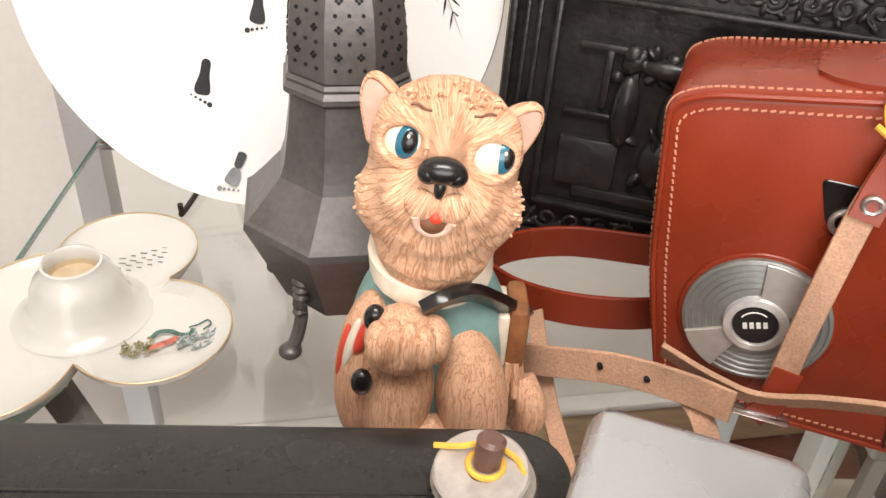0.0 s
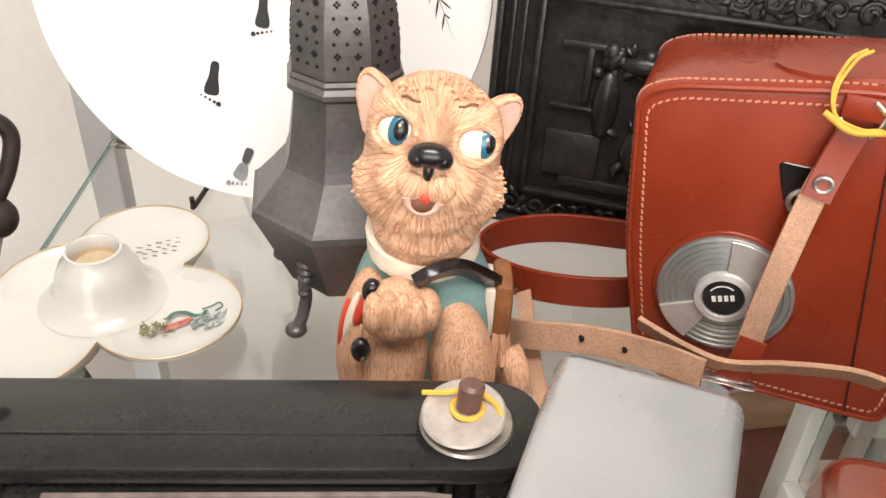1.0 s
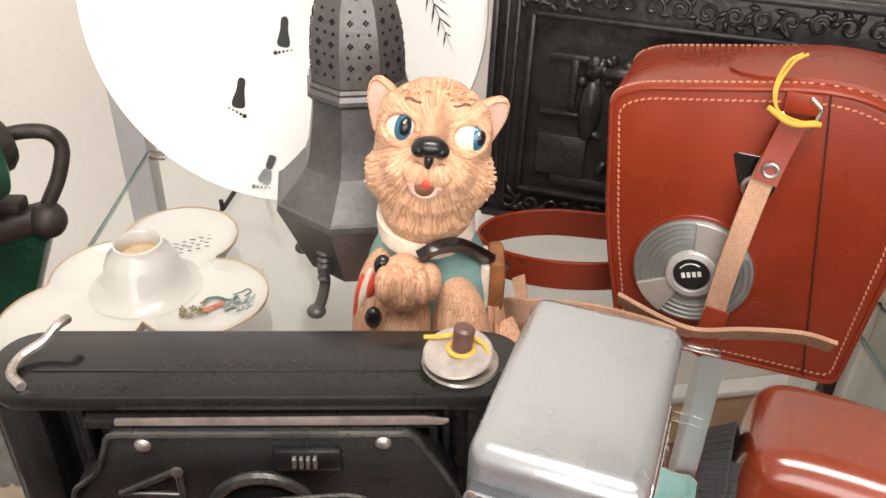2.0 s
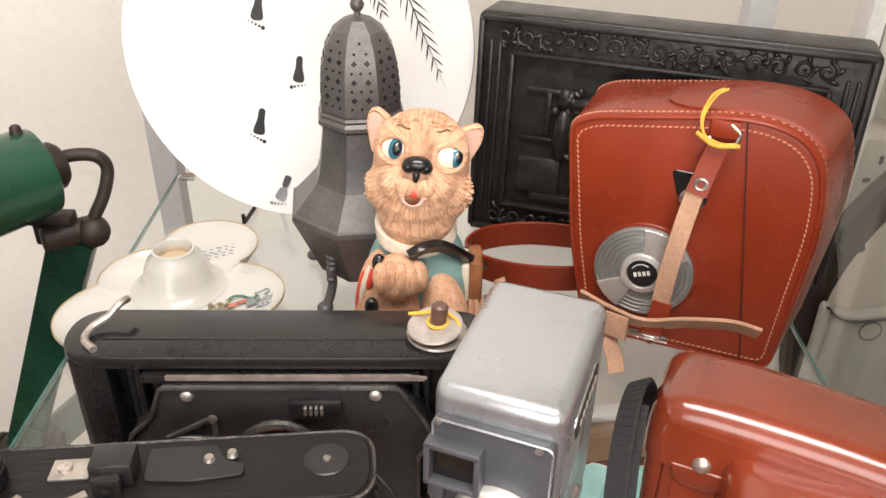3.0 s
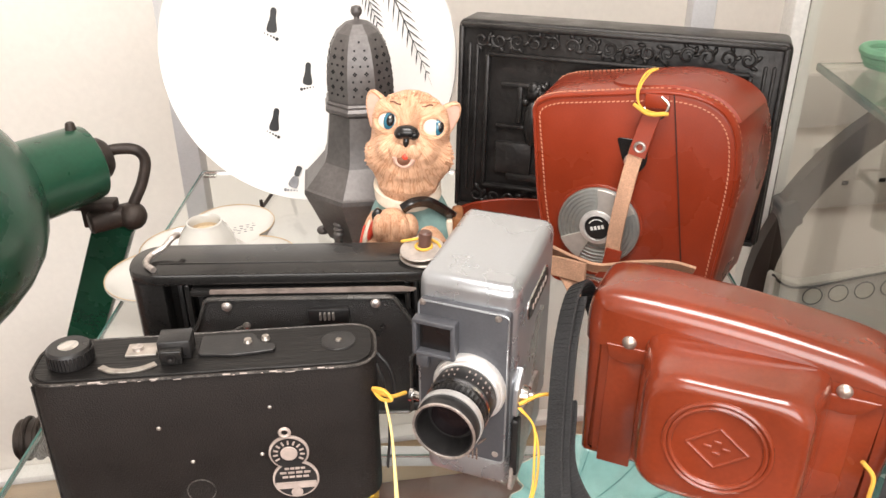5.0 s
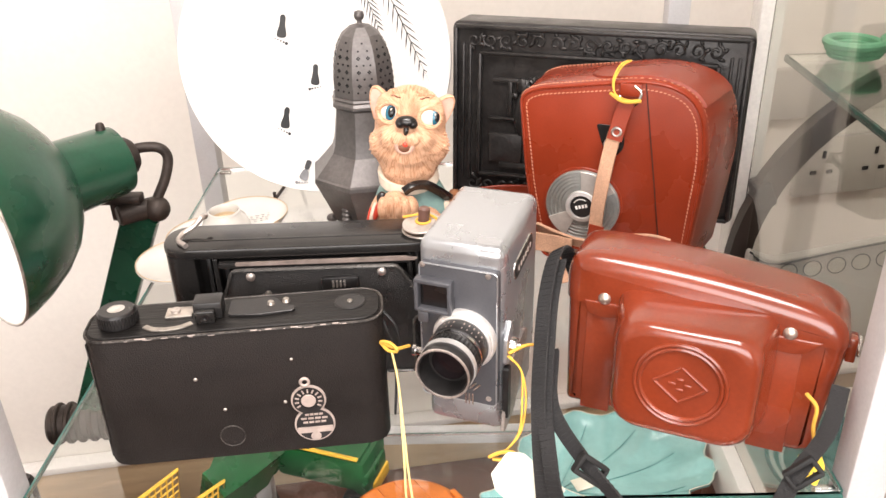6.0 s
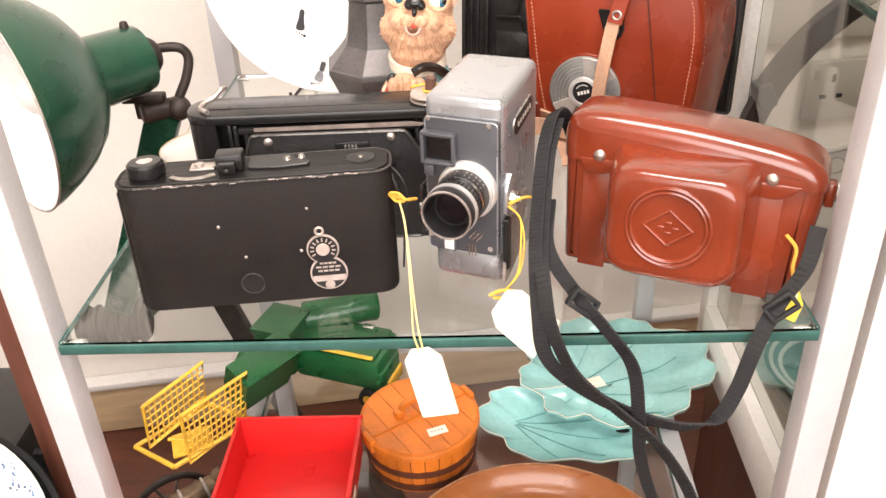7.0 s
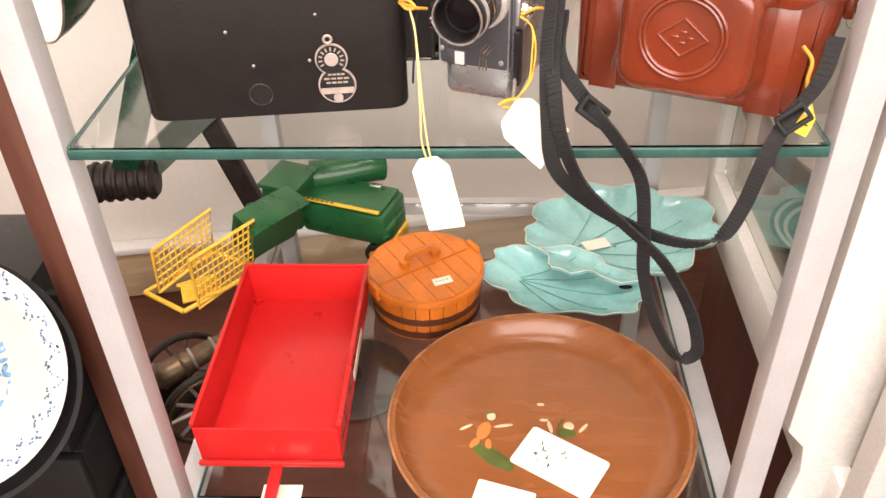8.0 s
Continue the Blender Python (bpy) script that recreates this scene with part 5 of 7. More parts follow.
bm = B(); lathe(bm, [(0.0085, 0), (0.0085, 0.0005), (0.0078, 0.0009), (0.0062, 0.0005), (0, 0.0006)], 32, m=pose(0.0600, 0.020, FH + 0.0006)); part("rosette", bm, M_BLACK, kf)
bm = B(); lathe(bm, [(0.0016, 0), (0.0014, 0.001), (0, 0.0014)], 14, m=pose(0.0600, 0.020, FH + 0.0010)); part("rosette_pin", bm, M_WORN, kf)


def on_front(x, z, y=-0.0002):
    return pose(x, y, z, 90)


bdg = B(); prism(bdg, circle(0.0094, 0.0355, 0.0395, 36), -0.0012, 0.001, 0.0002, 1); part("badge_disc", bdg, M_BADGE, kf, "round pale metal badge")
bdg = B(); prism(bdg, circle(0.0110, 0.0375, 0.0235, 36), -0.0011, 0.001, 0.0002, 1); part("badge_disc", bdg, M_BADGE, kf, "round pale metal badge")
bdg = B(); prism(bdg, circle(0.0084, 0.0355, 0.0395, 36), -0.0015, 0.001); part("badge_field", bdg, M_BLACK, kf)
bdg = B(); prism(bdg, circle(0.0100, 0.0375, 0.0235, 36), -0.0014, 0.001); part("badge_field", bdg, M_BLACK, kf)
bdg = B(); prism(bdg, circle(0.0040, 0.0355, 0.0395, 24), -0.0020, 0.001, 0.0003, 1); part("badge_hub", bdg, M_BADGE, kf)
bdg = B(); ring(bdg, 0.0022, 0.0008, (0.0345, -0.0012, 0.0515)); part("badge_lug", bdg, M_BADGE, kf)
for i in range(11):
    a = radians(-30 + 24 * i)
    bdg = B(); box(bdg, (0, 0, 0), (0.0008, 0.0006, 0.0022)); q = part("badge_mark", bdg, M_BADGE, kf); q.matrix_basis = pose(0.0355 + 0.0063 * math.cos(a), -0.0016, 0.0395 + 0.0063 * math.sin(a), 0, 90 - math.degrees(a))
for z, w in ((0.0305, 0.010), (0.0280, 0.015), (0.0255, 0.013)):
    for k in range(4):
        bdg = B(); box(bdg, (0.0375 - w / 2 + w * (k + 0.5) / 4, -0.0016, z), (w / 5, 0.0006, 0.0010)); part("badge_mark", bdg, M_BADGE, kf)
bdg = B(); box(bdg, (0.0375, -0.0016, 0.0205), (0.0190, 0.0007, 0.0036)); part("badge_band", bdg, M_BADGE, kf, "pale metal band on the badge")
bdg = B(); prism(bdg, circle(0.0028, 0.0375, 0.0160, 18), -0.0018, 0.001); part("badge_hub", bdg, M_BADGE, kf)
for x, z, r in ((-0.0230, 0.0525, 0.0011), (0.0215, 0.0335, 0.0010), (-0.0105, 0.0320, 0.0010), (0.0275, 0.0600, 0.0009)):
    bm = B(); lathe(bm, [(r, 0), (r, 0.0003), (0, 0.0008)], 14, m=on_front(x, z)); part("screw", bm, M_WORN, kf)
bm = B(); ring(bm, 0.0066, 0.0003, (-0.0105, -0.0001, 0.0200)); part("film_window_rim", bm, worn, kf)
bm = B(); prism(bm, circle(0.0062, -0.0105, 0.0200, 24), -0.0002, 0.001); part("film_window", bm, M_LEATHERETTE, kf)
bm = B(); sweep(bm, [(0.0770, 0.014, 0.071), (0.0800, 0.012, 0.060), (0.0815, 0.010, 0.045), (0.0815, 0.010, 0.030), (0.0800, 0.010, 0.012)], 0.0030, 0.0012, side=(0, 1, 0)); part("strap_wire", bm, M_BLACK, kf)
bm = B(); sweep(bm, [(0.0772, 0.018, 0.074), (0.0830, 0.016, 0.066), (0.0850, 0.014, 0.056), (0.0835, 0.012, 0.050)], 0.0009, 0, round_=True); part("strap_loop", bm, M_BLACK, kf)

for q in kf.children:
    if q.name.split(".")[0] in ("badge_disc", "badge_field", "badge_hub", "badge_lug", "badge_mark", "badge_band", "film_window", "film_window_rim"):
        q.matrix_basis = Matrix.Translation((-0.0016 if "badge" in q.name else 0.0016, 0, -0.0058)) @ q.matrix_basis

# ---- ciné camera ----
mc = thing("cine_camera", pose(0.0678, 0.0570, 0.0, -1, 0, -20.5) @ Matrix.Scale(1.035, 4), "silver and slate grey ciné camera with a black lens", "camera", "old cameras")
MW, MD, MH = 0.0470, 0.0680, 0.1185
bm = B(); box(bm, (0, MD / 2 + 0.002, 0.020 + (MH - 0.020) / 2), (MW, MD, MH - 0.020), 0.0055, 4)
for v in bm.verts:
    if v.co.z > 0.08:
        v.co.z += 0.0045 * min(max(v.co.y / MD, 0.0), 1.0)      # the top rises a little towards the back
part("body", bm, M_SILVER, mc)
bm = B(); box(bm, (0, MD / 2 + 0.004, 0.0125), (MW - 0.003, MD - 0.006, 0.025), 0.005, 3); part("base", bm, M_SILVER, mc, "rounded silver base")
bm = B(); prism(bm, rrect(MW - 0.0035, 0.0840, 0.003, 0, 0.0655), -0.0016, 0.004, 0.0008, 2); part("front_plate", bm, M_GREYP, mc, "slate grey enamelled front plate")
bm = B(); sweep(bm, [(x, -0.0016, z) for x, z in rrect(MW - 0.0042, 0.0832, 0.003, 0, 0.0655)] + [(rrect(MW - 0.0042, 0.0832, 0.003, 0, 0.0655)[0][0], -0.0016, rrect(MW - 0.0042, 0.0832, 0.003, 0, 0.0655)[0][1])], 0.0005, 0, round_=True, smooth=0, n=6); part("plate_edge", bm, M_SILVER, mc)
for c, s in (((-0.0125, -0.004, 0.0985), (0.0205, 0.006, 0.0026)), ((-0.0125, -0.004, 0.0815), (0.0205, 0.006, 0.0022)), ((-0.0217, -0.004, 0.090), (0.0024, 0.006, 0.0185)), ((-0.0032, -0.004, 0.090), (0.0024, 0.006, 0.0185))):
    bm = B(); box(bm, c, s, 0.0007); part("finder_frame", bm, M_GREYP, mc)
bm = B(); box(bm, (-0.0125, -0.0022, 0.090), (0.0165, 0.0014, 0.0150)); part("finder_window", bm, M_GLOSSB, mc, "dark glass finder window")
bm = B(); box(bm, (-0.0190, -0.0030, 0.0755), (0.0066, 0.0034, 0.0072), 0.0014); part("catch", bm, M_GREYP, mc)
for x, z in ((-0.0195, 0.1062), (0.0165, 0.1050), (0.0170, 0.0285), (-0.0200, 0.0330)):
    bm = B(); lathe(bm, [(0.0016, 0), (0.0016, 0.0004), (0, 0.0007)], 14, m=pose(x, -0.0016, z, 90)); part("screw", bm, M_OLDSTEEL, mc)
LX, LZ = 0.0040, 0.0660
lens = thing("lens", pose(LX, -0.0016, LZ, 90, 0, 0), "black and silver ciné lens", "lens"); lens.parent = mc; lens.matrix_basis = pose(LX, -0.0016, LZ, 90)
del lens["category"]
for nm, prof, m_ in (
    ("mount_ring", [(0.0175, 0), (0.0175, 0.0030), (0.0168, 0.0040), (0.0, 0.0040)], M_SATIN),
    ("silver_ring", [(0.0158, 0.002), (0.0162, 0.0026), (0.0162, 0.0062), (0.0155, 0.0068), (0.0, 0.0068)], M_SATIN),
    ("focus_ring", [(0.0146, 0.0066), (0.0150, 0.0072), (0.0150, 0.0160), (0.0143, 0.0166), (0, 0.0166)], M_BLACK),
    ("middle_ring", [(0.0144, 0.0164), (0.0150, 0.0168), (0.0150, 0.0186), (0, 0.0186)], M_STEEL),
    ("aperture_ring", [(0.0135, 0.0184), (0.0138, 0.0188), (0.0138, 0.0245), (0.0132, 0.0250), (0, 0.0250)], M_BLACK),
    ("front_silver", [(0.0146, 0.0246), (0.0150, 0.0252), (0.0150, 0.0284), (0.0126, 0.0282)], M_SATIN),
    ("hood_rim", [(0.0138, 0.0346), (0.0146, 0.0350), (0.0144, 0.0358), (0.0136, 0.0358), (0.0134, 0.0350)], M_OLDSTEEL),
    ("hood", [(0.0141, 0.0280), (0.0145, 0.0286), (0.0145, 0.0345), (0.0140, 0.0352), (0.0127, 0.0350), (0.0124, 0.0300), (0.0108, 0.0240), (0.0092, 0.0235), (0, 0.0235)], M_BLACK),
):
    bm = B(); lathe(bm, prof, 56); part(nm, bm, m_, lens)
bm = B(); lathe(bm, [(0.0092, 0.0262), (0.0060, 0.0270), (0, 0.0273)], 40); g = part("front_glass", bm, mat("coated_lens_glass", (0.010, 0.007, 0.008), 0.15, var=0.05, bump=0, spec=0.3), lens, "dark coated front glass")
for i in range(36):
    a = math.tau * i / 36
    bm = B(); box(bm, (0, 0, 0), (0.0008, 0.0013, 0.0036)); q = part("knurl", bm, M_BLACK, lens); q.matrix_basis = pose(0.0140 * math.cos(a), 0.0140 * math.sin(a), 0.0216, 0, 0, math.degrees(a))
for i in range(14):
    a = radians(35 + 11 * i)
    if i in (5, 9):
        continue
    bm = B(); box(bm, (0, 0, 0), (0.0004, 0.0007, 0.0014)); q = part("scale_mark", bm, M_BADGE, lens); q.matrix_basis = pose(0.0150 * math.cos(a), 0.0150 * math.sin(a), 0.0098, 0, 0, math.degrees(a))
    bm = B(); box(bm, (0, 0, 0), (0.0004, 0.0005, 0.0010)); q = part("scale_mark", bm, M_BADGE, lens); q.matrix_basis = pose(0.0150 * math.cos(a), 0.0150 * math.sin(a), 0.0138, 0, 0, math.degrees(a))
bm = B(); box(bm, (-0.0085, -0.0022, 0.0285), (0.0062, 0.0016, 0.0082), 0.0006); part("white_square", bm, M_WHITE, mc, "small white square panel")
bm = B(); box(bm, (-0.0105, -0.0020, 0.0285), (0.0125, 0.0010, 0.0098), 0.0004); part("square_frame", bm, M_GREYP, mc)
for i in range(3):
    bm = B(); box(bm, (0.0040 + 0.0020 * i, -0.0019, 0.0265), (0.0009, 0.0008, 0.0075)); part("logo_stripe", bm, M_STEEL, mc)
    bm = B(); box(bm, (0, 0, 0), (0.0009, 0.0008, 0.0060)); q = part("logo_stripe", bm, M_STEEL, mc); q.matrix_basis = pose(0.0060 + 0.0022 * i, -0.0019, 0.0365 - 0.0008 * i, 0, 40)
# right-hand side of the ciné camera
SX = MW / 2
bm = B(); prism(bm, rrect(0.036, 0.0115, 0.0055), -0.0008, 0.0004, 0.0003, 1, m=pose(SX - 0.0002, 0.038, 0.0985, 0, 0, 90) @ pose(0, 0, 0, 0, -8, 0)); part("badge_rim", bm, M_STEEL, mc)
bm = B(); prism(bm, rrect(0.034, 0.0098, 0.0047), -0.0012, 0.0004, 0.0003, 1, m=pose(SX - 0.0002, 0.038, 0.0985, 0, 0, 90) @ pose(0, 0, 0, 0, -8, 0)); part("name_badge", bm, M_BLACK, mc, "dark oval name badge")
for i in range(6):
    bm = B(); box(bm, (0, 0, 0), (0.0005, 0.0016, 0.0028)); q = part("badge_mark", bm, M_BADGE, mc); q.matrix_basis = pose(SX + 0.0012, 0.0270 + 0.0044 * i, 0.0970 + 0.0006 * i)
bm = B(); prism(bm, round_poly([(-0.006, -0.010), (0.004, -0.012), (0.007, 0.002), (0.003, 0.014), (-0.005, 0.006)], 0.002), -0.0024, 0.0004, 0.0006, 2, m=pose(SX, 0.008, 0.060, 0, 0, 90)); part("lug_plate", bm, M_SILVER, mc)
bm = B(); rod(bm, (SX, 0.011, 0.0575), (SX + 0.0062, 0.011, 0.0575), 0.0052, 0.0044, bevel=0.0008); part("lug_screw", bm, M_STEEL, mc, "bright chrome screw")
bm = B(); rod(bm, (SX + 0.006, 0.011, 0.0575), (SX + 0.0076, 0.011, 0.0575), 0.0024); part("lug_pin", bm, M_STEEL, mc)
bm = B(); prism(bm, round_poly([(-0.012, -0.024), (0.010, -0.020), (0.036, 0.018), (0.030, 0.022), (-0.004, 0.014)], 0.005), -0.0018, 0.0004, 0.0004, 1, m=pose(SX, 0.012, 0.028, 0, 0, 90)); part("winding_handle", bm, M_OLDSTEEL, mc, "folded metal winding handle")
bm = B(); prism(bm, rrect(0.006, 0.034, 0.002), -0.003, 0.0004, 0.0005, 1, m=pose(SX, 0.006, 0.030, 0, 0, 90)); part("side_catch", bm, M_BLACK, mc)
bm = B(); rod(bm, (-MW / 2, 0.010, 0.0430), (-MW / 2 - 0.0065, 0.010, 0.0430), 0.0026); rod(bm, (-MW / 2 - 0.0062, 0.010, 0.0430), (-MW / 2 - 0.0080, 0.010, 0.0430), 0.0036); part("release_button", bm, M_STEEL, mc, "bright steel release button")

# ---- moulded leather camera case ----
AG = pose(0.1285, 0.0830, 0.0015, -4, 0, -23.0) @ Matrix.Scale(1.02, 4)
ag = thing("leather_camera_case", AG, "chestnut moulded leather camera case with a snap-down flap", "camera case", "camera cases")
ago = round_poly([(0.003, 0.0), (0.134, 0.0), (0.1410, 0.003), (0.1490, 0.077), (0.135, 0.0880), (0.075, 0.0965), (0.020, 0.0990), (0.004, 0.0970), (0.0, 0.086)], [0.004, 0.002, 0.002, 0.012, 0.02, 0.03, 0.02, 0.008, 0.01], 6)
bm = B(); prism(bm, ago, 0.0, 0.042, 0.007, 4); part("body", bm, M_LEATHER2, ag)
agf = [(0.0720 + (x - 0.0720) * 1.016, 0.049 + (z - 0.049) * 1.022) for x, z in ago]
bm = B(); prism(bm, agf, -0.0018, 0.0438, 0.0095, 6, cut=0.0700); part("flap", bm, M_LEATHER2, ag, "closed top flap")
bulge = [rrect(w, h_ + 0.005, r, 0.0725, cz + 0.0025, 6) for w, h_, r, cz in ((0.087, 0.067, 0.010, 0.0455), (0.082, 0.065, 0.014, 0.0455), (0.079, 0.064, 0.017, 0.0457), (0.076, 0.063, 0.018, 0.0460), (0.0735, 0.061, 0.018, 0.0463), (0.0690, 0.0575, 0.017, 0.0467), (0.064, 0.053, 0.015, 0.0470), (0.056, 0.046, 0.012, 0.0475))]
ys = [0.004, -0.009, -0.0180, -0.0262, -0.0303, -0.0333, -0.0346, -0.0350]
bm = B(); loft(bm, [[(x, y, z) for x, z in r] for r, y in zip(bulge, ys)], True, True); bul = part("lens_bulge", bm, M_LEATHER2, ag, "box-shaped moulded lens cover", 80)
for r in (0.0232, 0.0208):
    bm = B(); ring(bm, r, 0.0014, (0.0715, -0.0348, 0.0505), n=56); part("embossed_ring", bm, M_LEATHER2, bul)
dia = [(0.0, 0.0105), (0.0135, 0.0), (0.0, -0.0105), (-0.0135, 0.0)]
for i in range(4):
    p, q = dia[i], dia[(i + 1) % 4]
    bm = B(); rod(bm, (0.0715 + p[0], -0.0350, 0.0505 + p[1]), (0.0715 + q[0], -0.0350, 0.0505 + q[1]), 0.0009, n=10); part("embossed_line", bm, M_LEATHER2, bul)
for dx, dz in ((-0.004, 0.0), (0.004, 0.0), (0, 0.003), (0, -0.003)):
    bm = B(); box(bm, (0.0715 + dx, -0.0351, 0.0505 + dz), (0.004, 0.0012, 0.0018), 0.0005); part("embossed_shape", bm, M_LEATHER2, bul)
for x, ang in ((0.0225, 4), (0.1195, 4)):
    bm = B(); prism(bm, round_poly([(-0.0110, -0.0045), (-0.0090, -0.0130), (0.006, -0.0140), (0.013, -0.0085), (0.016, -0.0045)], [0, 0.004, 0.006, 0.005, 0]), -0.0025, -0.0008, 0.0006, 2, m=pose(x, 0.0, 0.0765)); tb = part("flap_tab", bm, M_LEATHER2, ag)
    bm = B(); lathe(bm, [(0.0034, 0), (0.0036, 0.0005), (0.0032, 0.0014), (0.0018, 0.0022), (0, 0.0025)], 24, m=pose(x, -0.0016, 0.0745, 90)); part("snap_stud", bm, mat("nickel_stud", (0.52, 0.43, 0.37), 0.36, 0.85, var=0.1, bump=0.05), tb, "domed nickel snap stud")
for x0, lean in ((0.0215, -3), (0.1170, 4)):
    bm = B(); box(bm, (x0, -0.0003, 0.034), (0.020 if x0 > 0.1 else 0.017, 0.0016, 0.068), 0.0006, m=None); part("side_strap", bm, M_LEATHER2, ag)
bm = B(); ring(bm, 0.0050, 0.0008, (0.1535, 0.012, 0.067), "x"); part("strap_ring", bm, M_STEEL, ag)
bm = B(); box(bm, (0.1500, 0.012, 0.066), (0.005, 0.010, 0.014), 0.001); part("lug", bm, M_LEATHER2, ag)


def webbing(name, pts, w, label, side):
    """A black woven strap with cross ribs."""
    bm = B(); sweep(bm, pts, w, 0.0014, side=side, smooth=10)
    st = tagged(link_mesh(name, bm, M_WEB), label, "strap")
    path = smooth_path(pts, 14)
    bm = B()
    d0, s = 0.0, Vector(side).normalized()
    last = None
    for p, q in zip(path, path[1:]):
        d = (q - p).normalized(); s2 = Vector(side) - d * Vector(side).dot(d)
        if s2.length < 0.15 and last is not None:
            s2 = last - d * last.dot(d)
        s2.normalize()
        if last is not None:
            s2 = (s2 * 0.5 + last * 0.5); s2 = (s2 - d * s2.dot(d)).normalized()
        last = s2
        d0 += (q - p).length
        if d0 > 0.0021:
            d0 = 0.0
            u = d.cross(s2)
            m = Matrix(((s2.x, u.x, d.x, p.x), (s2.y, u.y, d.y, p.y), (s2.z, u.z, d.z, p.z), (0, 0, 0, 1)))
            box(bm, (0, 0, 0), (w * 0.94, 0.0021, 0.0010), m=m)
    r = part("rib", bm, M_WEB, st, "woven cross ribs"); tagged(r, kind="stuff")
    return st


webbing("neck_strap", [(0.1440, 0.118, 0.060), (0.1330, 0.110, 0.090), (0.1235, 0.090, 0.0990), (0.1165, 0.068, 0.0885), (0.1120, 0.045, 0.068), (0.1085, 0.018, 0.048), (0.1088, -0.008, 0.022), (0.1140, -0.013, -0.006), (0.1360, -0.014, -0.0288), (0.1678, -0.014, -0.0486), (0.1952, -0.014, -0.0576), (0.2140, -0.013, -0.0528), (0.2231, -0.012, -0.033), (0.2300, -0.010, -0.0032), (0.2400, -0.004, 0.020), (0.2560, 0.006, 0.038), (0.2640, 0.018, 0.058)], 0.0090, "black woven camera neck strap hanging over the shelf edge", (0.8, -0.25, 0.55))
webbing("carry_strap", [(0.1190, 0.052, 0.060), (0.1160, 0.020, 0.046), (0.1310, -0.004, 0.0295), (0.1455, -0.013, 0.0140), (0.1614, -0.016, -0.0101), (0.1673, -0.017, -0.0446), (0.1708, -0.017, -0.0779), (0.1813, -0.017, -0.1139), (0.1960, -0.018, -0.1425), (0.2050, -0.021, -0.1455), (0.2100, -0.024, -0.1330), (0.2001, -0.024, -0.1000), (0.1798, -0.022, -0.0651), (0.1537, -0.020, -0.0386), (0.1291, -0.018, -0.0136), (0.1161, -0.016, 0.0151), (0.1120, -0.006, 0.036), (0.1122, 0.019, 0.047), (0.1158, 0.046, 0.067), (0.1200, 0.068, 0.0855), (0.1265, 0.090, 0.0960)], 0.0082, "black woven carrying strap looped down below the shelf", (0.85, -0.5, 0.2))
for p, rz in (((0.1330, -0.0065, 0.0275), 40), ((0.2420, -0.006, 0.0215), -40)):
    bk = thing("strap_buckle", pose(*p, -25, rz, 0), "black plastic strap slider", "buckle", "strap buckles")
    bm = B(); box(bm, (0, 0, 0.0045), (0.0175, 0.0050, 0.0028), 0.001); part("bar", bm, M_RUBBER, bk)
    bm = B(); box(bm, (0, 0, -0.0045), (0.0175, 0.0050, 0.0028), 0.001); part("bar", bm, M_RUBBER, bk)
    for sx in (-1, 1):
        bm = B(); box(bm, (sx * 0.0078, 0, 0), (0.0022, 0.0048, 0.0090), 0.0006); part("side", bm, M_RUBBER, bk)

# ---- large stitched leather case ----
RM = pose(0.134, 0.2665, 0.0015, -2, 0, -20.5) @ Matrix.Scale(1.012, 4)
rc = thing("stitched_leather_case", RM, "red brown stitched leather ciné camera case with a lens opening", "camera case", "camera cases")
rco = round_poly([(0.002, 0.0), (0.1105, 0.0), (0.1190, 0.090), (0.1130, 0.1280), (0.0990, 0.1435), (0.0714, 0.1490), (-0.008, 0.1365), (-0.0195, 0.1300), (-0.0130, 0.060)], [0.006, 0.006, 0.03, 0.014, 0.014, 0.02, 0.008, 0.006, 0.02], 6)
RD = 0.074


def flare(poly, d):
    """The outline grows to the right towards the back."""
    return [(x + 0.018 * d * max(0, (x + 0.02) / 0.14) ** 1.5, z * (1 - 0.02 * d)) for x, z in poly]


def shrink(poly, d):
    c = Vector((0.050, 0.072))
    return [tuple(c + (Vector(p) - c) * (1 - d / (Vector(p) - c).length)) for p in poly]


bm = B()
loft(bm, [[(x, y, z) for x, z in shrink(flare(rco, max(y, 0) / RD), d)] for y, d in ((0.0, 0.0042), (0.0004, 0.0024), (0.0016, 0.0008), (0.0040, 0.0), (0.037, 0.0), (RD - 0.004, 0.0), (RD - 0.001, 0.001), (RD, 0.004))], True, True)
part("body", bm, M_LEATHER, rc, sharp=50)


def inset(poly, d):
    c = Vector((0.050, 0.072))
    out = []
    for x, z in poly:
        v = Vector((x, z)) - c
        out.append(tuple(c + v * (1 - d / v.length)))
    return out


def stitches(poly, y, step, horizontal=None):
    bm = B()
    pts = [Vector(p) for p in poly] + [Vector(poly[0])]
    acc = 0.0
    for a, b in zip(pts, pts[1:]):
        L = (b - a).length
        if L < 1e-6:
            continue
        d = (b - a) / L
        s = -acc
        while s + step < L:
            s += step
            p = a + d * s
            m = pose(p.x, y, p.y, 0, -math.degrees(math.atan2(d.y, d.x)) - 12)
            box(bm, (0, 0, 0), (step * 0.62, 0.0007, 0.0007), m=m)
        acc = (acc + L) % step if L >= step - acc else acc + L
    return bm


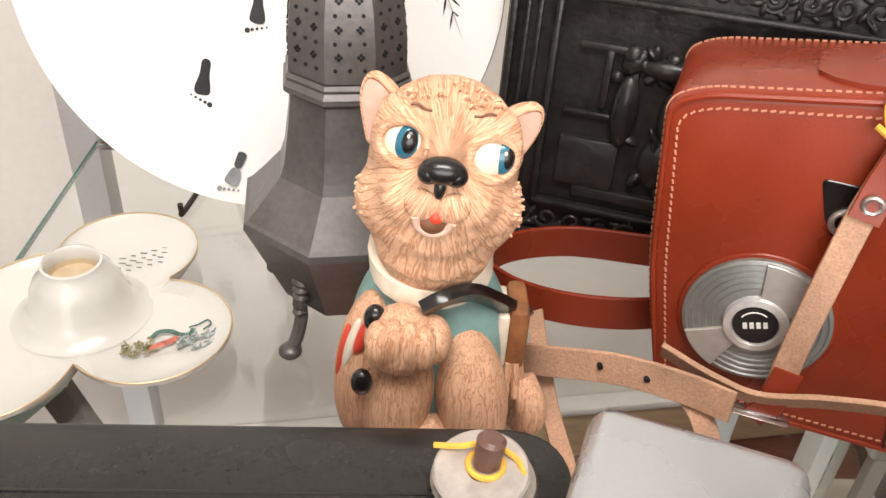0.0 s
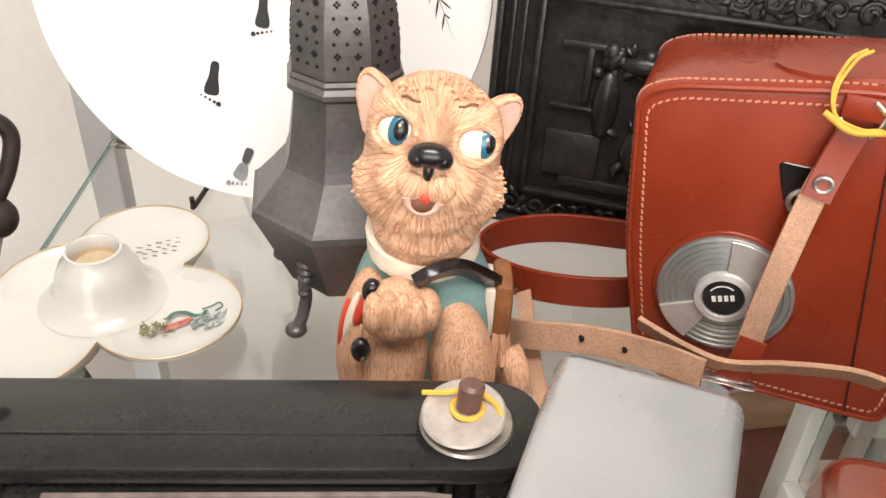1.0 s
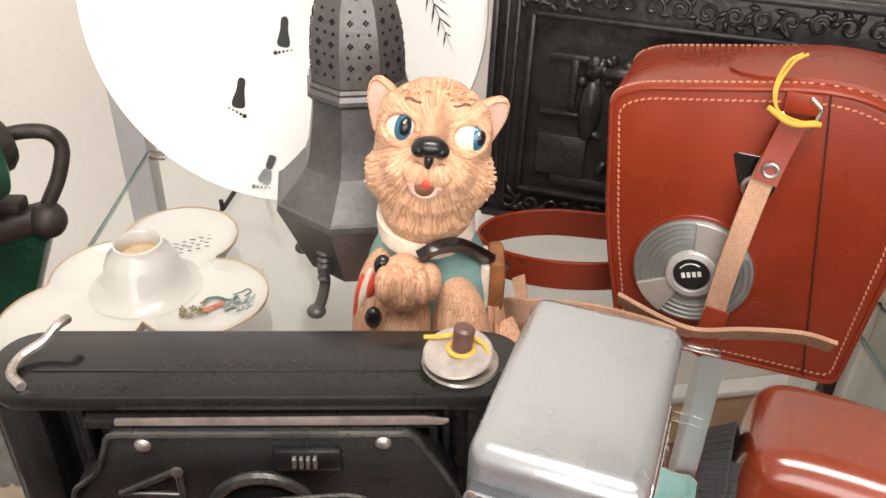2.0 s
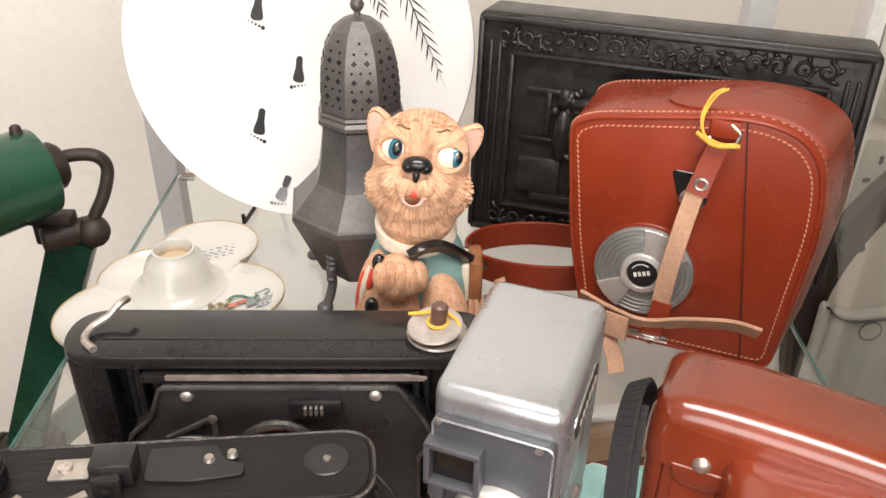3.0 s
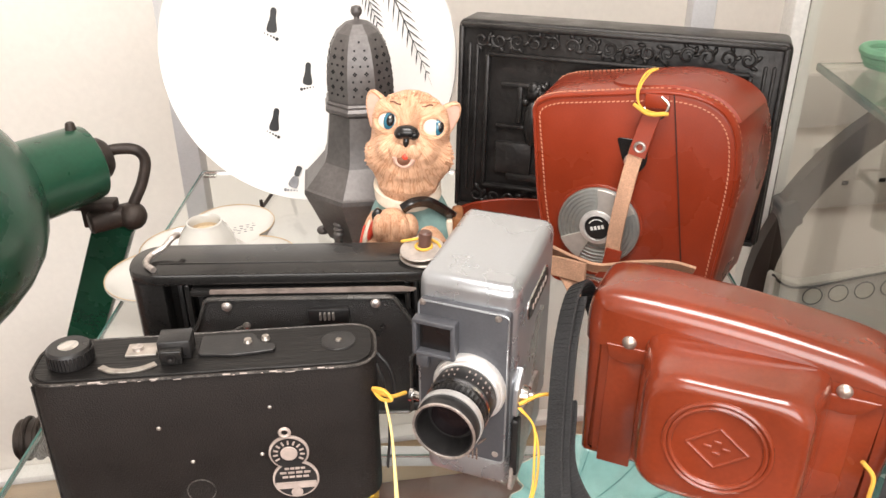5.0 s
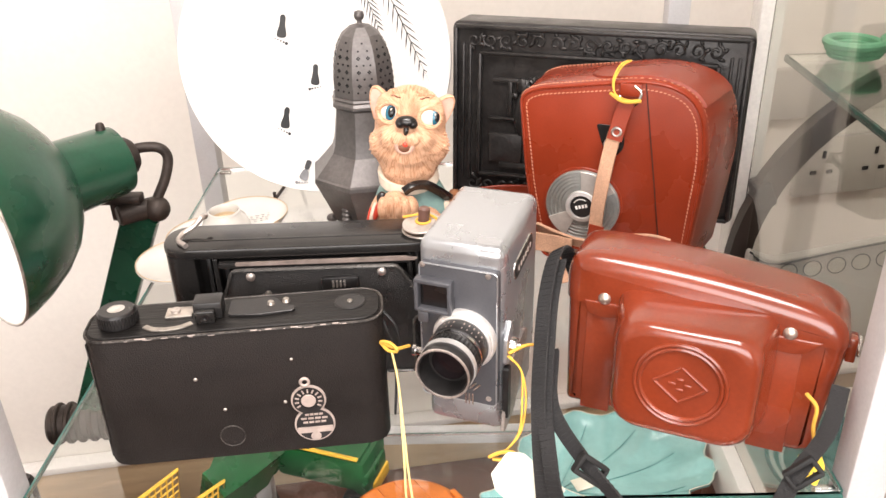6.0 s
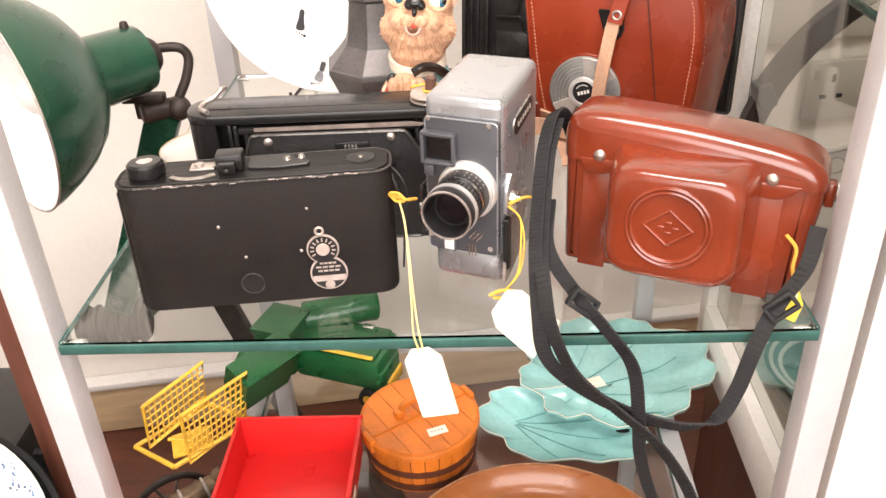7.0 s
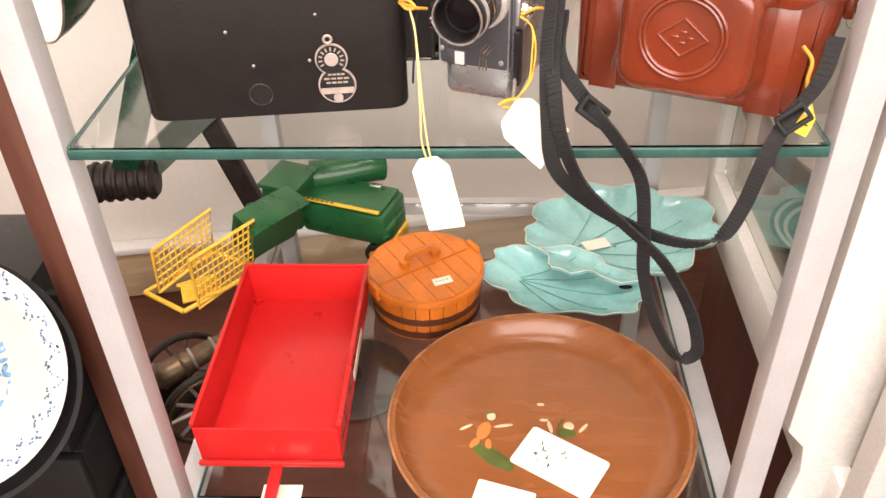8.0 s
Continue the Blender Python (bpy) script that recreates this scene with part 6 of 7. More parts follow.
st = part("stitching", stitches(inset(rco, 0.0068), -0.0001, 0.0030), M_STITCH, rc, "pale thread stitching"); tagged(st, kind="stuff")
bm = B()
for frac_y in (0.0035, 0.0680):
    pts = flare(rco, frac_y / RD)
    for a, b in zip(pts, pts[1:] + pts[:1]):
        a, b = Vector(a), Vector(b); L = (b - a).length
        n_ = int(L / 0.003)
        for k in range(max(n_, 1 if L > 0.0012 else 0)):
            p = a.lerp(b, (k + 0.5) / max(n_, 1)); d = (b - a).normalized()
            o = Vector((d.y, -d.x)) * 0.0002
            box(bm, (0, 0, 0), (0.0019, 0.0007, 0.0007), m=pose(p.x + o.x, frac_y + 0.002, p.y + o.y, 0, -math.degrees(math.atan2(d.y, d.x))))
st = part("rim_stitching", bm, M_STITCH, rc, "pale thread stitching along the side"); tagged(st, kind="stuff")
bm = B(); sweep(bm, [(0.0714, -0.0004, 0.1455), (0.0830, -0.0004, 0.0750), (0.0945, -0.0004, 0.003)], 0.0006, 0.0014, side=(1, 0, 0), smooth=0); part("seam", bm, mat("dark_leather_seam", (0.035, 0.010, 0.006), 0.7, bump=0), rc, "dark open seam")
bm = B(); sweep(bm, [(x, 0.0002, z) for x, z in inset(rco, 0.0018)] + [(inset(rco, 0.0018)[0][0], 0.0002, inset(rco, 0.0018)[0][1])], 0.0012, 0, round_=True, smooth=0, n=6); part("welt", bm, M_LEATHER, rc)
# the top flap: a sheet over the top edge that ends in a rounded tongue
edge = [Vector((x, z)) for x, z in rco if z > 0.127 and x > 0.0]
edge = [Vector((0.028, 0.1418)), Vector((0.033, 0.1426)), Vector((0.042, 0.1440)), Vector((0.054, 0.1458))] + sorted([e for e in edge if e.x > 0.060], key=lambda e: e.x)
rings = []
for i, e in enumerate(edge):
    d = (edge[min(i + 1, len(edge) - 1)] - edge[max(i - 1, 0)]).normalized()
    o = Vector((-d.y, d.x))
    h = (0.012, 0.020, 0.027)[i] if i < 3 else 0.0305
    pa, pb = e + o * 0.0002, e + o * 0.0020
    g = 0.018 * max(0, (e.x + 0.02) / 0.14) ** 1.5
    rings.append([(p.x + g * y / RD, y, p.y * (1 - 0.02 * y / RD)) for p, y in ((pa, 0.037 - h), (pb, 0.0376 - h), (pb, 0.0364 + h), (pa, 0.037 + h))])
bm = B(); loft(bm, rings, True, True); part("top_flap", bm, M_LEATHER, rc, "overlapping top flap with a rounded tongue")
# lens opening with its disc
DX, DZ = 0.0325, 0.0490
bm = B(); prism(bm, circle(0.0300, DX, DZ, 48), -0.0012, 0.002, 0.0004, 1); part("opening_rim", bm, M_LEATHER, rc)
bm = B(); lathe(bm, [(0.0282, 0.0), (0.0280, 0.0020), (0.0266, 0.0026), (0.0262, 0.0019), (0.0240, 0.0026), (0.0236, 0.0019), (0.0214, 0.0026), (0.0210, 0.0019), (0.0188, 0.0026), (0.0184, 0.0019), (0.0162, 0.0026), (0.0158, 0.0019), (0.0136, 0.0026), (0.0, 0.0024)], 64, m=pose(DX, -0.0008, DZ, 90)); part("lens_disc", bm, mat("grey_ribbed_metal", (0.29, 0.295, 0.28), 0.42, 0.6, var=0.15, scale=60, bump=0.1), rc, "ribbed grey metal lens disc")
def sector(a0, a1, r0, r1, n_=10):
    A = [radians(a0 + (a1 - a0) * i / n_) for i in range(n_ + 1)]
    return [(DX + r1 * math.cos(a), DZ + r1 * math.sin(a)) for a in A] + [(DX + r0 * math.cos(a), DZ + r0 * math.sin(a)) for a in A[::-1]]
# two raised sectors of the disc in a paler metal colour
for a0, a1 in ((30, 95), (205, 245)):
    bm = B(); prism(bm, sector(a0, a1, 0.012, 0.0275), -0.0048, -0.0030, 0.0003, 1); part("cover_blade", bm, mat("pale_brushed_metal", (0.50, 0.465, 0.43), 0.38, 0.5, var=0.08, scale=60, bump=0.1), rc, "pale brushed metal sector")
bm = B(); lathe(bm, [(0.0122, 0.002), (0.0125, 0.0045), (0.0118, 0.0060), (0.0092, 0.0064), (0.0086, 0.0050), (0, 0.0048)], 48, m=pose(DX, 0, DZ, 90)); hub = part("hub_ring", bm, M_SATIN, rc, "bright steel hub")
bm = B(); lathe(bm, [(0.0086, 0.0050), (0.0082, 0.0056), (0, 0.0056)], 40, m=pose(DX, 0, DZ, 90)); part("hub_face", bm, M_BLACK, hub, "black hub face")
for i in range(4):
    bm = B(); box(bm, (0, 0, 0), (0.0016, 0.0006, 0.0026)); q = part("hub_mark", bm, M_WHITE, hub); q.matrix_basis = pose(DX - 0.0036 + 0.0024 * i, -0.0058, DZ + 0.0008 * i - 0.001, 0, -18)
bm = B(); sweep(bm, [(DX + 0.0062 * math.cos(a), -0.0058, DZ + 0.0062 * math.sin(a)) for a in [radians(60 + 12 * i) for i in range(9)]], 0.0003, 0, round_=True, smooth=0, n=6); part("hub_line", bm, M_WHITE, hub)
bm = B(); prism(bm, round_poly([(0.0385, 0.1135), (0.0590, 0.1130), (0.0600, 0.0960), (0.0520, 0.0880), (0.0445, 0.0960)], [0.003, 0.006, 0.006, 0.005, 0.005]), -0.0006, 0.002, 0.0003, 1); part("finder_opening", bm, M_GLOSSB, rc, "dark finder opening")
bm = B(); ring(bm, 0.0045, 0.0012, (0.0505, -0.0015, 0.0985)); part("finder_eyepiece", bm, M_OLDSTEEL, rc)
# strap with ring and string
bm = B(); sweep(bm, [(0.0590, -0.0040, 0.1310), (0.0560, -0.0060, 0.1180), (0.0530, -0.0095, 0.1060), (0.0500, -0.0140, 0.0850), (0.0470, -0.0180, 0.0560), (0.0455, -0.0180, 0.0250), (0.0420, -0.0160, 0.0130)], 0.0100, 0.0020, side=(1, 0, 0.2)); part("front_strap", bm, M_SUEDE, rc, "worn tan leather strap")
bm = B(); sweep(bm, [(0.0600, -0.0055, 0.1330), (0.0565, -0.0078, 0.1190), (0.0540, -0.0110, 0.1060)], 0.0112, 0.0016, side=(1, 0, 0.2)); part("strap_end", bm, M_LEATHER, rc)
bm = B(); sweep(bm, [(0.0475, -0.0195, 0.0420), (0.0450, -0.0200, 0.0250), (0.0400, -0.0190, 0.0150)], 0.0110, 0.0016, side=(1, 0, 0.2)); part("strap_end", bm, M_LEATHER, rc)
bm = B(); ring(bm, 0.0030, 0.0010, (0.0552, -0.0105, 0.1120)); part("eyelet", bm, M_OLDSTEEL, rc)
bm = B(); sweep(bm, [(0.0540, -0.003, 0.1360), (0.0590, -0.004, 0.1300), (0.0660, -0.004, 0.1310), (0.0690, -0.003, 0.1390), (0.0640, -0.003, 0.1440)], 0.0011, 0, round_=True); part("d_ring", bm, M_STEEL, rc, "steel ring")
bm = B(); box(bm, (0.0615, -0.0020, 0.1405), (0.0150, 0.0024, 0.0090), 0.0008); part("ring_tab", bm, M_LEATHER, rc)
for k in range(2):
    bm = B(); sweep(bm, [(0.0690 - 0.001 * k, -0.0060, 0.1350), (0.0610, -0.0085, 0.1330 + 0.002 * k), (0.0520, -0.0070, 0.1380), (0.0490 + 0.001 * k, -0.0040, 0.1470), (0.0520 + 0.002 * k, 0.002, 0.1560), (0.0570 + 0.002 * k, 0.006, 0.1590)], 0.0007, 0, round_=True, n=6); part("string", bm, M_STRING, rc, "yellow cotton string")
bm = B(); sweep(bm, [(0.0480, -0.0068, 0.1385), (0.0580, -0.0095, 0.1340), (0.0700, -0.0070, 0.1345)], 0.0012, 0, round_=True, n=8); part("string_knot", bm, M_STRING, rc)
bm = B(); sweep(bm, [(0.0010, -0.0120, 0.0310), (0.0220, -0.0190, 0.0285), (0.0400, -0.0210, 0.0270), (0.0620, -0.0210, 0.0335), (0.0850, -0.0200, 0.0375), (0.1000, -0.0180, 0.0350)], 0.0095, 0.0022, side=(0, -0.55, 1)); part("base_strap", bm, M_SUEDE, rc, "worn tan leather strap")
bm = B(); box(bm, (0.0420, -0.0200, 0.0185), (0.0240, 0.0040, 0.0032), 0.0008, m=None); part("buckle_bar", bm, M_STEEL, rc)
sp = thing("loose_leather_strap", pose(0, 0, 0), "long leather strap of a case lying on the glass", "strap")
bm = B(); sweep(bm, [(0.1600, 0.3030, 0.0170), (0.1300, 0.3000, 0.0150), (0.1000, 0.3050, 0.0130), (0.0760, 0.3180, 0.0110), (0.0640, 0.3360, 0.0105), (0.0760, 0.3540, 0.0110), (0.1080, 0.3600, 0.0130), (0.1500, 0.3500, 0.0160)], 0.0185, 0.0022, side=(0, 0, 1)); part("looped_strap", bm, M_LEATHER, sp)
bm = B(); sweep(bm, [(0.0760, 0.2680, 0.0150), (0.0860, 0.2600, 0.0205), (0.1136, 0.2510, 0.0255), (0.1380, 0.2400, 0.0270), (0.1540, 0.2290, 0.0280)], 0.0140, 0.0022, side=(0, 0.25, 1)); us = part("tan_strap", bm, M_SUEDE, sp, "rough tan underside of the strap")
for k, (x, y, z) in enumerate(((0.1060, 0.2530, 0.0260), (0.1240, 0.2462, 0.0262))):
    bm = B(); rod(bm, (x, y - 0.0020, z), (x, y + 0.002, z), 0.0012, n=12); part("strap_hole", bm, M_HOLE, us)
bm = B(); sweep(bm, [(0.0860, 0.3050, 0.0100), (0.0870, 0.2750, 0.0050), (0.0885, 0.2450, 0.0030), (0.0920, 0.2150, 0.0020), (0.0940, 0.1850, 0.0016)], 0.0075, 0.0018, side=(1, 0, 0.5)); part("lying_strap", bm, M_SUEDE, sp)
bm = B(); sweep(bm, [(0.1400, 0.2440, 0.0230), (0.1455, 0.2350, 0.0170), (0.1490, 0.2270, 0.0090), (0.1500, 0.2210, 0.0030)], 0.0095, 0.0020, side=(1, 0, 0.4)); part("hanging_end", bm, M_SUEDE, sp)

# ---- desk lamp beside the stand ----
lamp = thing("desk_lamp", pose(-0.10, 0.505, FLOOR_Z), "dark green enamelled jointed lamp with a white-lined shade", "lamp")
LO = Vector((0.10, -0.505, -FLOOR_Z))


def lp(*p):
    return tuple(Vector(p) + LO)


AX = Vector((-0.67, -0.74, -0.03)).normalized()
CAP = Vector((-0.2180, 0.3640, 0.0580)) + LO
LM = Matrix.Translation(CAP) @ AX.to_track_quat("Z", "X").to_matrix().to_4x4()
bm = B(); lathe(bm, [(0.0, 0.008), (0.0250, 0.008), (0.0290, 0.0100), (0.0305, 0.016), (0.0318, 0.060), (0.0330, 0.068)], 56, m=LM); part("lamp_housing", bm, M_GREEN, lamp)
BELL = [(0.0310, 0.062), (0.0360, 0.0640), (0.0460, 0.0690), (0.0600, 0.0790), (0.0740, 0.0950), (0.0850, 0.1140), (0.0925, 0.1320), (0.0955, 0.1430)]
bm = B(); lathe(bm, BELL, 72, m=LM); sh = part("shade", bm, M_GREEN, lamp)
bm = B(); lathe(bm, [(r - 0.0012, z + 0.0008) for r, z in BELL], 72, m=LM); part("shade_lining", bm, M_SHADEIN, sh, "white enamelled lining")
bm = B(); ring(bm, 0.0950, 0.0010, (0, 0, 0.143), "z", n=72)
bmesh.ops.transform(bm, matrix=LM, verts=bm.verts); part("shade_rim", bm, M_WORN, sh, "rim worn to metal")
bm = B(); lathe(bm, [(0, -0.004), (0.0130, -0.004), (0.0165, 0.000), (0.0175, 0.008), (0.017, 0.010)], 40, m=LM); part("end_cap", bm, M_LAMPIRON, lamp)
bm = B(); sc = LM @ Vector((0.0, 0.0, 0.020)); rod(bm, sc + Vector((0, 0, 0.028)), sc + Vector((0, 0, 0.036)), 0.0046, 0.0034, bevel=0.001); part("top_screw", bm, M_LAMPIRON, lamp)
bm = B(); ball(bm, (0, 0, 0), (0.026, 0.026, 0.036), seg=28, m=None); bmesh.ops.transform(bm, matrix=LM @ Matrix.Translation((0, 0, 0.090)), verts=bm.verts); part("bulb", bm, mat("frosted_bulb", (0.82, 0.80, 0.76), 0.3, var=0.02, bump=0), lamp, "unlit frosted bulb")
bm = B(); sweep(bm, [lp(-0.2235, 0.3670, 0.0595), lp(-0.2085, 0.3730, 0.0615), lp(-0.1945, 0.3760, 0.0595), lp(-0.1890, 0.3770, 0.0495), lp(-0.1935, 0.3730, 0.0315), lp(-0.2015, 0.3680, 0.0155), lp(-0.2055, 0.3660, 0.0055)], 0.0046, 0, round_=True, n=12); part("bent_rod", bm, M_LAMPIRON, lamp)
bm = B(); box(bm, lp(-0.2335, 0.3620, 0.0175), (0.040, 0.014, 0.008), 0.002); box(bm, lp(-0.2295, 0.3620, 0.0075), (0.026, 0.012, 0.020), 0.002); part("bracket", bm, M_LAMPIRON, lamp)
bm = B(); rod(bm, lp(-0.2345, 0.3500, 0.0055), lp(-0.2015, 0.3720, 0.0055), 0.0095, bevel=0.002); part("pivot_bolt", bm, M_LAMPIRON, lamp)
bm = B(); ball(bm, lp(-0.2030, 0.3650, 0.0050), (0.0115, 0.0115, 0.0120), seg=20); part("pivot_knob", bm, M_LAMPIRON, lamp)


def bar(a, b, w, th, side):
    bm = B(); sweep(bm, [lp(*a), lp(*b)], w, th, side=side, smooth=0)
    return bm


part("upper_arm", bar((-0.2180, 0.3650, 0.0010), (-0.3640, 0.4480, -0.3000), 0.0330, 0.0140, (0.9, 0, -0.35)), M_GREEN, lamp)
bm = B(); rod(bm, lp(-0.4080, 0.4400, -0.3050), lp(-0.3250, 0.4500, -0.3050), 0.0225, bevel=0.003); jt = part("elbow_drum", bm, M_LAMPIRON, lamp)
for i in range(6):
    bm = B(); x = -0.400 + 0.013 * i; rod(bm, lp(x, 0.4410 + 0.0016 * i, -0.3050), lp(x + 0.006, 0.4417 + 0.0016 * i, -0.3050), 0.0255, bevel=0.0015); part("drum_rib", bm, M_LAMPIRON, jt)
part("lower_arm", bar((-0.3500, 0.4600, -0.3050), (-0.2600, 0.5000, -0.2350), 0.034, 0.014, (0.6, 0, -0.8)), mat("grey_green_paint", (0.10, 0.12, 0.10), 0.4, var=0.2, bump=0.1), lamp)
part("stem", bar((-0.2780, 0.5100, -0.2300), (-0.1240, 0.5100, -0.7180), 0.028, 0.014, (0.95, 0, 0.3)), M_LAMPIRON, lamp)
bm = B(); lathe(bm, [(0, 0), (0.085, 0), (0.088, 0.006), (0.08, 0.014), (0.02, 0.022), (0, 0.022)], 48, m=pose(-0.024, 0.015, 0.0)); part("base", bm, M_LAMPIRON, lamp)

# ---- price tags ----
def price_tag(name, m, w, h, label, material=None, group="price tags"):
    tg = thing(name, m, label, "price tag", group)
    bm = B(); prism(bm, round_poly([(-w / 2, -h), (w / 2, -h), (w / 2, -0.007), (w / 2 - 0.006, 0), (-w / 2 + 0.006, 0), (-w / 2, -0.007)], 0.0012, 3), -0.0004, 0.0004); part("card", bm, material or M_PAPER, tg)
    bm = B(); ring(bm, 0.0022, 0.0006, (0, -0.0004, -0.0045)); part("eyelet", bm, M_PAPER, tg)
    return tg


t1 = price_tag("price_tag", pose(0.0415, -0.0060, -0.0020, -4, -13, -6), 0.0225, 0.0480, "blank cream price tag on string hanging below the shelf edge")
for k in (-1, 1):
    bm = B(); sweep(bm, [(0.0310, 0.0480, 0.0640), (0.0350, 0.0300, 0.0560), (0.0385 + 0.0008 * k, 0.0040, 0.0240), (0.0400 + 0.0016 * k, -0.0050, 0.0080), (0.0430 + 0.0010 * k, -0.0065, -0.0065)], 0.0006, 0, round_=True, n=6)
    s = part("string", bm, M_PALESTR, t1, "cream string"); s.matrix_basis = t1.matrix_world.inverted()
bm = B(); sweep(bm, [(0.0240, 0.0560, 0.0660), (0.0290, 0.0500, 0.0640), (0.0340, 0.0470, 0.0660), (0.0300, 0.0500, 0.0690), (0.0250, 0.0540, 0.0670), (0.0330, 0.0520, 0.0640), (0.0400, 0.0600, 0.0600)], 0.0010, 0, round_=True, n=6)
s = part("string_knot", bm, M_STRING, t1, "yellow string knot"); s.matrix_basis = t1.matrix_world.inverted()
t2 = price_tag("price_tag", pose(0.0875, 0.0080, 0.0200, -32, -60, 0), 0.0290, 0.0350, "blank cream price tag leaning on the glass shelf")
for k in (0, 1):
    bm = B(); sweep(bm, [(0.0945 + 0.001 * k, 0.0500, 0.0585), (0.1010, 0.0400, 0.0560), (0.1010 + 0.002 * k, 0.0300, 0.0460), (0.0990 + 0.001 * k, 0.0180, 0.0340), (0.0930, 0.0120, 0.0270), (0.0860, 0.0090, 0.0240)], 0.0006, 0, round_=True, n=6)
    s = part("string", bm, M_STRING, t2, "yellow string"); s.matrix_basis = t2.matrix_world.inverted()
bm = B(); sweep(bm, [(0.0820, 0.0085, 0.0235), (0.0880, 0.0080, 0.0270), (0.0950, 0.0090, 0.0260), (0.0900, 0.0085, 0.0220), (0.0840, 0.0080, 0.0225)], 0.0010, 0, round_=True, n=6)
s = part("string_knot", bm, M_STRING, t2); s.matrix_basis = t2.matrix_world.inverted()
bm = B(); sweep(bm, [(0.0950, 0.0520, 0.0590), (0.1040, 0.0560, 0.0610), (0.1110, 0.0600, 0.0590)], 0.0010, 0, round_=True, n=6)
s = part("string_loop", bm, M_STRING, t2); s.matrix_basis = t2.matrix_world.inverted()
t3 = price_tag("price_tag", pose(0.2550, 0.0100, 0.0230, -30, 22, -14), 0.0150, 0.0180, "bright yellow price tag beside the leather case", M_YTAG)
for i in range(3):
    bm = B(); box(bm, (-0.004 + 0.004 * i, -0.0006, -0.0120 - 0.002 * (i % 2)), (0.0026, 0.0003, 0.0010)); part("pen_mark", bm, M_INK, t3)
bm = B(); sweep(bm, [(0.2480, 0.0200, 0.0520), (0.2540, 0.0180, 0.0440), (0.2530, 0.0150, 0.0330), (0.2550, 0.0110, 0.0210)], 0.0011, 0, round_=True, n=6)
s = part("string", bm, M_STRING, t3); s.matrix_basis = t3.matrix_world.inverted()

# ---- things on the lower shelf ----
# red toy trailer
tr = thing("toy_trailer", pose(-0.1060, 0.0415, GLASS2), "bright red plastic toy trailer with an empty open box", "toy trailer")
TW, TL, TZ0, TZ1 = 0.129, 0.2090, 0.028, 0.070
bm = B(); box(bm, (0, TL / 2, TZ0), (TW - 0.008, TL, 0.003), 0.0005); part("bed", bm, M_RED, tr)
for sx in (-1, 1):
    bm = B(); sweep(bm, [(sx * (TW / 2 - 0.0045), 0.0, TZ0 + 0.020), (sx * (TW / 2 - 0.0045), TL, TZ0 + 0.020)], 0.0440, 0.0022, side=(sx * 0.07, 0, 1), smooth=0); part("side_wall", bm, M_RED, tr)
    bm = B(); box(bm, (sx * (TW / 2 - 0.003), TL / 2, TZ1 + 0.0005), (0.0040, TL + 0.002, 0.0025), 0.0008); part("top_lip", bm, M_RED, tr)
    for y in (0.045, 0.165):
        bm = B(); lathe(bm, [(0.004, -0.006), (0.0125, -0.006), (0.0138, -0.004), (0.0138, 0.004), (0.0125, 0.006), (0.004, 0.006)], 28, m=pose(sx * 0.046, y, 0.0138, 0, 90)); wh = part("wheel", bm, M_RUBBER, tr)
        bm = B(); rod(bm, (sx * 0.040, y, 0.0138), (sx * 0.053, y, 0.0138), 0.0045); part("hub", bm, M_YELLOW, wh)
bm = B(); sweep(bm, [(-TW / 2 + 0.004, -0.001, TZ0 + 0.018), (TW / 2 - 0.004, -0.001, TZ0 + 0.018)], 0.0440, 0.0022, side=(0, -0.06, 1), smooth=0); part("front_wall", bm, M_RED, tr)
bm = B(); box(bm, (0, -0.004, TZ0 - 0.002), (TW - 0.004, 0.0040, 0.0050), 0.001); part("front_lip", bm, M_RED, tr)
bm = B(); sweep(bm, [(-TW / 2 + 0.004, TL, TZ0 + 0.020), (TW / 2 - 0.004, TL, TZ0 + 0.020)], 0.0460, 0.0022, side=(0, 0.06, 1), smooth=0); part("tailgate", bm, M_RED, tr)
bm = B(); box(bm, (0, TL + 0.002, TZ1 + 0.001), (TW, 0.004, 0.0025), 0.0008); part("top_lip", bm, M_RED, tr)
for y in (0.045, 0.165):
    bm = B(); rod(bm, (-0.050, y, 0.0138), (0.050, y, 0.0138), 0.0022, n=10); part("axle", bm, M_OLDSTEEL, tr)
    bm = B(); box(bm, (0, y, 0.0205), (0.06, 0.010, 0.012), 0.001); part("axle_block", bm, M_RED, tr)
bm = B(); box(bm, (0.004, -0.032, 0.020), (0.0100, 0.060, 0.0050), 0.001); part("drawbar", bm, M_RED, tr)
bm = B(); box(bm, (TW / 2 - 0.0012, 0.105, TZ0 + 0.022), (0.0010, 0.060, 0.010), 0.0003); part("side_decal", bm, M_CREAM, tr, "pale printed strip")
pc = B(); prism(pc, rrect(0.034, 0.026, 0.001), 0, 0.0006, m=pose(-0.0985, 0.0215, GLASS2 + 0.0006, 90)); tagged(link_mesh("price_card", pc, M_PAPER), "small blank white card on the glass", "price card")

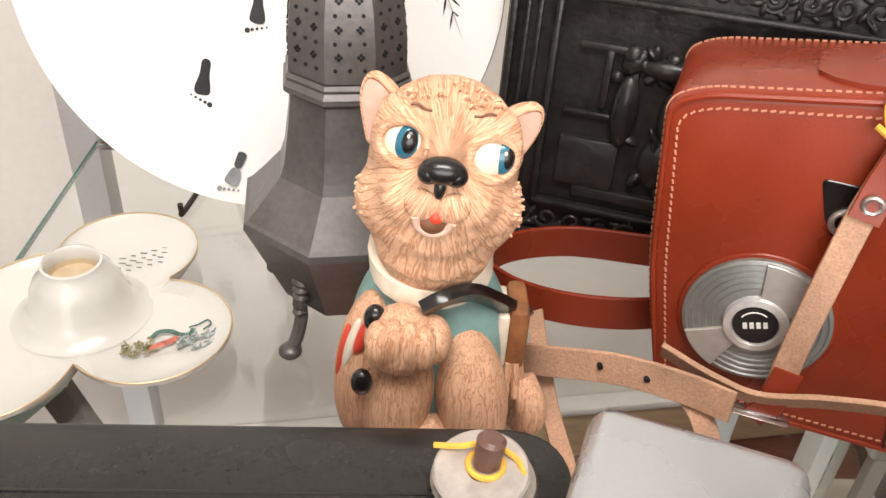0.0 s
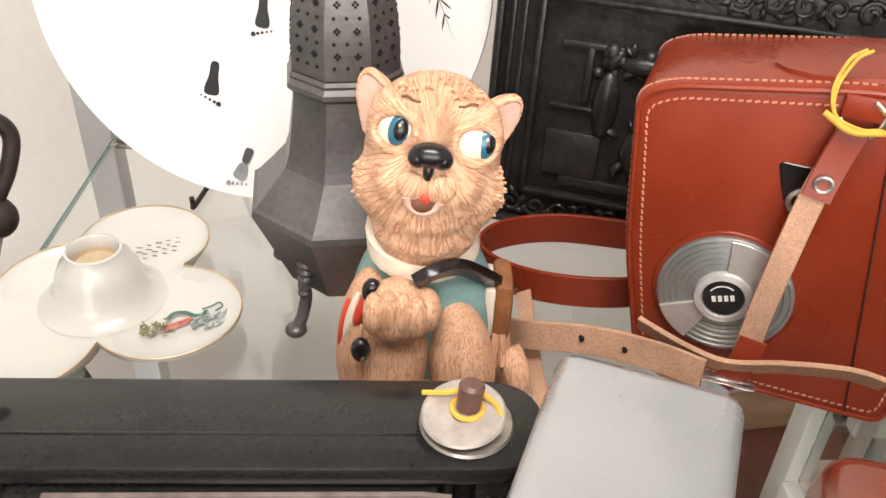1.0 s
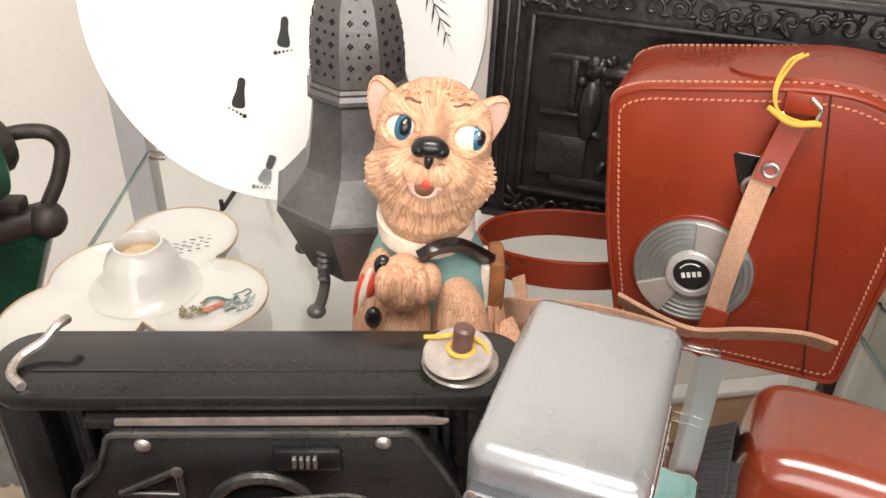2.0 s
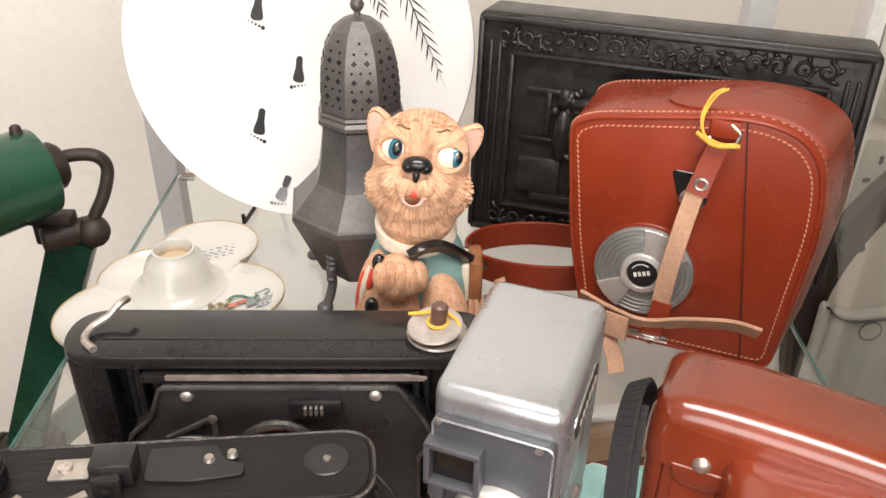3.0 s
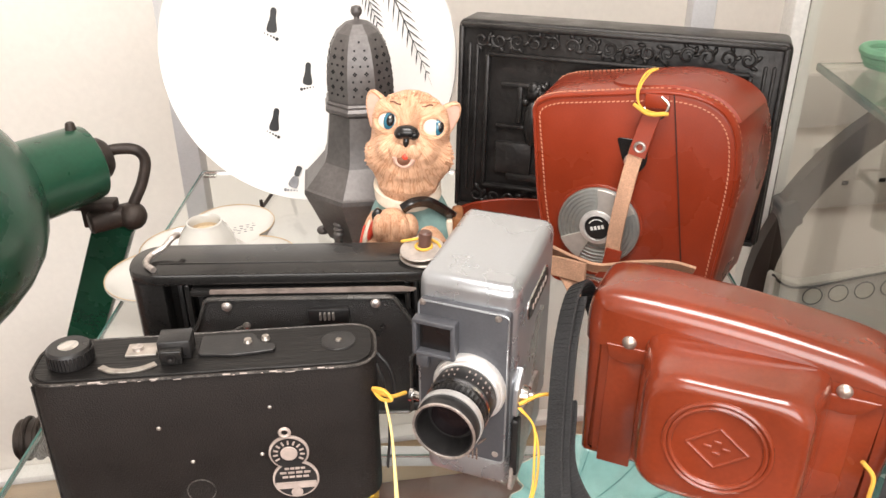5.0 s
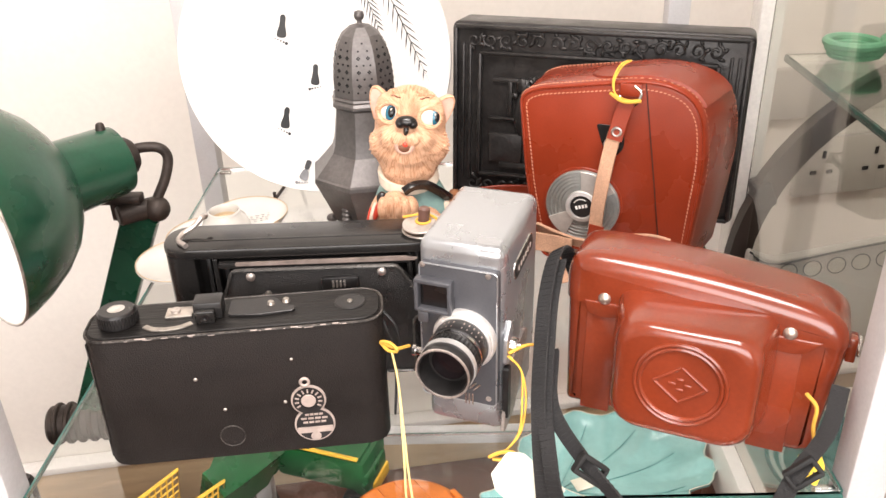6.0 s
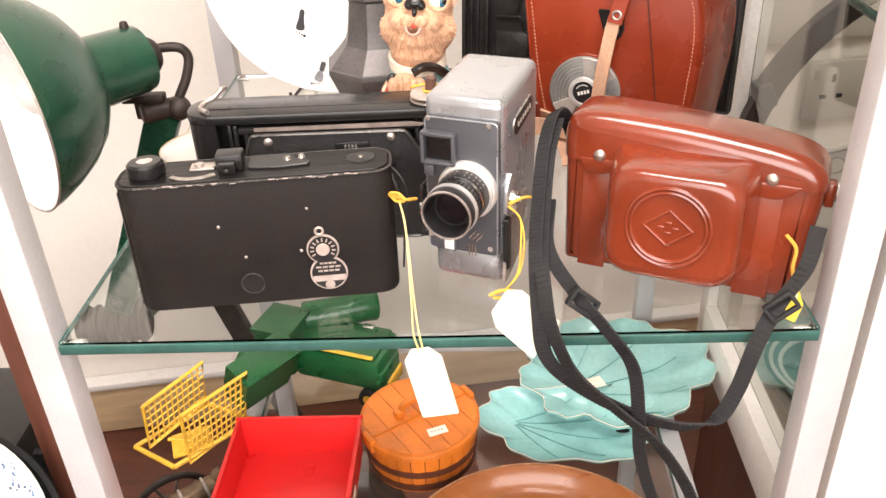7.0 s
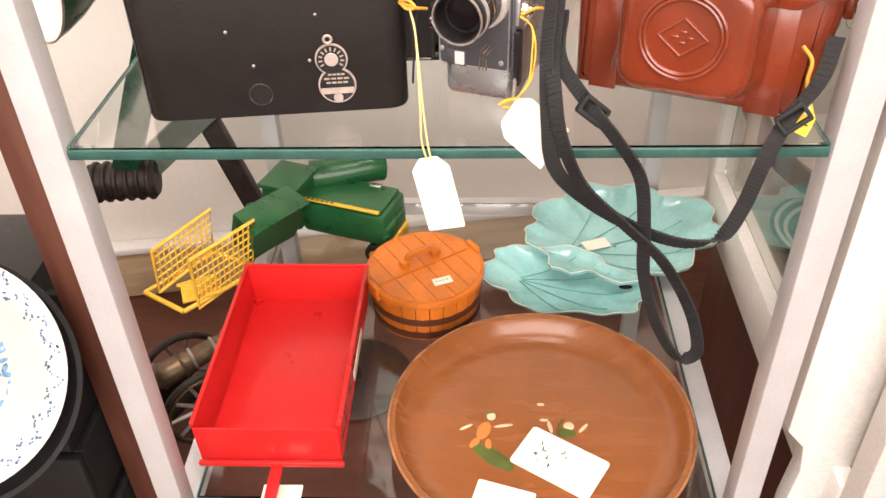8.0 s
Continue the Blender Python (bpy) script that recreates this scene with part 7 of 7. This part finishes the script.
# wooden lidded tub built of staves
tub = thing("lidded_tub", pose(0.0135, 0.2735, GLASS2), "orange varnished wooden tub with staves, dark hoops and a handled lid", "tub")
R0, R1, HT = 0.0550, 0.0600, 0.0460
bm = B(); lathe(bm, [(0, 0.001), (R0 - 0.0035, 0.001), (R1 - 0.0035, HT - 0.001), (0, HT - 0.001)], 48); part("core", bm, M_TUBBAND, tub)
NS = 26
for i in range(NS):
    a0, a1 = math.tau * (i + 0.03) / NS, math.tau * (i + 0.97) / NS
    P = lambda r, a, z: (r * math.cos(a), r * math.sin(a), z)
    bm = B()
    am = (a0 + a1) / 2
    loft(bm, [[P(R0 - 0.004, a0, 0), P(R0, a0, 0), P(R0 + 0.0005, am, 0), P(R0, a1, 0), P(R0 - 0.004, a1, 0)], [P(R1 - 0.004, a0, HT), P(R1, a0, HT), P(R1 + 0.0005, am, HT), P(R1, a1, HT), P(R1 - 0.004, a1, HT)]])
    part("stave", bm, M_TUB, tub)
for z, r in ((0.0075, 0.0560), (0.0260, 0.0580)):
    bm = B(); lathe(bm, [(r - 0.001, z - 0.0042), (r + 0.0012, z - 0.0038), (r + 0.0018, z), (r + 0.0016, z + 0.0038), (r - 0.001, z + 0.0042)], 56); part("hoop", bm, M_TUBBAND, tub, "dark hoop")
lid = part("lid", (lambda b: (lathe(b, [(0, HT + 0.0005), (0.0605, HT + 0.0005), (0.0625, HT + 0.0025), (0.0620, HT + 0.0070), (0.0600, HT + 0.0082), (0, HT + 0.0080)], 56), b)[1])(B()), M_TUB, tub)
NB = 6
for i in range(NB):
    x0, x1 = -0.056 + 0.112 * i / NB, -0.056 + 0.112 * (i + 1) / NB
    ln = lambda x: math.sqrt(max(0.0585 ** 2 - x * x, 1e-6))
    xa, xb = x0 + 0.0004, x1 - 0.0004
    bm = B(); prism(bm, [(xa, -ln(xa)), ((xa + xb) / 2, -ln((xa + xb) / 2)), (xb, -ln(xb)), (xb, ln(xb)), ((xa + xb) / 2, ln((xa + xb) / 2)), (xa, ln(xa))], HT + 0.0070, HT + 0.0092, m=pose(0, 0, 0, 90)); q = part("lid_board", bm, M_TUB, lid); q.matrix_basis = pose(0, 0, 0, 0, 0, 35)
bm = B(); box(bm, (0, -0.002, HT + 0.0098), (0.113, 0.0022, 0.0022), 0.0006); q = part("lid_batten", bm, M_TUB, lid); q.matrix_basis = pose(0, 0, 0, 0, 0, 35)
for k in (-1, 1):
    bm = B(); box(bm, (k * 0.0185, 0.010, HT + 0.0125), (0.0100, 0.0090, 0.0080), 0.0014); q = part("handle_foot", bm, M_TUB, lid); q.matrix_basis = pose(0, 0, 0, 0, 0, 35)
    bm = B(); box(bm, (k * 0.0605, 0, HT + 0.0040), (0.0060, 0.0190, 0.0150), 0.0014); q = part("lug", bm, M_TUB, tub); q.matrix_basis = pose(0, 0, 0, 0, 0, 35)
bm = B(); sweep(bm, [(-0.0165, 0.010, HT + 0.013), (-0.0140, 0.010, HT + 0.0190), (-0.0085, 0.010, HT + 0.0215), (0.0085, 0.010, HT + 0.0215), (0.0140, 0.010, HT + 0.0190), (0.0165, 0.010, HT + 0.013)], 0.0062, 0.0048, side=(0, 1, 0)); q = part("handle_bar", bm, M_TUB, lid); q.matrix_basis = pose(0, 0, 0, 0, 0, 35)
bm = B(); box(bm, (0.0190, -0.0270, HT + 0.0096), (0.0200, 0.0110, 0.0006), 0.0002); q = part("price_sticker", bm, M_PAPER, lid, "small white price sticker"); q.matrix_basis = pose(-0.0085, -0.0080, 0, 0, 0, 22)
for i in range(4):
    bm = B(); box(bm, (0.0130 + 0.0036 * i, -0.0270, HT + 0.0100), (0.0022, 0.0012, 0.0003)); q = part("sticker_mark", bm, M_INKG, lid); q.matrix_basis = pose(-0.0085, -0.0080, 0, 0, 0, 22)

# painted wooden plate with cards
pl = thing("painted_wooden_plate", pose(0.1245, 0.0915, GLASS2), "round brown varnished wooden plate with a painted scene", "plate")
def bowl_z(r):
    return 0.008 if r < 0.098 else 0.008 + (r - 0.098) ** 2 * 15.5
bm = B(); lathe(bm, [(0, 0), (0.085, 0), (0.105, 0.003), (0.128, 0.018), (0.1345, 0.0255), (0.1345, 0.0285), (0.1325, 0.0305), (0.1290, 0.0290), (0.1235, 0.0160), (0.1160, 0.0100), (0.104, 0.0080), (0, 0.0080)], 96); part("bowl", bm, M_BOWL, pl)
bm = B(); ring(bm, 0.1345, 0.0012, (0, 0, 0.0292), "z", n=96); part("worn_rim", bm, mat("worn_light_wood", (0.36, 0.17, 0.08), 0.5, var=0.4, scale=80, bump=0.2), pl, "rim worn to paler wood")
def daub(x, y, rx, ry, rot, m_, nm):
    bm = B(); ball(bm, (x, y, 0.0082), (rx, ry, 0.0006), seg=14, m=pose(0, 0, 0, 0, 0, rot)); part(nm, bm, m_, pl, "painted patch")
P_OR = mat("painted_orange", (0.60, 0.20, 0.05), 0.5, bump=0.1); P_SK = mat("painted_pale", (0.75, 0.50, 0.34), 0.5, bump=0.1); P_GR = mat("painted_olive", (0.085, 0.11, 0.02), 0.5, var=0.4, bump=0.1)
for a in ((-0.050, 0.0, 0.0060, 0.0110, -20, P_OR, "painted_patch"), (-0.058, -0.014, 0.0034, 0.0070, -35, P_OR, "painted_patch"), (-0.046, -0.016, 0.0030, 0.0070, 0, P_OR, "painted_patch"), (-0.043, 0.017, 0.0042, 0.0050, 0, P_SK, "painted_patch"), (-0.032, 0.006, 0.0090, 0.0018, 10, P_SK, "painted_patch"), (-0.066, 0.004, 0.0070, 0.0016, 30, P_SK, "painted_patch"), (-0.044, 0.021, 0.0062, 0.0014, 10, P_GR, "painted_patch"), (0.024, -0.002, 0.0090, 0.0060, -10, P_GR, "painted_patch"), (0.027, 0.006, 0.0050, 0.0050, 0, P_SK, "painted_patch"), (0.010, 0.005, 0.0020, 0.0075, 10, P_SK, "painted_patch"), (0.005, 0.013, 0.0040, 0.0016, 0, P_SK, "painted_patch"), (0.040, 0.004, 0.0016, 0.0070, -40, P_SK, "painted_patch"), (-0.042, -0.030, 0.0230, 0.0080, -38, P_GR, "painted_patch"), (0.003, 0.032, 0.0035, 0.0018, 0, P_SK, "painted_patch"), (0.020, 0.010, 0.0060, 0.0012, 60, P_GR, "painted_patch")):
    daub(*a)
cd1 = thing("white_card", pose(0.1400, 0.0550, GLASS2 + 0.0100, 4, 0, -33), "white card with a handwritten scribble lying on the plate", "card", "white cards")
bm = B(); prism(bm, rrect(0.076, 0.044, 0.004), 0, 0.0010, m=pose(0, 0, 0, 90)); part("card", bm, M_PAPER, cd1)
rnd = random.Random(3)
for i in range(9):
    bm = B(); sweep(bm, [(-0.022 + 0.005 * (i % 6) + rnd.uniform(-.002, .002), 0.010 - 0.006 * (i % 4) + rnd.uniform(-.003, .003), 0.0013) for _ in range(3)], 0.0005, 0, round_=True, n=5, smooth=4)
    q = part("pen_mark", bm, M_INK, cd1)
cd2 = thing("white_card", pose(0.0885, 0.0085, GLASS2 + 0.0105, 3, 0, -17), "blank white card lying on the plate", "card", "white cards")
bm = B(); prism(bm, rrect(0.050, 0.040, 0.002), 0, 0.0010, m=pose(0, 0, 0, 90)); part("card", bm, M_PAPER, cd2)


# turquoise leaf dish of two leaves
def leaf(cx, cy, length, width, turn, n_teeth, lift, name, parent):
    N = 84
    def edge(i):
        a = math.tau * i / N
        r = 1.04 - 0.13 * abs(math.cos(n_teeth * a / 2 + 0.4)) ** 5 + 0.018 * math.sin(2.7 * n_teeth * a + 1)
        x, y = length * math.cos(a) * r, width * math.sin(a) * r
        if math.cos(a) > 0.75:
            x *= 1 + 0.20 * (math.cos(a) - 0.75) / 0.25
        return x, y
    rings = []
    for s, z in ((0.02, 0.004), (0.35, 0.0045), (0.62, 0.008), (0.84, 0.016), (1.0, 0.024), (1.01, 0.0255), (1.0, 0.0225), (0.84, 0.0135), (0.62, 0.005), (0.35, 0.0005), (0.02, 0.0)):
        rings.append([(edge(i)[0] * s, edge(i)[1] * s, z * lift + 0.0014 * s * math.sin(5 * math.tau * i / N)) for i in range(N)])
    bm = B(); loft(bm, rings, True, False)
    bmesh.ops.transform(bm, matrix=pose(cx, cy, 0, 0, 0, turn), verts=bm.verts)
    lf = part(name, bm, M_TEAL, parent)
    def zz(s):
        pts = ((0.02, 0.004), (0.35, 0.0045), (0.62, 0.008), (0.84, 0.016), (1.0, 0.024))
        for (s0, z0), (s1, z1) in zip(pts, pts[1:]):
            if s <= s1:
                return (z0 + (z1 - z0) * (s - s0) / (s1 - s0)) * lift
        return 0.024 * lift
    for k in (-2, -1, 0, 1, 2):
        a = k * 0.66 + 0.12
        ps_ = [(length * 0.92 * s * math.cos(a) - length * 0.55 * (1 - s), width * 0.92 * s * math.sin(a), zz(math.hypot(s * math.cos(a) * 0.92 - 0.55 * (1 - s), 0.92 * s * math.sin(a))) + 0.0009) for s in (0.05, 0.3, 0.55, 0.78, 0.95)]
        bm = B(); sweep(bm, ps_, 0.0006, 0, round_=True, n=6)
        bmesh.ops.transform(bm, matrix=pose(cx, cy, 0, 0, 0, turn), verts=bm.verts)
        part("vein", bm, M_TEALV, lf)
    e = [(x, y, 0.0255 * lift + 0.0014 * math.sin(5 * math.tau * i / N)) for i, (x, y) in enumerate(edge(j) for j in range(N))]
    bm = B(); sweep(bm, e + [e[0]], 0.0005, 0, round_=True, n=6, smooth=0)
    bmesh.ops.transform(bm, matrix=pose(cx, cy, 0, 0, 0, turn), verts=bm.verts)
    part("edge_line", bm, M_CREAM, lf, "pale cream edge line")
    return lf


ld = thing("leaf_dish", pose(0.2010, 0.343, GLASS2), "turquoise glazed dish shaped as two overlapping leaves", "leaf dish")
leaf(0.026, 0.030, 0.102, 0.092, 14, 9, 1.20, "large_leaf", ld)
lf2 = leaf(-0.046, -0.047, 0.084, 0.056, -20, 6, 0.80, "small_leaf", ld)
bm = B(); ball(bm, (0.026, -0.056, 0.0150), (0.0075, 0.0034, 0.0016), seg=14); part("dark_hole", bm, M_HOLE, ld, "small dark hole in the glaze")
bm = B(); box(bm, (0.014, 0.026, 0.0085), (0.030, 0.018, 0.0008), 0.0002, m=None); q = part("price_sticker", bm, M_PAPER, ld, "white price sticker"); q.matrix_basis = pose(0, 0, 0, 0, 0, 20)

# green toy harvester with a yellow lattice header
tc_ = thing("toy_harvester", pose(-0.117, 0.391, GLASS2), "green plastic toy harvester with a yellow lattice header", "toy harvester")
HY = pose(0.030, 0.0, 0.0, 0, 0, -19)


def gp_(nm, c, s, bev, m_, lab="", rot=None, par=None):
    bm = B(); box(bm, c, s, bev, 2)
    q = part(nm, bm, m_, par or tc_, lab); q.matrix_basis = rot if rot is not None else HY
    return q


gp_("hopper", (0.012, 0.0, 0.046), (0.108, 0.060, 0.042), 0.007, M_TGREEN)
gp_("hopper_lid", (0.010, 0.000, 0.068), (0.100, 0.052, 0.006), 0.002, M_TGREEN)
gp_("tail_panel", (0.060, -0.004, 0.036), (0.020, 0.050, 0.030), 0.005, M_TGREEN)
gp_("stripe", (0.008, -0.0265, 0.0700), (0.100, 0.0050, 0.0022), 0.0006, M_YELLOW, "yellow stripe")
for i in range(7):
    gp_("stripe_mark", (-0.036 + 0.006 * i, -0.0268, 0.0714), (0.0038, 0.0022, 0.0006), 0, M_TGREEN)
gp_("cab", (-0.058, -0.018, 0.060), (0.046, 0.052, 0.052), 0.005, M_TGREEN)
gp_("cab_roof", (-0.058, -0.018, 0.0885), (0.050, 0.056, 0.006), 0.002, M_TGREEN)
bm = B(); sweep(bm, [(-0.046, 0.012, 0.074), (-0.020, 0.026, 0.076), (0.010, 0.048, 0.078), (0.024, 0.060, 0.076)], 0.0190, 0, round_=True, n=10); q = part("auger_pipe", bm, M_TGREEN, tc_); q.matrix_basis = HY
gp_("feeder_house", (-0.088, -0.034, 0.046), (0.044, 0.038, 0.036), 0.005, M_TGREEN, rot=HY @ pose(0, 0, 0, 0, 0, 16))
gp_("rear_panel", (0.058, 0.0, 0.026), (0.030, 0.040, 0.016), 0.003, M_YELLOW, "yellow rear panel")
gp_("silver_plate", (0.032, 0.022, 0.0715), (0.014, 0.008, 0.0014), 0.0004, M_STEEL)
for x in (0.060,):
    for y in (-0.012, 0.0):
        bm = B(); rod(bm, (x + 0.004, y - 0.018, 0.040), (x + 0.009, y - 0.020, 0.040), 0.0034); q = part("lamp_stud", bm, M_TGREEN, tc_); q.matrix_basis = HY
for x, y, r in ((-0.020, 0.030, 0.0125), (0.050, -0.026, 0.0125), (0.050, 0.030, 0.0125)):
    bm = B(); lathe(bm, [(0.004, -0.006), (r - 0.001, -0.006), (r, -0.004), (r, 0.004), (r - 0.001, 0.006), (0.004, 0.006)], 30, m=pose(x, y, r, 90)); wh = part("wheel", bm, M_RUBBER, tc_); wh.matrix_basis = HY
    bm = B(); rod(bm, (x, y - 0.0065, r), (x, y + 0.0065, r), r * 0.5); part("wheel_rim", bm, M_YELLOW, wh)


HEADER = Vector((-0.009, 0.0, -0.002))


def lattice(a, b, c, d, nu, nv, name):
    """A moulded grid panel between four corners."""
    a, b, c, d = (Vector(p) + HEADER for p in (a, b, c, d))
    panel_ = part(name, (lambda bm: (sweep(bm, [a, b, c, d, a], 0.0022, 0, round_=True, n=8, smooth=0), bm)[1])(B()), M_YELLOW, tc_)
    inv = tc_.matrix_world.inverted()
    panel_.matrix_basis = inv
    for i in range(1, nu):
        bm = B(); rod(bm, a.lerp(b, i / nu), d.lerp(c, i / nu), 0.0010, n=6); part("lattice_bar", bm, M_YELLOW, panel_)
    for i in range(1, nv):
        bm = B(); rod(bm, a.lerp(d, i / nv), b.lerp(c, i / nv), 0.0010, n=6); part("lattice_bar", bm, M_YELLOW, panel_)
    return panel_


lattice((-0.2513, 0.2489, -0.262), (-0.1966, 0.2866, -0.237), (-0.2030, 0.2866, -0.290), (-0.2558, 0.2489, -0.316), 11, 6, "back_lattice")
lattice((-0.2121, 0.2409, -0.268), (-0.1509, 0.2786, -0.245), (-0.1621, 0.2786, -0.309), (-0.2140, 0.2409, -0.3306), 12, 7, "front_lattice")
HI = tc_.matrix_world.inverted()
for a, b, r in (((-0.2750, 0.2560, -0.322), (-0.2280, 0.2330, -0.3290), 0.0028), ((-0.2750, 0.2560, -0.322), (-0.2050, 0.2960, -0.300), 0.0024), ((-0.2280, 0.2330, -0.3290), (-0.1550, 0.2820, -0.311), 0.0028), ((-0.2400, 0.2600, -0.316), (-0.1930, 0.2590, -0.318), 0.0022), ((-0.2050, 0.2960, -0.300), (-0.1550, 0.2820, -0.311), 0.0026)):
    bm = B(); rod(bm, Vector(a) + HEADER, Vector(b) + HEADER, r, n=10); q = part("header_bar", bm, M_YELLOW, tc_); q.matrix_basis = HI
bm = B(); box(bm, (0, 0, 0), (0.040, 0.030, 0.003), 0.001); q = part("header_floor", bm, M_YELLOW, tc_); q.matrix_basis = HI @ pose(-0.2240, 0.2580, -0.3200, 8, -4, 20)
bm = B(); sweep(bm, [(-0.1780, 0.2860, -0.275), (-0.1550, 0.3150, -0.275), (-0.1400, 0.3500, -0.285)], 0.050, 0.034, side=(0.3, -0.3, 1), smooth=3); q = part("header_arm", bm, M_TGREEN, tc_); q.matrix_basis = HI
